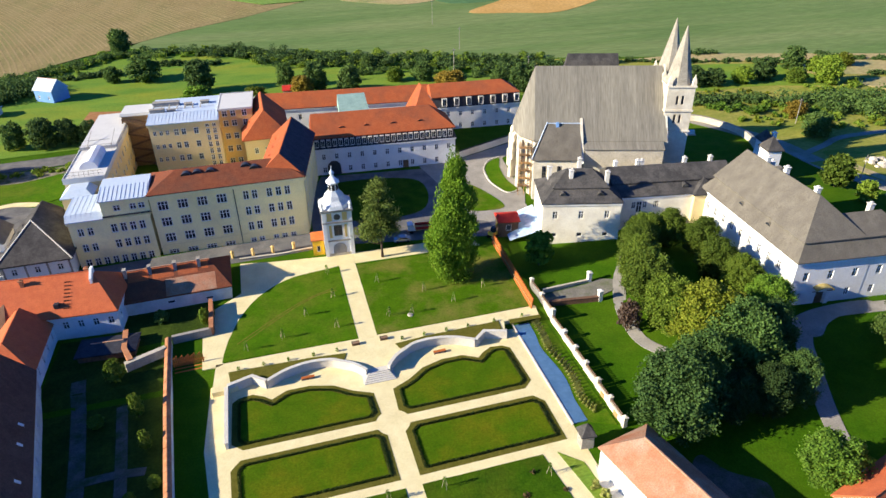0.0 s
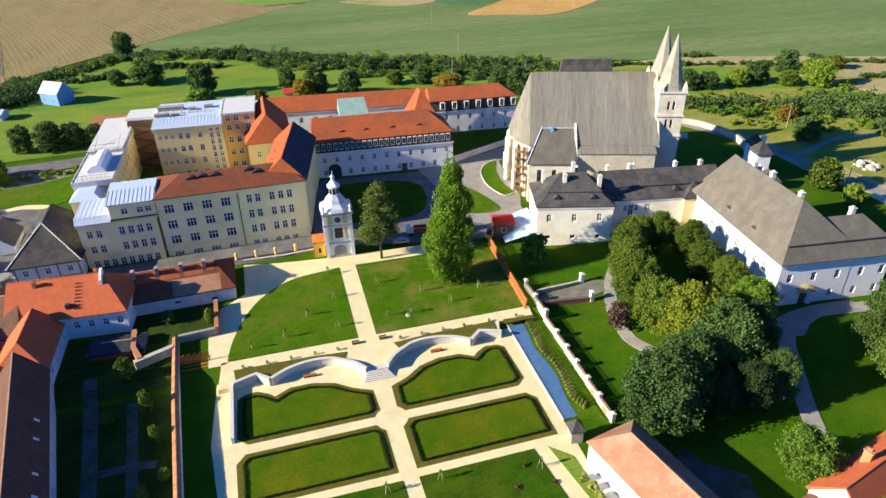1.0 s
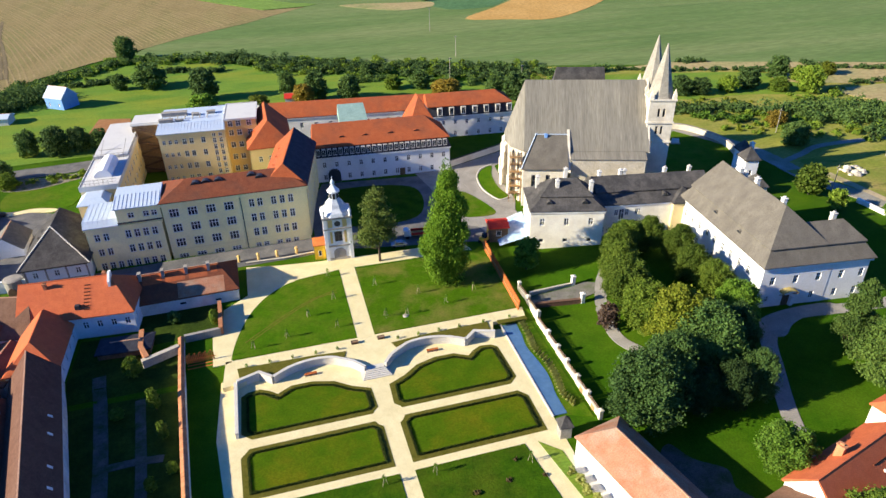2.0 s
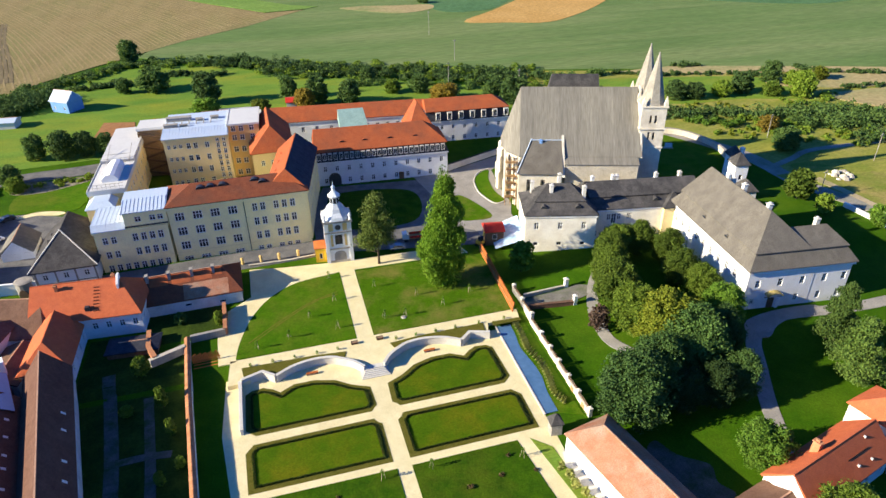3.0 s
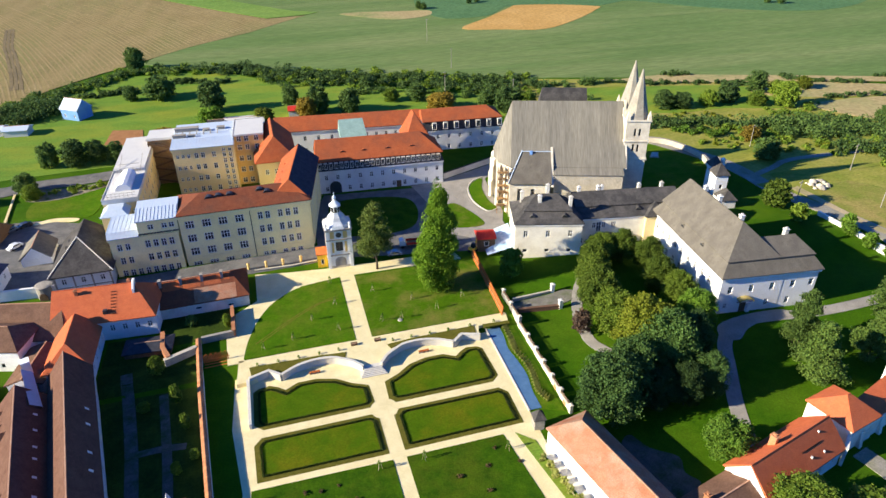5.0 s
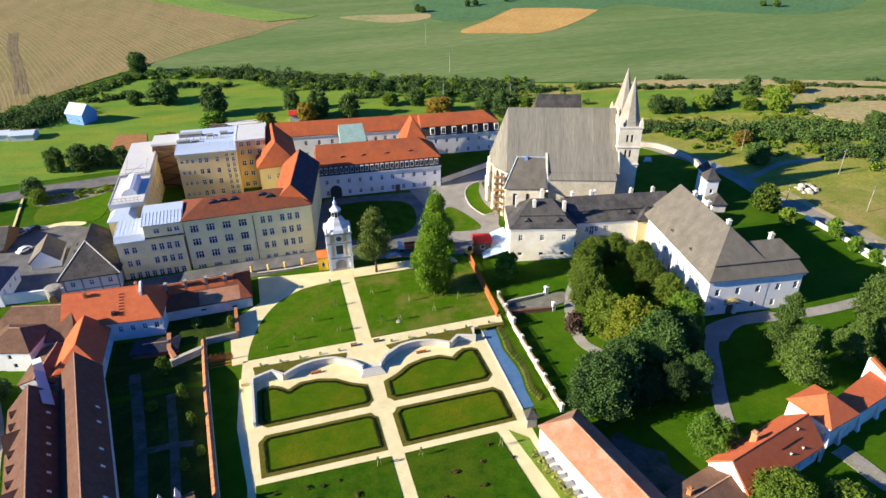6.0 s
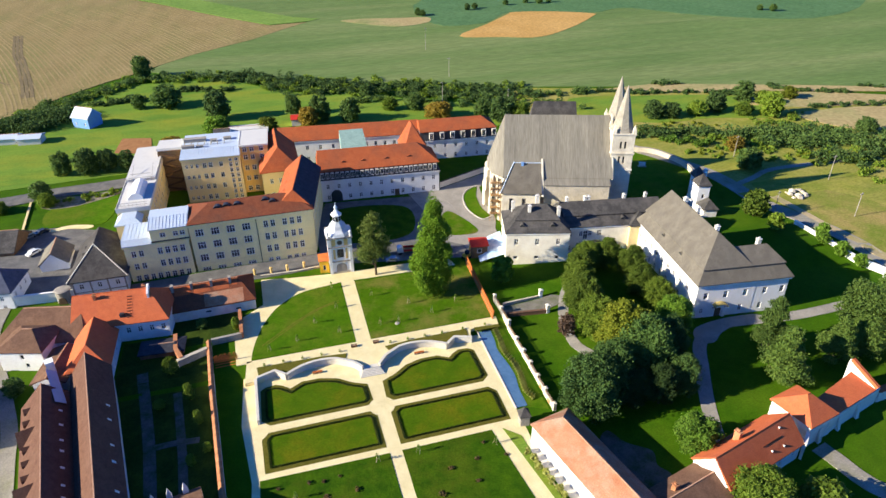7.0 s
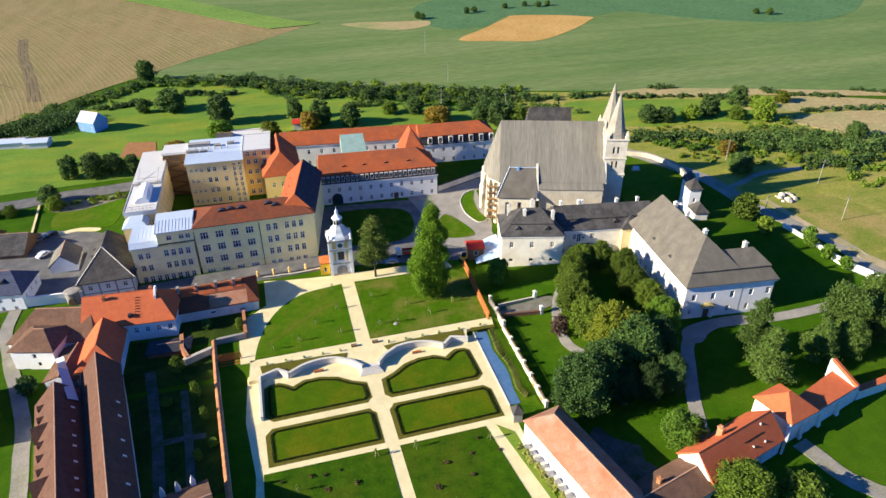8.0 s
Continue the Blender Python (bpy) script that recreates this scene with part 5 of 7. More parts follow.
w0 = [(1.5, z, 1.1, 1.8, "cross") for z in (1.2, 6.0)] + [(u, z, 1.1, 1.8, "cross") for u in (4.8, 7.6, 10.6) for z in (6.0,)] + [(6.2, 4.9, 1.4, 3.0, "cross"), (10.2, 6.0, 1.0, 1.8, "cross")]
shell(link, body, -2, 9.0, CREAM_WHITE, {0: w0})
band(link, body, 8.7, 9.2, 0.2, WHITE)
roof(link, [(-15.4, -6.85, 15.2, 8.6, 9.4), (-15.4, -3.6, 15.2, 5.0, 11.4)], SHINGLE_DARK, "mansard")
roof(link, [(-15.4, -4.0, 15.2, 5.4, 11.7), (-15.4, 0.6, 15.2, 0.9, 14.2)], SHINGLE_DARK)
for x in (-13.2, -7.6, -6.5, 4.5, 11.2):
    chimney(link, x, 1.2, 12.5, 15.3, 0.8, 0.9, WHITE_WORN)
dormer(link, 2.6, -5.4, 10.4, 1.8, 0.9, 1.6)
bay = rect(4.2, -7.6, 11.2, -6.4)
shell(link, bay, -2, 9.0, YELLOW_PALE, {0: [(3.5, 6.0, 1.1, 1.8, "cross"), (3.5, 1.4, 1.1, 1.8, "cross")]}, None, "bay_wall", 0.16, "cream projecting bay")
roof(link, [(3.8, -8.1, 11.6, -4.0, 9.35), (7.6, -4.2, 7.8, -3.6, 12.0)], SHINGLE_DARK, "bay_roof")
g = Geo()
arch = [(-2.6, 0.0), (-2.2, 0.9), (0, 1.5), (2.2, 0.9), (2.6, 0)]
g.rings([[(-6.0 + x, y, 3.2 + z) for x, z in arch] for y in (-8.4, -6.52)])
part("porch_roof", g, SHINGLE_DARK, link)

# ---- palace ----
palace = thing("palace", 96.0, 83.3, 1.8, -7, "white baroque palace with grey shingled mansard roof", "palace")
wing_l, wing_f = rect(0, 0, 16, 36.0), rect(16.05, 0.05, 25.0, 12)
w_front = [(u, 5.9, 1.2, 2.0, "cross") for u in (2.6, 8.0, 13.4)] + [(2.2, 1.6, 1.0, 1.5, "cross"), (12.9, 1.4, 1.1, 1.9, "cross")]
w_left = [(33.4 - 2.6 - 3.5 * k, z, 1.25, 2.1, "cross") for k in range(9) for z in (1.4, 6.0)]
shell(palace, wing_l, -3, 10.4, WHITE, {0: w_front, 3: w_left})
shell(palace, wing_f, -3, 10.4, WHITE, {0: [(2.8, 5.9, 1.2, 2.0, "cross"), (7.6, 5.9, 1.2, 2.0, "cross"), (2.4, 1.4, 1.1, 1.9, "cross"), (7.2, 1.4, 1.1, 1.9, "cross")], 1: [(u, z, 1.1, 1.9, "cross") for u in (3, 7) for z in (1.4, 5.9)]}, None, "front_wall")
band(palace, rect(0, 0, 25.0, 0.5), 9.9, 10.6, 0.4, WHITE)
band(palace, rect(0, 0, 0.5, 33), 9.9, 10.58, 0.38, WHITE)
roof(palace, [(-0.7, -0.7, 16.6, 36.2, 10.8), (1.5, 1.6, 14.4, 34.6, 13.8)], SHINGLE_PALACE, "mansard", "grey weathered shingle slope")
roof(palace, [(1.1, 1.2, 14.8, 35.0, 14.1), (7.8, 8.4, 8.0, 34.2, 20.4)], SHINGLE_PALACE, "roof", "grey weathered shingle roof")
roof(palace, [(15.0, -0.68, 25.7, 12.6, 10.79), (14.6, 1.62, 23.4, 10.5, 13.79)], SHINGLE_PALACE, "front_mansard")
roof(palace, [(14.0, 1.22, 23.8, 10.9, 14.09), (10.0, 5.9, 20.6, 6.1, 17.2)], SHINGLE_PALACE, "front_roof")
for x, y, z in ((8.4, 10.2, 21.6), (8.6, 20.5, 21.8), (8.4, 27.0, 21.6), (11.6, 29.5, 19.4), (18.6, 6.8, 18.7)):
    chimney(palace, x, y, z - 5, z - 0.4, 0.95, 0.95, WHITE_WORN)
for y in (12, 22):
    dormer(palace, 0.6, y, 12.55, 1.6, 0.7, 1.3, (-1, 0), SHINGLE_PALACE)
porch = Geo()
hood = [(1.9 * math.cos(a), 0.85 * math.sin(a)) for a in np.linspace(math.pi, 0, 9)]
porch.rings([[(6.8 + x, y, 4.1 + z) for x, z in hood] + [(6.8 + x * 0.93, y, 3.98 + z * 0.9) for x, z in hood[::-1]] for y in (-1.5, 0.0)])
part("porch_roof", porch, surface("ochre_shingle", (0.34, 0.27, 0.10), (0.42, 0.33, 0.13), 0.6, 0.85, 0.3, 5.0), palace, "tan curved porch roof")
for x in (5.15, 8.45):
    g = Geo()
    g.beam((x, -0.05, 3.1), (x, -1.35, 4.05), 0.16)
    part("porch_bracket", g, WOOD_DARK, palace)
g = Geo()
g.box(7.9, -0.5, -0.6, 8.7, -0.05, 2.6)
part("porch_pier", g, WHITE, palace)
for k in range(4):
    g = Geo()
    g.box(5.4 - 0.2 * k, -0.95 - 0.4 * k, -0.8, 7.8 + 0.2 * k, -0.55 - 0.4 * k, -0.25 - 0.15 * k)
    part("step", g, STONE_DARK, palace)
d = Geo()
d.box(6.0, -0.08, -0.5, 7.6, 0.05, 2.9)
part("door", d, WOOD_DARK, palace)
pav = thing("garden_pavilion", 136, 138, 1.5, -12, "small white turreted pavilion with dark peaked roofs", "pavilion")
shell(pav, rect(-2.0, -2.4, 2.0, 2.4), -2, 9.5, WHITE, {0: [(2.0, 5, 1, 1.6, "plain")]})
roof(pav, [(-2.4, -2.8, 2.4, 2.8, 9.8), (-0.1, -0.1, 0.1, 0.1, 13.0)], SHINGLE_DARK)
shell(pav, rect(-1.4, 2.45, 1.8, 6), -2, 10.5, WHITE, {}, None, "rear_wall")
roof(pav, [(-1.8, 2.3, 2.2, 6.4, 10.8), (0.1, 4.3, 0.3, 4.5, 13.6)], SHINGLE_DARK, "rear_roof")
chimney(pav, 2.6, 4.2, 4, 12.5, 1.1, 1.0, WHITE)
shell(pav, rect(-1.5, -8, 3.0, -2.5), -2, 3.4, WHITE_WORN, {}, None, "low_wall")
roof(pav, [(-1.9, -8.4, 3.4, -2.42, 3.7), (0.7, -6.0, 0.8, -4.5, 6.4)], SHINGLE_DARK, "low_roof")

# ---- coach house and red roofed houses ----
def house(name, x, y, z, rot, l, w, eave, ridge, wall_mat, roof_mat, label, wins=None, hip=(0.0, 0.0), over=0.4, category="house"):
    """A plain house, ridge along its length; hip: how far the ridge stops short of each end (0: gable)."""
    h = thing(name, x, y, z, rot, label, category)
    shell(h, rect(-l / 2, -w / 2, l / 2, w / 2), -1.5, eave, wall_mat, wins or {})
    roof(h, [(-l / 2 - over, -w / 2 - over, l / 2 + over, w / 2 + over, eave + 0.2), (-l / 2 - over + hip[0], -0.08, l / 2 + over - hip[1], 0.08, ridge)], roof_mat)
    g = Geo()
    g.beam((-l / 2 - over + hip[0], 0, ridge + 0.02), (l / 2 + over - hip[1], 0, ridge + 0.02), 0.22)
    part("ridge_cap", g, ROOF_NEW if roof_mat is ROOF_NEW else CAP, h, "mortared ridge tiles")
    for side, k in ((-1, hip[0]), (1, hip[1])):
        if k == 0:
            gable_wall(h, side, -w / 2 + 0.1, w / 2 - 0.1, side * (l / 2 + over - 0.28), eave, ridge - 0.25, wall_mat)
    return h


coach = house("coach_house", 48.9, 43.0, 0, -78.2, 34, 9.0, 4.4, 7.7, WHITE, ROOF_PALE, "long white coach house with faded red tiles", {}, (4.0, 0.0), 0.35)
drape("paving_strip", [(41.0, 59.5), (39.8, 56), (44.6, 33), (47.5, 20), (49.5, 20), (46.2, 34), (42.4, 53)][::-1], PAVING, 0.16, 2, "pale paved strip along the coach house", "paving", height=lambda x, y: 0.0)
h1 = house("red_roof_house", 78.8, 40.45, 0.4, 14.5, 21.2, 8.4, 3.7, 8.2, WHITE, ROOF_NEW, "long white house with bright red roof", {0: row(3, 19, 5, 1.2, 1.0, 1.3)})
chimney(h1, -2.2, 1.8, 5.0, 8.6, 0.8, 1.2, BRICK)
for x, y in ((6.6, -1.0), (2.2, -3.2), (5.6, -3.4)):
    g = Geo()
    z = 8.2 + y * 4.3 / 4.6
    g.box(x - 0.16, y - 0.16, z, x + 0.16, y + 0.2, z + 0.3)
    part("roof_vent", g, WHITE_WORN, h1)
g = Geo()
g.box(0.5, -2.1, 6.25, 6.0, -2.0, 6.5)
part("snow_guard", g, ROOF_BROWN, h1)
h0 = house("brown_roof_house", 60.4, 35.2, 0.1, 14, 16.5, 8.4, 2.9, 5.4, WHITE_WORN, ROOF_OLD, "low house with old brown tiled roof")
chimney(h0, -1.0, 1.2, 3.5, 6.2, 0.7, 0.9, BRICK)
house("red_roof_house", 96.5, 46.1, 0.8, 12, 8.0, 9.0, 4.9, 8.5, WHITE_WORN, ROOF_NEW, "square white house with red hipped roof", {0: row(2.2, 6, 2, 1.5, 1.0, 1.5)}, (3.9, 3.9))
h3 = thing("red_roof_house", 108.0, 47.9, 1.0, 14, "low white house with red single-slope roof by the wall", "house")
shell(h3, rect(-7.6, -2.9, 7.4, 0.9), -2.5, 3.5, WHITE_WORN, {})
g = Geo()
g.rings([[(x, -3.3, 3.55), (x, yb, 4.35), (x, yb, 4.55), (x, -3.3, 3.75)] for x, yb in ((-8.8, 1.1), (7.5, 2.5))])
part("roof", g, ROOF_NEW, h3)
g = Geo()
g.rings([[(x, -3.2, -1), (x, 3.6, -1), (x, 3.6, 7.2), (x, 3.0, 7.2), (x, -3.2, 4.1)] for x in (7.55, 8.15)])
part("fire_wall", g, WHITE, h3, "white sloping end wall")
g = Geo()
g.beam((7.85, -3.4, 4.15), (7.85, 3.2, 7.45), 0.8)
part("fire_wall_tiles", g, ROOF_NEW, h3)
curved_wall("boundary_wall", [(118.2, 47.6), (127.5, 48.4), (150, 54)], -0.5, 2.9, 1.5, WHITE_WORN, "high whitewashed boundary wall with red tiles", "wall", ROOF_NEW)
rampart = curved_wall("boundary_wall", [(90.5, 38.6), (93.4, 41.0), (101.8, 43.1), (117.6, 47.1)], -1.5, 4.3, 0.5, WHITE_WORN, "high whitewashed wall below the red roofed houses", "wall", WHITE_WORN)
for x, y in ((97.5, 41.5), (104.0, 43.2), (110.5, 44.8)):
    g = Geo()
    g.rings([[(x - 90.5 + a, y - 38.6 + b, z) for a, b in ((-0.5, -k), (0.5, -k + 0.25), (0.5, 1.0), (-0.5, 0.75))] for k, z in ((1.0, -1.5), (0.1, 3.6))])
    part("buttress", g, WHITE_WORN, rampart)
curved_wall("boundary_wall", [(157.5, 117), (158, 104), (158.3, 92), (161, 85)], 0.5, 4.2, 0.6, WHITE, "bright white park wall beside the road", "wall", WHITE)
gate = thing("park_gate", 160.3, 80.8, 0.6, -75, "white arched park gate", "gate")
for x in (-3.2, 3.2):
    g = Geo()
    g.box(x - 0.6, -0.5, 0, x + 0.6, 0.5, 4.2)
    g.box(x - 0.75, -0.65, 4.2, x + 0.75, 0.65, 4.5)
    part("gate_post", g, WHITE, gate)
g = Geo()
arch = [(-2.6 * math.cos(a), 2.2 + 2.0 * math.sin(a)) for a in np.linspace(0, math.pi, 9)]
for a, b in zip(arch, arch[1:]):
    g.beam((a[0], 0, a[1] + 0.3), (b[0], 0, b[1] + 0.3), 0.6)
part("gate_arch", g, WHITE, gate)
curved_wall("ring_wall", smooth_line([(126, 196), (140, 187), (147, 181), (150.5, 167), (146, 153), (138, 146)], 5), 1.5, 5.4, 0.8, STONE, "pale stone wall round the churchyard", "wall", STONE_DARK)
drape("churchyard", [(118, 150), (124, 190), (138, 186), (146, 180), (149, 167), (145, 154), (137, 147), (122, 140)], LAWN, 0.12, 3, "shaded grass churchyard", "lawn")
monument = thing("stone_monument", 135, 172, ground(135, 172), -20, "small white stone monument on grass", "monument")
g = Geo()
g.box(-1.6, -0.6, -0.2, 1.6, 0.6, 0.5)
part("plinth", g, STONE, monument)
g = Geo()
g.box(-1.2, -0.25, 0.5, 1.2, 0.25, 1.9)
part("slab", g, WHITE, monument)

# ---- garden walls ----
rwall = thing("pillared_wall", 49.6, 64, 0, 0, "pale garden wall with tall square pillars", "wall", "", "structure")
py = [107, 101.2, 95.2, 89.4, 84.4, 79.8, 75.0, 70.4, 65.4]
wx = lambda y: 49.2 + (y - 64) * 0.035
for a, b in zip(py, py[1:]):
    g = Geo()
    za = 1.05 if b > 94 else 0.0
    x = (wx(a) + wx(b)) / 2 - 49.6
    g.box(x - 0.26, b - 64 + 0.42, -0.3, x + 0.26, a - 64 - 0.42, za + 1.25)
    g.box(x - 0.34, b - 64 + 0.42, za + 1.253, x + 0.34, a - 64 - 0.42, za + 1.38)
    part("wall_panel", g, CHURCH, rwall)
    n = int((a - b - 0.9) / 0.42)
    for k in range(n):
        y = b - 64 + 0.62 + k * (a - b - 1.2) / (n - 1)
        g = Geo()
        g.box(x - 0.05, y - 0.13, za + 1.38, x + 0.05, y + 0.13, za + 1.92)
        part("slat", g, WOOD_DARK, rwall)
    if int(a) in (75, 70):
        g = Geo()
        g.box(x - 0.36, (a + b) / 2 - 64.6, -0.2, x - 0.222, (a + b) / 2 - 63.4, za + 1.0)
        part("niche_door", g, WOOD, rwall, "brown timber niche door")
for y in py:
    g = Geo()
    za = 1.05 if y > 94 else 0.0
    x = wx(y) - 49.6
    g.box(x - 0.34, y - 64.34, -0.3, x + 0.34, y - 63.66, za + 2.0)
    g.rings([[(p, q, z) for p, q in rect(x - s, y - 64 - s, x + s, y - 64 + s)] for s, z in ((0.44, za + 2.0), (0.44, za + 2.14), (0.1, za + 2.4))])
    part("pillar", g, CHURCH, rwall)
brick = curved_wall("brick_wall", [(-23.6, 109.5), (-22.6, 91), (-20.4, 62), (-18.6, 40)], -0.5, 2.5, 0.9, WHITE_WORN, "tall garden wall with orange brick coping", "wall", None)
g = Geo()
line = [(-23.6, 109.5), (-22.6, 91), (-20.4, 62), (-18.6, 40)]
for a, b in zip(line, line[1:]):
    k = int(math.dist(a, b) / 1.0)
    for j in range(k):
        p, q = Vector(a).lerp(Vector(b), j / k), Vector(a).lerp(Vector(b), (j + 0.96) / k)
        g = Geo()
        dz = random.uniform(-0.02, 0.03)
        g.rings([[(c.x + s * 0.62, c.y, z + dz) for s, z in ((-1, 2.51), (1, 2.51), (0.1, 2.84), (-0.1, 2.84))] for c in (p, q)])
        part("coping_stone", g, BRICK, brick, "orange brick coping", Matrix.Translation((23.6, -109.5, 0)))
curved_wall("yard_wall", [(-23.0, 109.6), (-15.8, 110.2)], -0.3, 2.6, 0.6, STONE_DARK, "low old stone yard wall", "wall", STONE_DARK)
curved_wall("yard_wall", [(-15.7, 110.0), (-16.0, 120.5)], -0.3, 2.8, 0.7, BRICK, "short brick yard wall", "wall", BRICK)
curved_wall("yard_wall", [(-30.6, 103.4), (-23.9, 106.4)], -0.3, 2.8, 0.8, STONE_DARK, "old rubble yard wall", "wall", STONE)
curved_wall("yard_wall", [(-31.6, 114), (-31.2, 108), (-29.6, 104)], -0.3, 3.0, 0.8, BRICK, "old brick yard wall with broken top", "wall", BRICK)
curved_wall("street_wall", [(-74.5, 142.2), (-68, 141.8), (-59.5, 141.2)], -0.3, 4.2, 0.5, WHITE, "white street wall with arched gateway", "wall", WHITE)
gate_w = thing("street_gateway", -62.0, 141.4, 0, -5, "rounded stone gateway in the street wall", "gateway")
g = Geo()
g.turned([(1.9, -0.2), (1.9, 4.4), (2.1, 4.5), (2.1, 4.8), (1.6, 5.0), (0.1, 5.1)], 14)
part("drum", g, STONE_DARK, gate_w)
g = Geo()
arch = [(-1.0, 0.0), (1.0, 0.0), (1.0, 2.2), (0.6, 3.0), (0.0, 3.3), (-0.6, 3.0), (-1.0, 2.2)]
g.rings([[(x, y, z) for x, z in arch] for y in (-2.0, -1.5)])
part("gate_door", g, WOOD_DARK, gate_w, "dark arched timber door")
curved_wall("street_fence_wall", [(-10, 138.2), (0, 137.8), (7, 138.5)], 0.0, 1.4, 0.4, STONE_DARK, "low wall along the school street", "wall", STONE)
curved_wall("ochre_wall", [(-80.5, 171.5), (-84.5, 207)], 0.5, 3.6, 0.5, YELLOW_PALE, "ochre garden wall", "wall", YELLOW_PALE)
curved_wall("park_wall", [(52.0, 104.0), (63.0, 104.6)], 0.5, 1.9, 0.35, STONE, "pale wall beside the park steps", "wall", STONE)
curved_wall("park_wall", [(51.6, 99.6), (62.2, 98.2)], 0.5, 1.8, 0.6, ROOF_OLD, "brown coped wall beside the park steps", "wall", ROOF_OLD)
for x, y in ((63.2, 104.7), (62.4, 98.2)):
    p = thing("gate_pillar", x, y, ground(x, y), 0, "white square gate pillar in the park", "pillar", "park gate pillars")
    g = Geo()
    g.box(-0.42, -0.42, -0.2, 0.42, 0.42, 2.2)
    part("shaft", g, WHITE, p)
    g = Geo()
    g.rings([[(a, b, z) for a, b in rect(-s, -s, s, s)] for s, z in ((0.55, 2.2), (0.55, 2.36), (0.1, 2.6))])
    part("cap", g, WHITE_WORN, p)

# ---- old houses on the west side ----
red = house("red_roof_house", -43.4, 124.2, 0, -4, 22, 13.6, 6.2, 11.8, WHITE, ROOF_NEW, "white two-storey house with bright red roof", {0: row(12.4, 20.6, 4, 3.3, 1.15, 1.7), 1: row(2.5, 11, 3, 3.3, 1.1, 1.6)}, (0.0, 4.9))
house("red_roof_wing", -49.4, 110.4, 0, 90, 15, 9.0, 4.8, 9.2, WHITE, ROOF_NEW, "white house wing with steep red hipped roof", {0: row(2.5, 13, 4, 2.0, 1.0, 1.9)}, (4.4, 0.0))
for k in range(8):
    g = Geo()
    y = -5.9 + 0.62 * k
    z = 11.8 + y * 5.4 / 7.2
    g.box(1.6, y, z + 0.02, 2.7, y + 0.14, z + 0.3)
    part("snow_guard", g, ROOF_BROWN, red)
g = Geo()
g.box(0.0, -5.8, 7.6, 0.9, -4.9, 8.5)
part("roof_hatch", g, DARK_METAL, red)
for x, y in ((-6.0, -1.2), (5.2, 1.0)):
    chimney(red, x, y, 9.5, 12.0, 0.6, 0.6, BRICK)
g = Geo()
g.rings([[(x, y, z) for y, z in ((-2.2, 10.2), (0.5, 10.8), (0.5, 12.7), (-0.5, 12.7), (-2.2, 11.3))] for x in (6.3, 6.8)])
part("fire_wall", g, WHITE, red, "white end wall above the ridge")
bh = house("long_brown_house", -43.0, 74.6, 0, -78.7, 56, 7.8, 4.8, 10.4, WHITE_WORN, ROOF_DEEP, "long old house with brown tiled roof", {2: row(3, 53, 13, 1.4, 1.0, 1.5)})
ah = house("long_brown_house", -51.1, 71.4, 0, -78.2, 48, 9.4, 4.2, 9.4, WHITE_WORN, ROOF_DEEP, "long old house with dormers in brown tiles")
for k in range(11):
    g = Geo()
    x = -20.5 + k * 3.9
    if k in (2, 6):
        # a larger cross gable in the row
        g.rings([[(x + s * 2.1, y, z) for s, z in ((-1, 5.0), (1, 5.0), (0, zr))] for y, zr in ((-4.9, 7.9), (-1.0, 8.2))])
        part("cross_gable", g, ROOF_DEEP, ah)
        continue
    g.rings([[(x + s, y, z) for s, z in ((-0.6, 5.2), (0.6, 5.2), (0.6, 6.3), (0, 7.0), (-0.6, 6.3))] for y in (-4.0, -2.2)])
    o = part("dormer", g, ROOF_DEEP, ah)
    g = Geo()
    g.box(x - 0.4, -4.06, 5.6, x + 0.4, -4.01, 6.25)
    part("pane", g, GLASS, o)
for hh_, ys in ((ah, 2.9), (bh, 3.0)):
    for k in range(9):
        g = Geo()
        x = -17 + 4.1 * k + (k % 3) * 0.5
        sl = (9.4 - 4.4) / 5.1 if hh_ is ah else (10.4 - 5.0) / 4.3
        z = (9.4 if hh_ is ah else 10.4) - ys * sl
        g.poly((x - 0.3, ys - 0.3, z + 0.3 * sl + 0.1), (x - 0.3, ys + 0.3, z - 0.3 * sl + 0.1), (x + 0.3, ys + 0.3, z - 0.3 * sl + 0.1), (x + 0.3, ys - 0.3, z + 0.3 * sl + 0.1))
        if k % 3 or hh_ is ah:
            part("skylight", g, FRAME_WHITE, hh_)
house("brown_roof_house", -60.6, 124.6, 0, -13, 21, 15, 4.8, 10.0, WHITE, ROOF_OLD, "white house with old brown tiled roof", {}, (5, 3))
house("brown_roof_house", -63.8, 117.4, 0, -16, 10.4, 10.6, 6.5, 9.3, WHITE, ROOF_OLD, "white gable-end block with brown hipped roof", {0: [(5.6, 4.4, 0.9, 1.3, "plain"), (6.2, 2.0, 0.9, 1.2, "plain"), (2.6, 0.0, 2.0, 1.2, "plain")]}, (4.4, 4.4))
house("low_shed", -56.5, 108, 0, 80, 12, 7, 4.0, 5.6, WHITE, ROOF_OLD, "low lean-to with brown roof between houses")
chm = thing("white_chimney_stack", -56.9, 104.6, 0, -70, "white chimney stack on a passage roofed in pale metal", "chimney")
g = Geo()
g.box(-0.9, -0.8, 0, 0.9, 0.8, 8.0)
g.box(-1.0, -0.9, 8.0, 1.0, 0.9, 8.2)
part("stack", g, WHITE, chm)
g = Geo()
g.rings([[(x, -0.9, 0), (x, 0.6, 0), (x, 0.6, 6.4), (x, -0.9, 7.7)] for x in (2.4, 14.6)])
part("passage_wall", g, ROOF_DEEP, chm, "tile-hung passage side")
g = Geo()
g.rings([[(x, 0.8, 6.26), (x, 0.8, 6.34), (x, -1.0, 7.9), (x, -1.0, 7.82)] for x in (2.2, 14.8)])
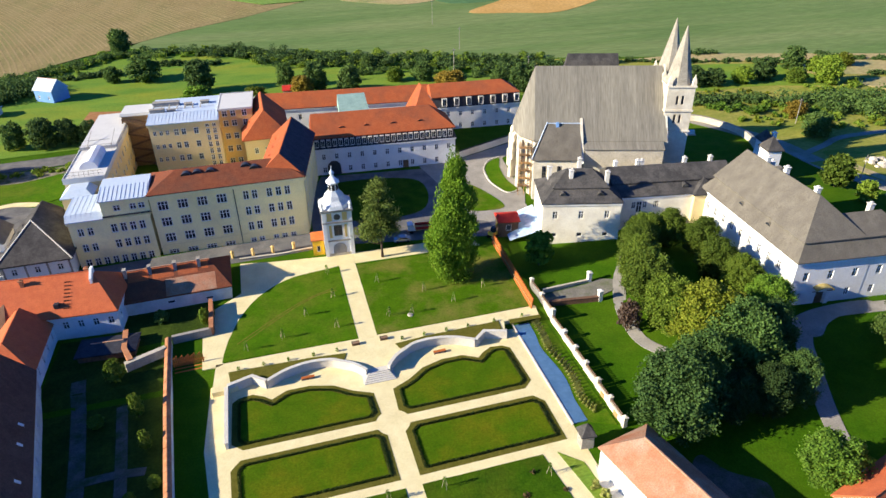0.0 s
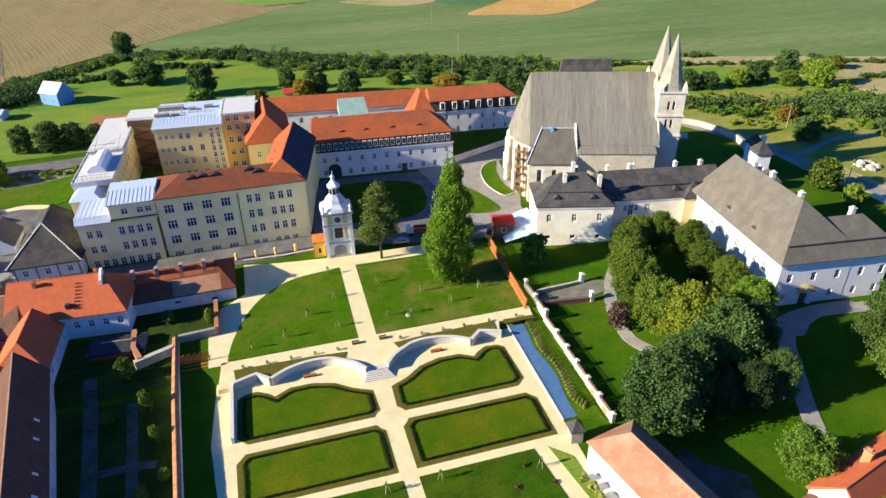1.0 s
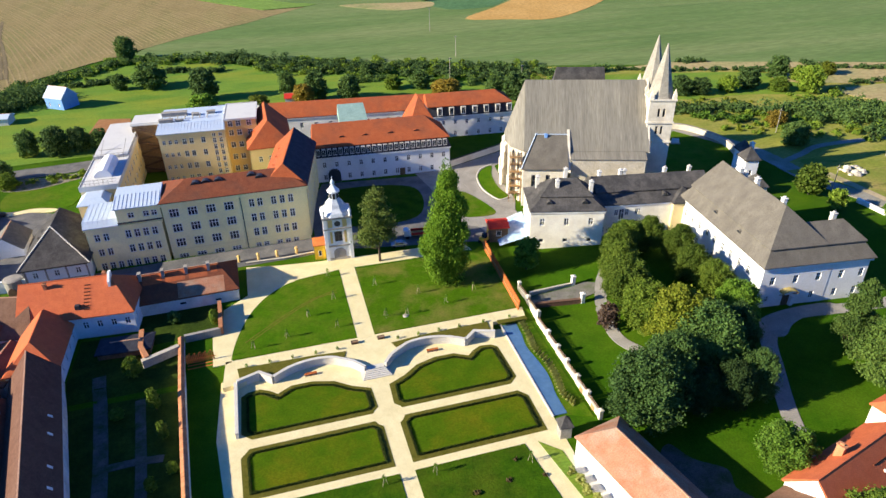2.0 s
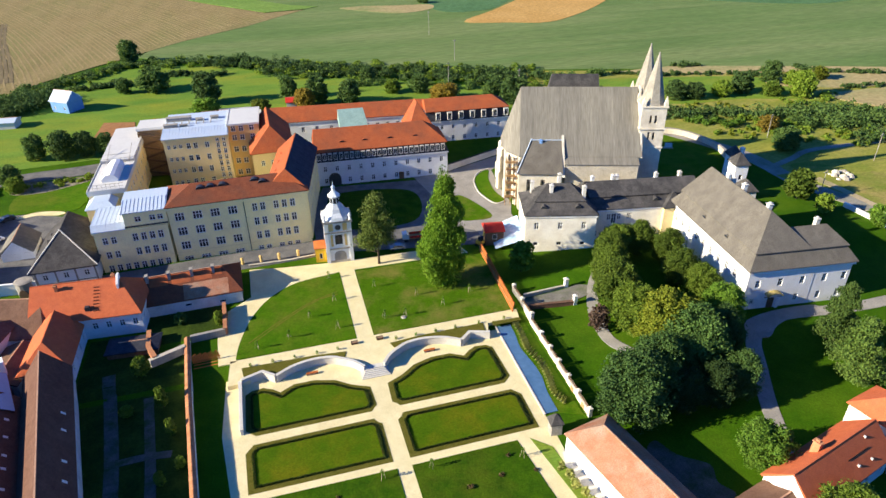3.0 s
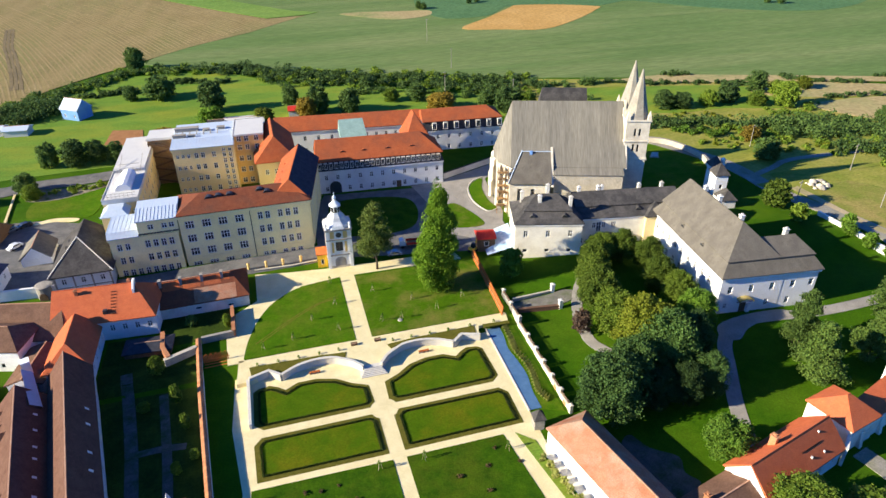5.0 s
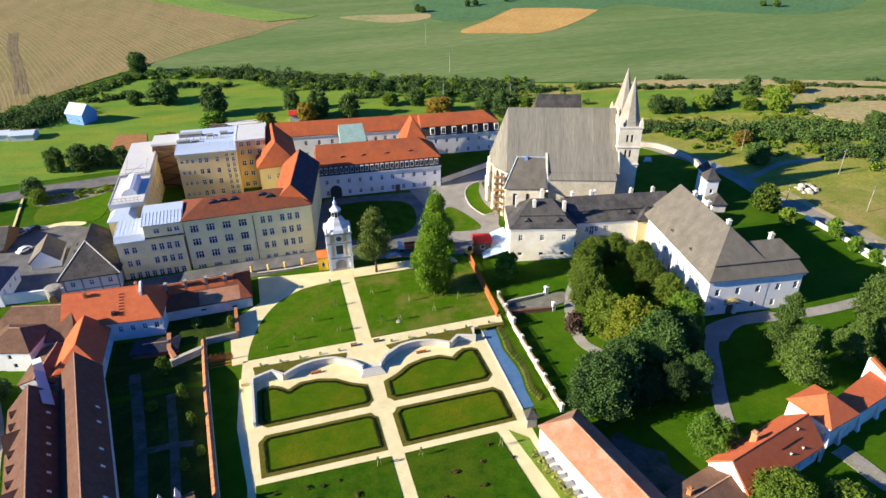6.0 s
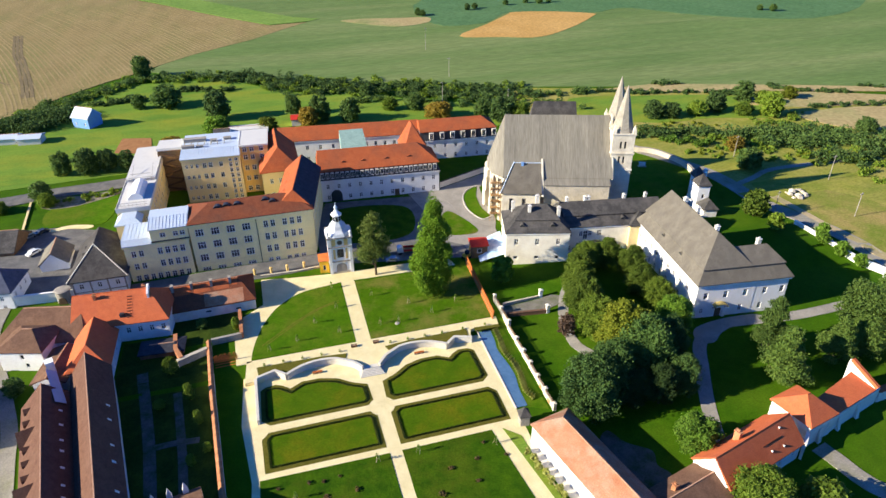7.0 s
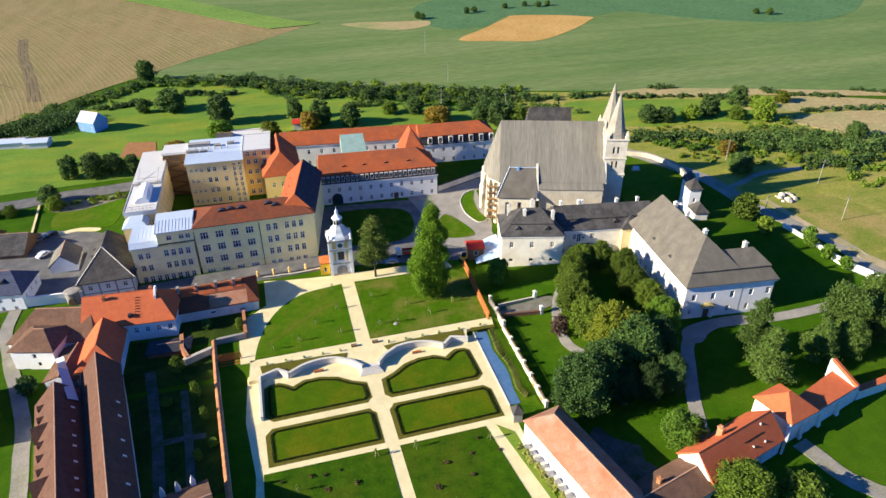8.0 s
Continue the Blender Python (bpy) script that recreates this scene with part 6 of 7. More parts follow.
part("passage_roof", g, surface("blue_grey_sheet", (0.30, 0.44, 0.58), (0.36, 0.50, 0.64), 0.3, 0.6, 0.1, 2.0, spec=0.3, grit=0.15), chm, "pale blue sheet metal roof")
house("white_house", -77.8, 97.2, 0, 90, 18.0, 11, 5.6, 9.6, WHITE, ROOF_OLD, "tall white house across the lane", {0: row(3, 15, 5, 3.2, 1.0, 1.5)}, (4, 4))
grey = house("grey_roof_house", -52.4, 151.0, 0, 0, 13.6, 20.0, 6.6, 6.7, WHITE, ROOF_DARK, "white framed house with grey hipped roof", {0: row(2.2, 11.4, 3, 4.0, 1.2, 1.6) + row(2.2, 11.4, 3, 0.8, 1.2, 1.5)}, (6.3, 6.3), 0.8)
roof(grey, [(-7.7, -10.9, 7.7, 10.6, 6.95), (-1.3, -0.5, -1.1, 10.4, 12.6)], ROOF_DARK, "main_roof")
g = Geo()
for x in (-6.6, -2.2, 2.2, 6.6):
    g.box(x - 0.2, -10.09, 0, x + 0.2, -9.96, 6.5)
g.box(-6.5, -10.08, 2.9, 6.5, -9.95, 3.2)
part("facade_band", g, STONE_DARK, grey)
for y in (-1, 3):
    dormer(grey, -4.4, y, 9.7, 1.5, 0.8, 1.4, (-1, 0), ROOF_DARK)
for a in ((-7.7, -10.9, 7.0), (7.7, -10.9, 7.0)):
    g = Geo()
    g.beam(a, (-1.2, -0.5, 12.66), 0.22)
    part("hip_ridge", g, PAVING, grey, "pale mortared hip ridge")
house("small_white_house", -67.0, 161.0, 0.6, 92, 9.5, 7.4, 4.4, 8.0, WHITE, SHINGLE, "small white house with arched dark entrance", {3: [(5.0, 0.0, 2.2, 2.4, "plain"), (2.2, 0.8, 1.0, 1.4, "cross")]})
navy = house("blue_roof_house", -80.8, 147.8, 0.2, -8, 15, 11.5, 6.0, 10.6, WHITE, surface("blue_grey_tiles", (0.055, 0.065, 0.10), (0.085, 0.095, 0.14), 0.8, 0.6, 0.3, 5.0), "white house with dark blue-grey roof", {0: row(2.5, 12.5, 4, 3.6, 1.0, 1.4) + row(2.5, 12.5, 4, 1.0, 1.0, 1.3), 1: row(2.5, 9, 3, 3.4, 1.0, 1.5)}, (4, 4))
for x in (-3, 2.5):
    dormer(navy, x, -3.4, 8.2, 1.6, 1.0, 1.6, (0, -1), SLATE)
barn = house("dark_barn", -85.5, 175.5, 0.8, -8, 12, 13, 3.6, 8.0, WOOD_DARK, SHINGLE_DARK, "dark wooden barn with twin gables", {})
house("dark_barn", -96, 181, 0.8, -8, 10, 13, 3.6, 8.0, WOOD_DARK, SHINGLE_DARK, "dark wooden barn beside its twin", {})
shed = house("red_roof_outbuilding", -24.2, 128.6, 0.2, 1.5, 24.5, 12.8, 3.8, 7.7, WHITE_WORN, ROOF_BROWN, "old outbuilding with patched red and brown tiles", {0: [(12.5, 2.0, 1.6, 0.8, "plain"), (20.0, 1.4, 1.6, 0.8, "plain")]}, (0.0, 4.0))
for k, x in enumerate((-8.0, -3.2, 1.8, 6.6)):
    g = Geo()
    g.box(x - 0.3, -1.5, 6.2, x + 0.3, -0.4, 8.7)
    g.box(x - 0.38, -1.58, 8.7, x + 0.38, -0.32, 8.85)
    part("fire_wall", g, STONE_DARK, shed, "grey plastered roof dividing wall")
shed_z = lambda y: 7.7 - abs(y) * 3.7 / 6.8 + 0.05
# the ROOF_PALE patch puts the sunlit lower right of the slope into colour
for x0, x1, y0, y1, mt in ((-7.6, -3.6, -2.6, -0.2, ROOF_RED), (-2.8, 1.4, -2.6, -0.2, ROOF_RED), (2.2, 6.2, -2.6, -0.2, ROOF_RED), (7.0, 8.4, -2.0, -0.2, ROOF_RED), (-0.4, 9.6, -6.7, -3.0, ROOF_PALE)):
    g = Geo()
    g.poly((x0, y0, shed_z(y0)), (x1, y0, shed_z(y0)), (x1, y1, shed_z(y1)), (x0, y1, shed_z(y1)))
    part("tile_patch", g, mt, shed, "lighter tile patch")
bot = house("dark_roof_house", -32.6, 53.6, 0, 12, 20, 12.6, 4.2, 7.4, WHITE_WORN, ROOF_OLD, "old house with stone pinnacles on dark roof")
for k in range(3):
    g = Geo()
    g.rings([[(a, b, z) for a, b in rect(-0.5 * s + 2.2 + 2.8 * k, 6.4 - 0.5 * s, 0.5 * s + 2.2 + 2.8 * k, 6.4 + 0.5 * s)] for s, z in ((1.0, 4.0), (1.0, 5.2), (0.1, 7.2))])
    part("pinnacle", g, WHITE_WORN, bot)
# near-black roof colour stands in for the red wing's shade over it
house("dark_shed", -34.4, 110.6, 0, -4, 10.0, 5.0, 2.4, 3.3, WOOD_DARK, SLATE, "low shed in the walled yard, roof darkened for shade", {}, (2.5, 2.5))
for k, (x, y) in enumerate(((-11.5, 139.6), (-6.8, 139.4), (-2.2, 139.3), (2.7, 139.6))):
    p = thing("street_post", x, y, 1.0, 0, "yellow post beside the school street", "post", "street posts")
    g = Geo()
    g.turned([(0.35, -0.2), (0.35, 1.7), (0.45, 1.75), (0.45, 1.9), (0.1, 2.2)], 8)
    part("shaft", g, YELLOW, p)
kiosk = thing("garden_kiosk", 41.4, 63.8, 0, -6, "small stone kiosk with dark pyramid roof", "kiosk")
shell(kiosk, rect(-1.0, -1.0, 1.0, 1.0), -0.2, 2.6, STONE_DARK, {})
roof(kiosk, [(-1.25, -1.25, 1.25, 1.25, 2.8), (-0.05, -0.05, 0.05, 0.05, 4.5)], SHINGLE_DARK)

# ---- far buildings ----
blue = house("blue_house", -79.0, 288.5, 3.3, -35, 9, 8, 4.6, 8.6, BLUE_PAINT, METAL_ROOF, "pale blue house with white metal roof", {0: row(2, 7, 2, 1.4, 1.0, 1.3)})
for x, y, l in ((-111, 275.5, 14), (-98.6, 272.5, 9)):
    house("white_shed", x, y, 3.3, -6, l, 6.5, 2.6, 3.8, FLAT_ROOF, METAL_ROOF, "long low white shed on the meadow")
house("red_shed", -27, 246, 3.3, -5, 5, 5, 2.6, 3.6, WHITE_WORN, RED_PAINT, "small shed with red roof")
house("red_shed", 13, 262, 3.3, -5, 6, 6, 3.0, 4.4, WHITE_WORN, RED_PAINT, "small barn with red roof")
house("grey_shed", -9, 253, 3.3, -5, 16, 9, 3.2, 4.4, WHITE_WORN, FLAT_ROOF, "low grey roofed shed behind the school")
house("grey_shed", -20, 250, 3.3, -5, 6, 7, 3.0, 5.4, WHITE, SHINGLE_DARK, "small white hut behind the school")


# ---- trees ----
RNG = np.random.default_rng(5)


def leaf_mesh(name, centres, size, material, normals=None):
    """Many small four-sided leaf sprays round given centres."""
    n = len(centres)
    a = RNG.normal(size=(n, 3))
    if normals is not None:
        a = a * 0.8 + normals
    a /= np.linalg.norm(a, axis=1)[:, None]
    b = np.cross(a, RNG.normal(size=(n, 3)))
    b /= np.linalg.norm(b, axis=1)[:, None]
    c = np.cross(a, b)
    s = (size * RNG.uniform(0.6, 1.25, n))[:, None]
    v = np.stack([centres - b * s - c * s * 0.35, centres + b * s * 0.2 - c * s * 0.8, centres + b * s + c * s * 0.3, centres - b * s * 0.25 + c * s * 0.85], axis=1).reshape(-1, 3)
    me = bpy.data.meshes.new(name)
    me.from_pydata(v.tolist(), [], np.arange(n * 4).reshape(-1, 4).tolist())
    me.materials.append(material)
    return me


def lobes_points(lobes, count):
    """Points near the surface of a set of lobes, more on the larger ones, none deep inside."""
    w = np.array([l[3] * l[5] for l in lobes])
    pick = RNG.choice(len(lobes), size=count, p=w / w.sum())
    L = np.array(lobes)[pick]
    d = RNG.normal(size=(count, 3))
    d /= np.linalg.norm(d, axis=1)[:, None]
    r = np.where(RNG.uniform(size=count) < 0.22, RNG.uniform(1.0, 1.5, count), RNG.uniform(0.5, 1.12, count))[:, None]
    return L[:, :3] + d * L[:, 3:] * r, d


def crown_lobes(kind):
    """Lobes of a crown one metre wide and high, base at 0."""
    out = []
    if kind == "round":
        for k in range(120):
            a, h = RNG.uniform(0, 6.28), RNG.uniform(0.10, 0.95)
            rad = 0.42 * math.sqrt(max(0.05, 1 - ((h - 0.45) / 0.56) ** 2)) * RNG.uniform(0.4, 1.08)
            s = RNG.uniform(0.05, 0.115)
            out.append((rad * math.cos(a), rad * math.sin(a), h, s, s, s * 0.8))
        out.append((0, 0, 0.52, 0.33, 0.33, 0.36))
        out.append((0, 0, 0.5, 0.35, 0.35, 0.36))
    elif kind == "column":
        for k in range(60):
            a, h = RNG.uniform(0, 6.28), RNG.uniform(0.04, 0.96)
            rad = 0.40 * (1 - h) ** 0.6 * min(1, 0.4 + h * 2.6) * RNG.uniform(0.5, 1.22)
            s = RNG.uniform(0.06, 0.15) * (1.15 - 0.6 * h)
            out.append((rad * math.cos(a), rad * math.sin(a), h, s, s, s * 0.6))
        out.append((0, 0, 0.38, 0.24, 0.24, 0.38))
        out.append((0, 0, 0.75, 0.11, 0.11, 0.24))
    elif kind == "pine":
        for tier in range(9):
            h0 = 0.16 + 0.095 * tier
            for k in range(9 - tier // 2):
                a, h = RNG.uniform(0, 6.28), h0 + RNG.uniform(-0.03, 0.03)
                rad = 0.44 * (1 - h) ** 0.75 * RNG.uniform(0.35, 1.05)
                s = RNG.uniform(0.08, 0.15) * (1.1 - 0.45 * h)
                out.append((rad * math.cos(a), rad * math.sin(a), h, s * 1.2, s * 1.2, s * 0.36))
        out.append((0, 0, 0.93, 0.05, 0.05, 0.07))
    else:
        for k in range(9):
            a, h = RNG.uniform(0, 6.28), RNG.uniform(0.2, 0.75)
            rad = RNG.uniform(0, 0.3)
            s = RNG.uniform(0.16, 0.28)
            out.append((rad * math.cos(a), rad * math.sin(a), h, s, s, s))
    return out


TREES = {}


def tree_meshes(kind, material, leaf, count, variant):
    key = (kind, material.name, round(leaf, 3), variant)
    if key not in TREES:
        lb = crown_lobes(kind)
        c, d = lobes_points(lb, count)
        crown = leaf_mesh("crown", c, leaf, material, d)
        g = Geo()
        g.rings([[(r * math.cos(k * 1.0472) + ox, r * math.sin(k * 1.0472) + oy, z) for k in range(6)] for r, z, ox, oy in ((0.045, -0.25, 0, 0), (0.03, 0.0, 0, 0), (0.024, 0.25, 0.01, 0.0), (0.016, 0.5, 0.0, 0.012), (0.004, 0.88, 0, 0))])
        trunk = g.mesh("trunk", BARK, True)
        limbs = []
        for q in lb[: 7]:
            h = Geo()
            h.rings([[(x + r * math.cos(k * 1.57), y + r * math.sin(k * 1.57), z) for k in range(4)] for x, y, z, r in ((0, 0, max(0.02, q[2] - 0.3), 0.016), (q[0] * 0.5, q[1] * 0.5, q[2] - 0.14, 0.011), (q[0], q[1], q[2], 0.004))])
            limbs.append(h.mesh("limb", BARK, True))
        TREES[key] = (crown, trunk, limbs)
    return TREES[key]


def tree(x, y, height, width, material, kind="round", label="leafy green tree", variant=0, leaf=0.03, count=9000, bare=0.18, name="tree", group="", limbs=True):
    """bare: the part of the height below the crown."""
    crown, trunk, lm = tree_meshes(kind, material, leaf, count, variant)
    t = thing(name, x, y, ground(x, y), RNG.uniform(0, 360), label, "bush" if kind == "bush" else "tree", group)
    hc = height * (1 - bare)
    m = Matrix.Translation((0, 0, height * bare)) @ Matrix.Diagonal((width, width, hc, 1))
    part("crown", crown, None, t, "", m)
    if kind != "bush":
        mt = Matrix.Diagonal((hc * 0.55, hc * 0.55, 1, 1)) @ Matrix.Translation((0, 0, height * bare)) @ Matrix.Diagonal((1, 1, hc, 1))
        part("trunk", trunk, None, t, "", mt)
        if limbs:
            for q in lm:
                part("limb", q, None, t, "", m)
    return t


# trees of the garden
tree(35.8, 115.4, 28.5, 14.6, LEAF_TALL, "column", "tall green broadleaf tree on the upper lawn", 0, 0.0105, 100000, 0.02)
tree(22.4, 129.6, 20.5, 14.0, NEEDLE, "pine", "open pine tree on the upper lawn", 0, 0.0135, 13000, 0.16)
tree(55.8, 114.8, 8.5, 7.0, LEAF_LIGHT, "round", "young light green tree in the park", 1, 0.05, 2600, 0.1)
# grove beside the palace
# LEAF_SHADE crowns are darkened to read as shaded; (72.0, 60.2) also shades the lawn
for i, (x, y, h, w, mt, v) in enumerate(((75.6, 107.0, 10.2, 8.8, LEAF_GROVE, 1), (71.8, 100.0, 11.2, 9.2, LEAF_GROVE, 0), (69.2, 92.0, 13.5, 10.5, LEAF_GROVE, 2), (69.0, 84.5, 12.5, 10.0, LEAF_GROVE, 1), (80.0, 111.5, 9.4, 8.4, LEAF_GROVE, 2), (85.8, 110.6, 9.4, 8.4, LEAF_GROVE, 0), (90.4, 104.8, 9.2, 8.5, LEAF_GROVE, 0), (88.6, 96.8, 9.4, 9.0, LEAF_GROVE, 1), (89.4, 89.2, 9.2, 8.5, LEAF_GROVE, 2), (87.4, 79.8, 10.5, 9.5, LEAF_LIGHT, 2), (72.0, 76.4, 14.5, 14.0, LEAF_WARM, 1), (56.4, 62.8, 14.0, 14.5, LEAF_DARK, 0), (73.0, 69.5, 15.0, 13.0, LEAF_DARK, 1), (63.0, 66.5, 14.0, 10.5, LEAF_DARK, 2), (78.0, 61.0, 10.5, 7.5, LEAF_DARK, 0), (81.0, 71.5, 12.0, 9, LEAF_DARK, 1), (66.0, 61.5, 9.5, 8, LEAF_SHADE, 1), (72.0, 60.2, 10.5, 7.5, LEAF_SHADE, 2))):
    tree(x, y, h, w, mt, "round", "grove edge tree with shade put into its dark leaves" if mt is LEAF_SHADE else "large dense tree in the palace grove" if mt is not LEAF_WARM else "large tree with yellowing leaves in the grove", v, 0.016, 38000, 0.08, group="palace grove")
tree(62.6, 87.5, 7.0, 5.0, LEAF_PURPLE, "round", "small purple-leaved tree on the lawn", 0, 0.05, 1600, 0.2)
tree(71.3, 46.3, 9.5, 9.5, LEAF_LIGHT, "round", "bright green round tree by the red roofs", 3, 0.019, 22000, 0.1)
tree(74.0, 31.0, 9.0, 12.5, LEAF, "round", "broad green tree before the houses", 4, 0.017, 24000, 0.1)
tree(86.0, 28.0, 6.0, 9.0, LEAF, "round", "low green tree by the road", 3, 0.05, 3500, 0.1)
for i, (x, y, h, w) in enumerate(((105.5, 67, 16.5, 9.5), (102.5, 58.5, 15.0, 11.5), (119, 60.5, 13, 10), (132, 66, 15, 13), (140, 62, 13, 12), (127, 60, 11, 9), (146, 70, 13, 11))):
    tree(x, y, h, w, LEAF_FIR, "pine" if i < 3 else "round", "tall loose fir beside the park drive" if i < 3 else "broad olive tree beside the park drive", i % 3, 0.016, 22000, 0.06, group="park trees")
tree(149.0, 126.0, 9, 9.5, LEAF_GROVE, "round", "dense dark tree behind the palace", 1, 0.05, 4500, 0.08)
tree(148, 115, 6, 6, LEAF, "round", "small tree behind the palace", 2, 0.06, 1800, 0.1)
for i, (x, y) in enumerate(((160.5, 104), (161, 97), (162, 91), (163, 107))):
    tree(x - 4.5, y, 4 + i % 2, 4.5, LEAF_LIGHT, "round", "small tree along the park wall", i % 3, 0.07, 1000, 0.12, group="wall trees", limbs=False)
# yard and west side
for x, y, h, w in ((-32, 101, 4.6, 3.6), (-27.5, 91.5, 5.0, 2.6), (-25.4, 83.4, 4.0, 2.2), (-34, 91, 2.2, 2.8), (-23.5, 75, 2.5, 2.0), (-26.5, 72, 3.0, 2.0)):
    tree(x, y, h, w, LEAF, "round", "small shrub tree in the walled yard", 1, 0.07, 1200, 0.08, "shrub", "yard shrubs", False)
tree(-25.5, 117.5, 2.8, 3.0, LEAF_DARK, "round", "dark shrub between yard walls", 2, 0.06, 1400, 0.05, "shrub", "", False)
tree(-17.2, 114.6, 3.4, 2.4, LEAF, "round", "climbing shrub on the brick wall", 2, 0.06, 1400, 0.05, "shrub", "", False)
tree(-65.5, 104.0, 4.0, 5.0, LEAF_DARK, "round", "round dark bush by the lane", 0, 0.06, 1500, 0.03, "bush", "", False)
# lawn saplings
STAKE = surface("pale_stake", (0.42, 0.34, 0.22), (0.50, 0.41, 0.27), 1.0, 0.9, 0.1, 6.0)
for x, y in ((-2.6, 104.7), (8.8, 116.1), (8.1, 105.2), (8.9, 126.0), (19.0, 119.0), (18.8, 105.8), (23.5, 105.3), (27.9, 112.6), (32.9, 106.8), (40.5, 110.2), (-9.4, 103), (2.5, 111), (9.3, 62.4), (17.8, 62.2), (-7.3, 57.9), (33.6, 60.0), (1.0, 50), (22, 46)):
    t = tree(x, y, 2.4, 0.8, LEAF_LIGHT, "round", "thin young sapling on the lawn", 5, 0.10, 80, 0.35, "sapling", "lawn saplings", False)
    z = ground(x, y)
    for k in range(3):
        g = Geo()
        an = 0.6 + 2.1 * k
        g.beam((0.55 * math.cos(an), 0.55 * math.sin(an), -0.1), (0.2 * math.cos(an), 0.2 * math.sin(an), 1.7), 0.05)
        part("stake", g, STAKE, t)
for k, (x, y) in enumerate(((1.5, 60.8), (-1.7, 60.4), (4.2, 56.7), (-1.7, 56.8), (-10.3, 61.0), (-4.5, 60.9), (28.6, 57.3), (22.8, 56.5), (31.2, 60.9), (34.6, 56.6), (27.0, 52.0), (19.5, 51.0), (3.0, 51.5), (-6.5, 51.5))):
    tree(x, y, 0.5 + 0.1 * (k % 3), 0.95 + 0.2 * (k % 4), FLOWER, "bush", "low reddish rose bush in the lawn", k % 3, 0.14, 70, 0.0, "rose_bush", "rose bushes", False)
for x in (-11, -6.5, -2, 2.6, 7, 19.6, 24.0, 28.5, 33, 38.5, 44.5):
    y = 97.6 if x < 10 else 97.5
    t = tree(x, y, 1.5, 0.75, LEAF_LIGHT, "round", "tiny clipped tree along the terrace walk", 5, 0.11, 90, 0.3, "sapling", "terrace saplings", False)
# shrubs along canal and coach house
cv = smooth_line([(46.6, 96.0), (46.2, 91), (45.7, 87), (46.4, 82), (46.2, 77.5), (45.4, 73), (46.4, 69.5)], 5)
rib = None
for (x, y), (x2, y2) in zip(cv, cv[1:]):
    a = math.degrees(math.atan2(y2 - y, x2 - x))
    if rib is None:
        rib = tree(x, y, 1.1, 1.0, LEAF_PALE, "bush", "clipped rib of the wavy canal hedge", 1, 0.12, 260, 0.0, "hedge_shrub", "wavy canal hedge", False)
        rib.children[0].matrix_basis = Matrix.Diagonal((0.62, 1.8, 1.2, 1))
        rib.matrix_basis = pose(x, y, 0.1, 0, 0, a + 12)
    else:
        copy_thing(rib, pose(x, y, 0.1, 0, 0, a + 12))
for k in range(14):
    x, y = 39.1 + k * 0.43, 55.6 - k * 2.0
    tree(x - 0.4 + 0.3 * (k % 2), y, 1.8, 1.5 + 0.2 * (k % 3), LEAF_PALE, "bush", "pale ornamental grass clump at the coach house", 2, 0.12, 260, 0.0, "grass_clump", "coach house clumps", False)
for x, y, h, w, mt in ((-78.5, 230.5, 9, 7.5, LEAF_MEADOW), (-69.5, 228.5, 10, 9, LEAF_MEADOW), (-62, 229, 9, 8, LEAF_MEADOW), (-55, 228, 8, 7, LEAF_MEADOW), (-46, 306, 11, 15, LEAF_MEADOW), (-59, 307, 7, 7, LEAF_MEADOW), (-22, 279, 13, 12, LEAF_MEADOW), (-22, 259, 8, 12, LEAF_LIGHT), (-1, 254, 7, 10, LEAF_WARM), (12, 275, 10, 8, LEAF_MEADOW), (23, 263, 12, 10, LEAF_MEADOW), (36, 258, 11, 10, LEAF_MEADOW), (17, 257, 9, 9, LEAF_AUTUMN), (76, 251, 7, 14, LEAF_AUTUMN), (-63, 366, 12, 11, LEAF_MEADOW), (57, 269, 6, 8, LEAF), (69, 266, 8, 9, LEAF_MEADOW), (50, 291, 7, 8, LEAF_MEADOW), (-81, 208, 7, 8, LEAF_MEADOW), (-78, 202, 5, 6, LEAF), (-40, 244, 6, 10, LEAF_AUTUMN), (-101, 203, 6, 8, LEAF_MEADOW), (-92, 201, 4, 5, LEAF), (103, 238, 11, 12, LEAF_MEADOW), (110, 234, 9, 9, LEAF), (96, 246, 8, 9, LEAF_MEADOW), (170, 221, 8, 10, LEAF_MEADOW), (178, 219, 7, 9, LEAF_MEADOW), (191, 218, 7, 9, LEAF), (202, 219, 9, 10, LEAF_MEADOW), (225, 229, 10, 11, LEAF_MEADOW), (223, 207, 11, 11, LEAF), (212, 212, 6, 9, LEAF), (231, 222, 7, 8, LEAF), (173, 159, 8, 10, LEAF_MEADOW), (180, 176, 6, 8, LEAF_AUTUMN), (250, 226, 6, 8, LEAF_WARM), (246, 176, 7, 9, LEAF_MEADOW)):
    tree(x, y, h, w, mt, "round", "dark bushy tree standing in the meadow" if mt is LEAF_MEADOW else "bushy tree beyond the buildings", int(abs(x)) % 5, 0.034, 6500, 0.0, group="meadow trees", limbs=False)
# trees of the crop plain
for x, y in ((128, 492), (131, 488), (172, 500), (180, 505), (210, 512), (240, 510), (395, 425), (402, 418), (230, 516), (250, 512)):
    tree(x, y, 4.5 + 0.5 * (x % 5), 5 + 0.6 * (y % 4), LEAF_MEADOW, "round", "distant tree in the crop fields", int(x) % 3, 0.055, 2600, 0.03, group="distant trees", limbs=False)


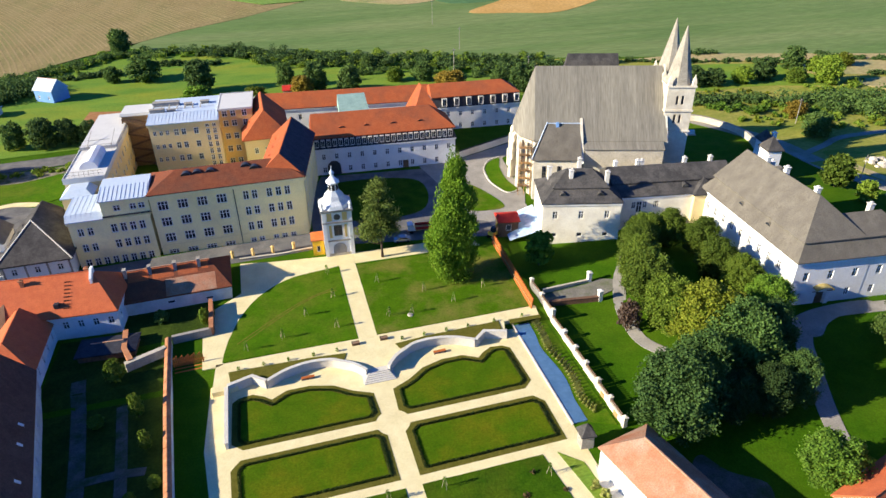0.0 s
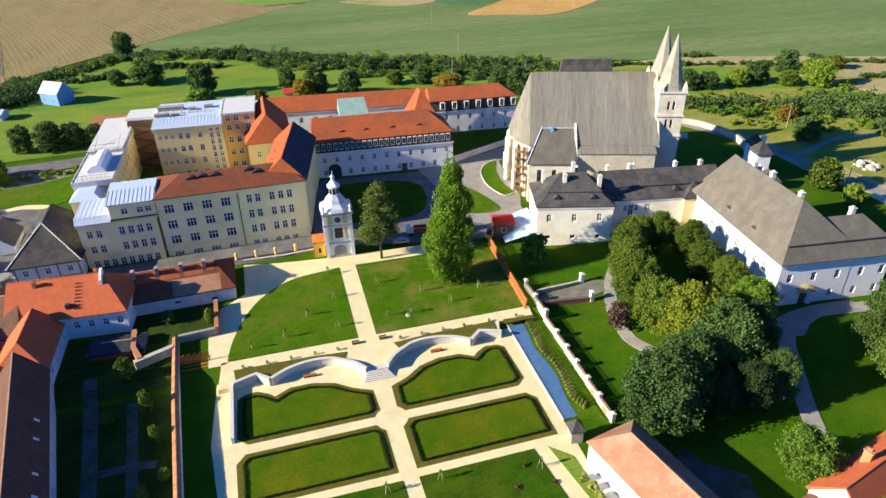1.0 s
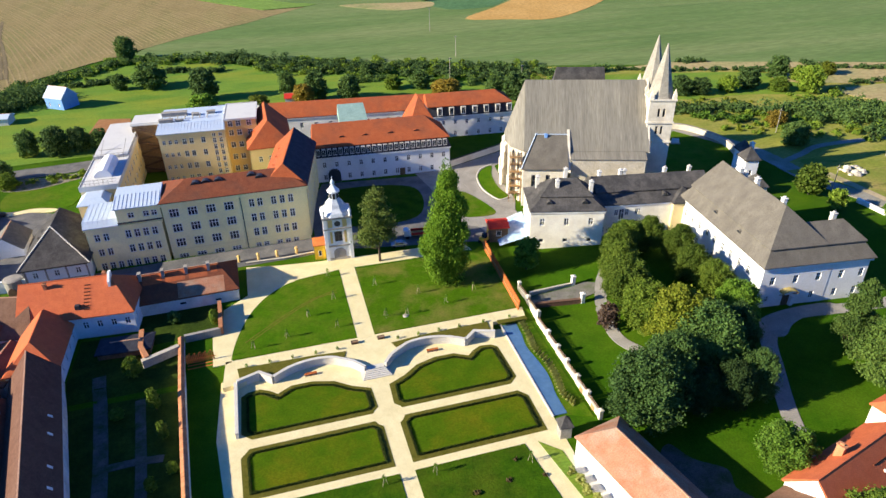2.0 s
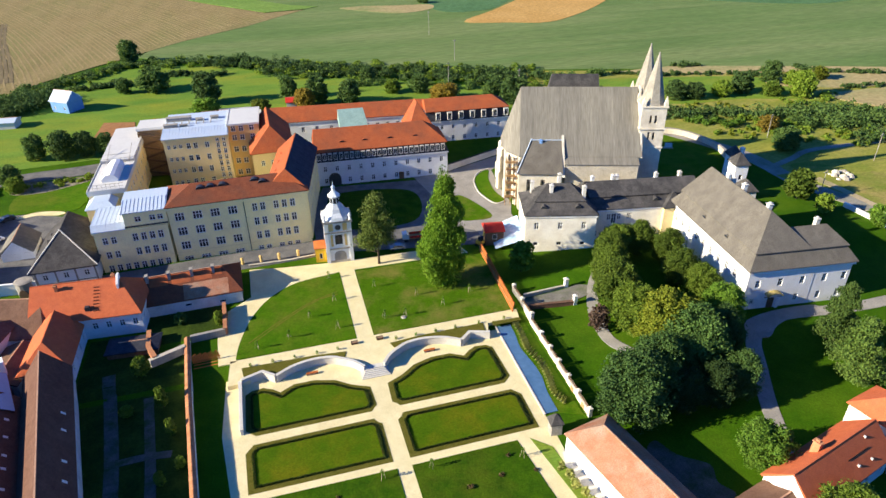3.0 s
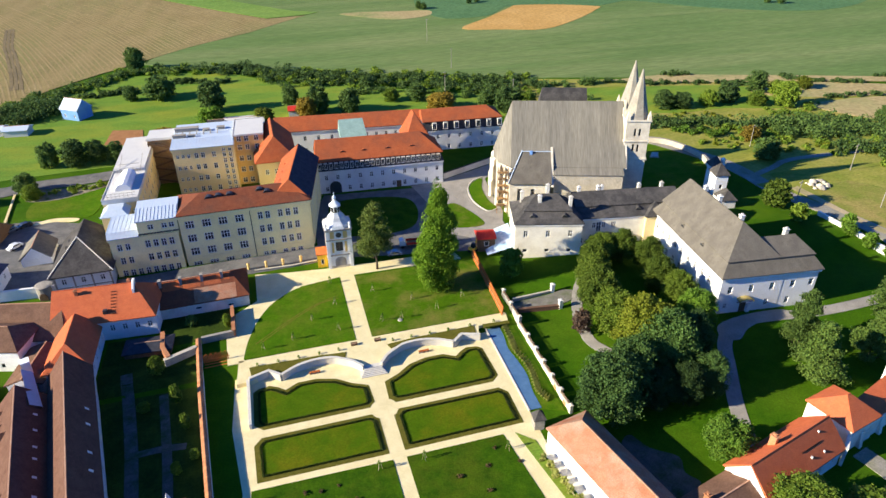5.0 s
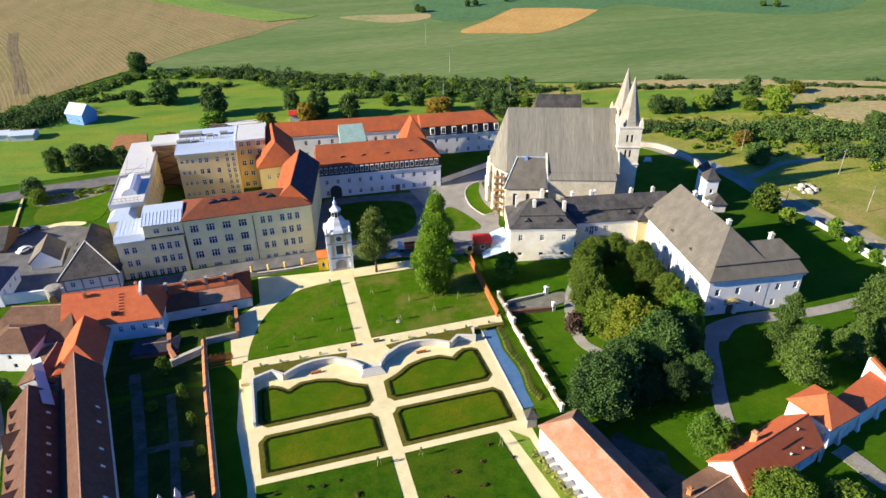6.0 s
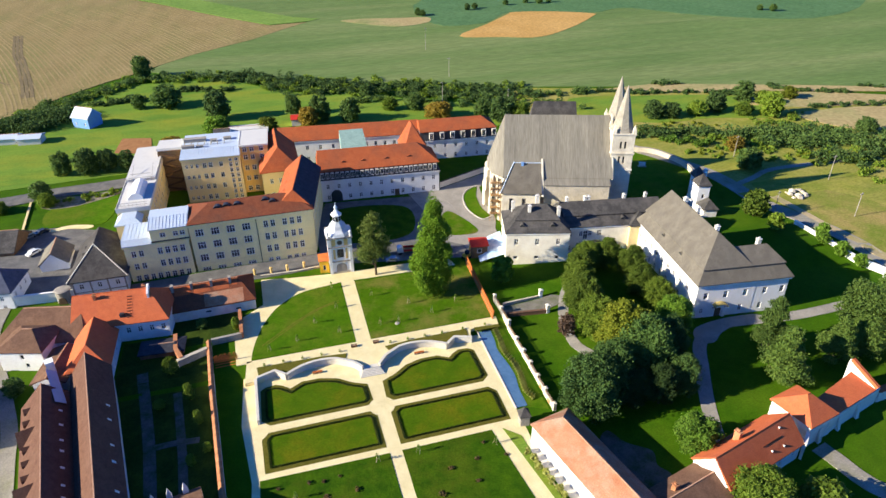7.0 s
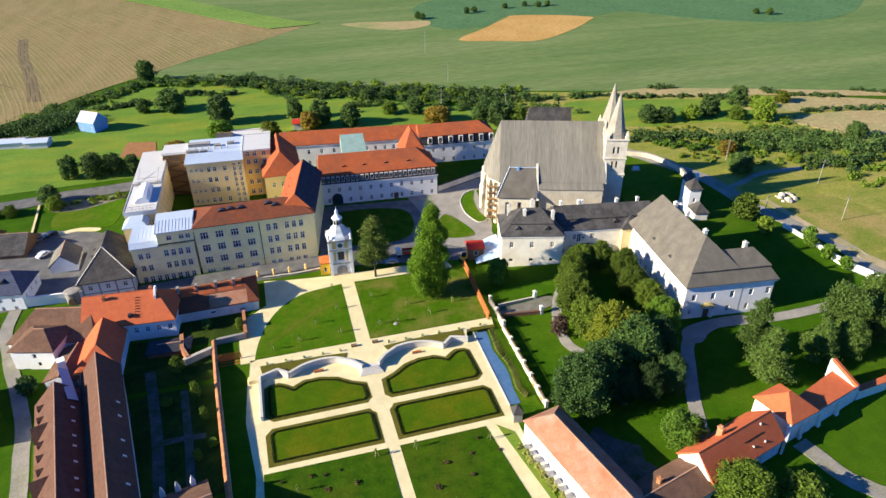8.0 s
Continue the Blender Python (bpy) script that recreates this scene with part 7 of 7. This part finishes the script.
def thicket(name, lines, spread, material, label, each=90, size=(3, 6), leaf=0.75, gap=2.6):
    """A belt of bushes too many to count, along lines."""
    pts, nrm = [], []
    for line in lines:
        c = smooth_line(line, 10)
        for a, b in zip(c, c[1:]):
            for j in range(max(1, int(math.dist(a, b) / gap))):
                t = RNG.uniform()
                x, y = a[0] + (b[0] - a[0]) * t + RNG.normal() * spread, a[1] + (b[1] - a[1]) * t + RNG.normal() * spread
                h = RNG.uniform(*size)
                lb = [(x + RNG.normal() * h * 0.35, y + RNG.normal() * h * 0.35, ground(x, y) + h * RNG.uniform(0.2, 0.62), h * 0.44, h * 0.44, h * 0.36) for _ in range(4)]
                p, d = lobes_points(lb, each)
                pts.append(p)
                nrm.append(d)
    me = leaf_mesh(name, np.concatenate(pts), leaf, material, np.concatenate(nrm))
    tagged(part(name, me, None), label, "bushes", "", "stuff")


HEDGE_A = [(-122, 292), (-113, 299), (-108, 311), (-101, 322), (-90, 334), (-78, 345), (-67, 357), (-52, 356), (-38, 357)]
HEDGE_C = [(-31, 353), (-14, 345), (2, 331), (16, 316), (32, 308), (50, 303), (68, 291), (84, 282), (104, 272), (124, 268)]
thicket("hedgerow", [[(-120, 290), (-108, 297), (-98, 303), (-90, 306)], [(-110, 292), (-96, 298), (-88, 300)], [(-104, 288), (-92, 292)]], 2.2, LEAF_MEADOW, "dense dark trees behind the blue house", 220, (3.5, 7.5), 0.40, 2.0)
thicket("hedgerow", [HEDGE_A], 2.4, LEAF_MEADOW, "dark hedgerow of bushes along the stubble", 200, (1.6, 4), 0.38, 2.2)
thicket("hedgerow", [HEDGE_C, [(x + 3, y + 9) for x, y in HEDGE_C[1:]]], 3.4, LEAF_MEADOW, "dark hedgerow of bushes and small trees", 200, (1.4, 4.6), 0.38, 3.4)
thicket("hedgerow", [HEDGE_C, HEDGE_A, [(x + 6, y + 16) for x, y in HEDGE_C[3:]]], 5.0, LEAF, "lighter bushes among the hedgerow", 160, (1, 3.2), 0.38, 9.0)
thicket("hedgerow", [[(-80, 318), (-71, 320), (-65, 324)], [(-62, 318), (-53, 326), (-40, 333), (-26, 329), (-15, 325)], [(-14, 357), (1, 344), (28, 326), (54, 312), (83, 303), (110, 289)]], 1.6, LEAF_MEADOW, "second line of dark bushes", 180, (1.2, 3.2), 0.38, 3.6)
thicket("hedgerow", [[(104, 262), (116, 260), (141, 248)], [(112, 290), (124, 278), (140, 267), (162, 266)], [(40, 284), (70, 276), (100, 262)]], 2.4, LEAF_MEADOW, "dark bushes behind the church", 200, (1.4, 4.2), 0.38, 3.4)
thicket("field_bushes", [[(165, 265), (181, 258), (195, 253), (220, 245), (228, 241)], [(200, 268), (212, 264)], [(250, 210), (270, 208), (292, 203)], [(256, 246), (258, 238), (271, 231), (285, 225)], [(300, 232), (312, 224)]], 0.9, LEAF_MEADOW, "thin line of bushes at the field edge", 150, (1.2, 2.8), 0.38, 4.2)
thicket("thicket", [[(200, 187), (216, 186), (228, 179), (238, 170)], [(204, 178), (220, 172), (232, 164)], [(196, 180), (206, 172)]], 3.6, LEAF_MEADOW, "dense dark thicket in the scrub", 220, (3, 6), 0.40, 1.7)
thicket("scrub_bushes", [[(148, 205), (160, 199), (172, 198), (184, 191), (192, 186), (200, 180)], [(205, 160), (222, 152), (240, 160), (256, 168)]], 2.6, LEAF_MEADOW, "dark scattered bushes below the pasture", 200, (2, 4.6), 0.40, 4.4)
thicket("scrub_bushes", [[(166, 184), (180, 182), (196, 172), (214, 160), (236, 152)], [(190, 168), (204, 160), (220, 158)], [(225, 142), (245, 140), (262, 150)], [(215, 139), (224, 137)], [(235, 208), (224, 196), (210, 200)]], 4.0, LEAF, "scattered green scrub bushes", 160, (1, 3), 0.38, 4.2)
thicket("scrub_bushes", [[(216, 124), (232, 118), (250, 118)], [(222, 110), (240, 100)], [(158, 190), (174, 186), (190, 178)]], 3.0, LEAF_LIGHT, "light green bushes on the slope", 180, (1.5, 3.2), 0.38, 3.8)
thicket("scrub_bushes", [[(150, 212), (170, 206), (190, 202)], [(165, 178), (185, 172), (205, 166)], [(230, 160), (250, 150), (270, 150)]], 4.5, LEAF_WARM, "yellowish scrub bushes", 120, (0.7, 1.8), 0.36, 4.0)
thicket("garden_bushes", [[(-108, 203), (-96, 204)], [(-80, 205), (-66, 205), (-58, 208)]], 1.2, LEAF, "low bushes along the lane", 90, (0.8, 1.8), 0.4, 2.6)

# ---- small things ----
def car(x, y, rot, paint, label):
    c = thing("parked_car", x, y, ground(x, y) + 0.06, rot, label, "car", "parked cars")
    g = Geo()
    prof = [(-2.1, 0.35), (-2.1, 0.8), (-1.3, 0.95), (-0.7, 1.45), (0.9, 1.45), (1.7, 0.98), (2.1, 0.9), (2.1, 0.35)]
    g.rings([[(a, s * 0.86, z) for a, z in prof] for s in (-1, -0.93, 0.93, 1)])
    part("body", g, paint, c)
    g = Geo()
    g.rings([[(a, y0, z) for a, z in ((-1.15, 1.0), (-0.68, 1.38), (0.86, 1.38), (1.5, 1.0))] for y0 in (-0.88, 0.88)])
    part("side_glass", g, GLASS, c)
    for a in (-1.3, 1.3):
        for s in (-0.78, 0.78):
            w = Geo()
            w.turned([(0.32, -0.1), (0.32, 0.1)], 12)
            part("wheel", w, RUBBER, c, "", pose(a, s, 0.32, 90, 0, 0))
    return c


car(-75.0, 167.5, 48, CAR_WHITE, "white car parked in the yard")
car(-78.8, 179.0, 40, CAR_SILVER, "silver car parked by the barn")
car(-75.6, 181.2, 35, CAR_DARK, "dark car parked by the barn")
car(28.6, 135.4, -6, CAR_SILVER, "silver car parked behind the pine")
van = thing("flatbed_lorry", 35.0, 138.6, ground(35, 138.6) + 0.08, -7, "cream flatbed lorry with red side boards", "lorry")
g = Geo()
g.rings([[(x, y, z) for x, z in ((-4.2, 0.9), (-4.2, 2.5), (-3.0, 2.6), (-2.5, 1.8), (-2.3, 0.9))] for y in (-1.1, 1.1)])
part("cab", g, CAR_WHITE, van)
g = Geo()
g.box(-2.2, -1.2, 1.0, 4.2, 1.2, 1.25)
part("bed", g, WOOD, van)
for y in (-1.25, 1.17):
    g = Geo()
    g.box(-2.2, y, 1.25, 4.2, y + 0.08, 1.95)
    part("side_board", g, RED_PAINT, van)
for x in (-3.3, 2.2, 3.4):
    for y in (-0.95, 0.95):
        g = Geo()
        g.turned([(0.48, -0.15), (0.48, 0.15)], 12)
        part("wheel", g, RUBBER, van, "", pose(x, y, 0.48, 90, 0, 0))

fence = thing("orange_board_fence", 49.6, 128, 1.0, 0, "orange upright board fence along the wall", "fence")
for k in range(80):
    y = -k * 0.36
    g = Geo()
    x = -0.025 * k
    g.beam((x - 0.25, y, 0.0), (x + 0.1, y, 2.4 + 0.15 * math.sin(k * 2.1)), 0.24)
    part("board", g, ORANGE, fence)
g = Geo()
g.beam((-0.3, 0.5, 1.3), (-2.3, -28.8, 1.3), 0.16)
part("rail", g, WOOD, fence)
gatef = thing("timber_fence", -22.6, 102.0, 0.0, 2, "raw timber paling fence across the walk", "fence")
for k in range(16):
    g = Geo()
    g.box(0.2 + k * 0.34, -0.1, 0, 0.42 + k * 0.34, 0.02, 2.9 + 0.25 * (k % 3))
    part("paling", g, ORANGE, gatef)
for z in (0.7, 1.7):
    g = Geo()
    g.box(0.1, 0.03, z, 5.8, 0.13, z + 0.14)
    part("rail", g, ORANGE, gatef)
lumber = thing("timber_stack", -19.6, 100.7, 0.05, 2, "stack of raw timber boards", "timber")
for k in range(6):
    g = Geo()
    g.box(-2.6, -1.2 + 0.35 * k, 0, 2.4 + 0.2 * (k % 2), -0.9 + 0.35 * k, 0.6 + 0.2 * (k % 3))
    part("board", g, ORANGE, lumber)

# scaffold on the chapel and the covered site beside the presbytery
sc = thing("scaffold", 66.6, 149.6, 3.0, -19, "wooden scaffold against the chapel", "scaffold")
for i in range(3):
    for j in range(2):
        g = Geo()
        x, y = -1.8 + 1.6 * i, -1.0 + 1.6 * j
        g.beam((x, y, -1), (x + random.uniform(-0.15, 0.15), y + random.uniform(-0.1, 0.1), 12.5 + random.uniform(0, 2.4)), 0.14)
        part("upright", g, WOOD_DARK if j else WOOD, sc)
for k in range(6):
    g = Geo()
    w = random.uniform(1.0, 1.6)
    g.box(-2.0 + random.uniform(0, 0.5), -1.1 + random.uniform(0, 0.3), 1.6 + 2.2 * k, w, 0.6, 1.7 + 2.2 * k)
    part("deck", g, WOOD if k % 2 else WOOD_DARK, sc)
    for h in (0.55, 1.05):
        g = Geo()
        g.beam((-1.9, -1.1, 1.6 + h + 2.2 * k), (1.5, -1.1, 1.6 + h + 2.2 * k + random.uniform(-0.15, 0.15)), 0.09)
        part("guard_rail", g, WOOD, sc)
    g = Geo()
    s = 1 if k % 2 else -1
    g.beam((-1.8 * s, 0.65, 1.7 + 2.2 * k), (1.4 * s, 0.65, 3.8 + 2.2 * k), 0.09)
    part("brace", g, WOOD, sc)
site = thing("site_shelter", 54.6, 132.0, 1.5, -10, "site hut with bright red roof", "hut")
shell(site, rect(-2.4, -2.4, 2.4, 2.4), -0.6, 3.6, WOOD_DARK, {0: [(2.4, 1.2, 1.4, 1.6, "plain")]})
roof(site, [(-2.8, -2.8, 2.8, 2.8, 3.8), (-2.6, 0.0, 2.6, 0.2, 4.9)], RED_PAINT)
tarp = thing("tarpaulin", 59.4, 130, 1.5, -10, "white tarpaulin beside the presbytery, blue shade and lit streaks in its colour", "tarpaulin")
g = Geo()
nx, ny = 10, 10
g.v = [(-5.4 + 8.0 * i / nx, -4.6 + 11.5 * j / ny, 0.2 + 3.7 * (i / nx) ** 0.9 * (0.62 + 0.38 * ss(0, 3, j)) + 0.09 * math.sin(j * 2.6) * math.sin(3.1 * i / nx)) for j in range(ny + 1) for i in range(nx + 1)]
g.f = [(j * (nx + 1) + i, j * (nx + 1) + i + 1, (j + 1) * (nx + 1) + i + 1, (j + 1) * (nx + 1) + i) for j in range(ny) for i in range(nx)]
part("sheet", g, TARP, tarp, smooth=True)
crane = thing("yellow_excavator", 50.4, 130.6, 1.1, 30, "small yellow excavator on the site", "excavator")
ym = surface("machine_yellow", (0.62, 0.40, 0.05), (0.68, 0.45, 0.07), 1.0, 0.5, 0.05, 5.0)
g = Geo()
g.box(-1.0, -0.8, 0.7, 0.9, 0.8, 1.5)
part("cab_base", g, ym, crane)
g = Geo()
g.box(-0.5, -0.7, 1.5, 0.5, 0.3, 2.8)
part("cab", g, GLASS, crane)
g = Geo()
g.beam((0.9, 0.3, 1.4), (2.4, 0.3, 3.4), 0.3)
g.beam((2.4, 0.3, 3.4), (3.6, 0.3, 1.4), 0.24)
part("boom", g, ym, crane)
for s in (-0.7, 0.7):
    g = Geo()
    g.box(-1.2, s - 0.22, 0, 1.2, s + 0.22, 0.65)
    part("track", g, RUBBER, crane)
for x, y, h in ((104.5, 380, 14), (100.5, 315, 11), (196, 143, 10), (179.5, 115, 9), (175, 170, 9), (155.6, 124.3, 9), (83, 268, 12), (110, 250, 11)):
    p = thing("utility_pole", x, y, ground(x, y), 10, "grey wooden utility pole", "pole", "utility poles")
    g = Geo()
    g.turned([(0.15, -0.5), (0.1, h)], 7)
    part("pole", g, STONE_DARK, p)
    g = Geo()
    g.box(-0.9, -0.08, h - 0.8, 0.9, 0.08, h - 0.6)
    part("crossarm", g, STONE_DARK, p)
rocks = thing("rubble_heap", 175.5, 135, ground(175.5, 135), 0, "heap of pale stone rubble on the bank", "rubble")
for k in range(16):
    g = Geo()
    r = 0.5 + 0.9 * random.random()
    g.turned([(r * 0.6, 0), (r, r * 0.4), (r * 0.7, r * 0.9), (r * 0.2, r * 1.1)], 6, random.uniform(-4, 4), random.uniform(-3.5, 3.5), random.random() * 6)
    part("stone", g, STONE if k % 3 else STONE_DARK, rocks)
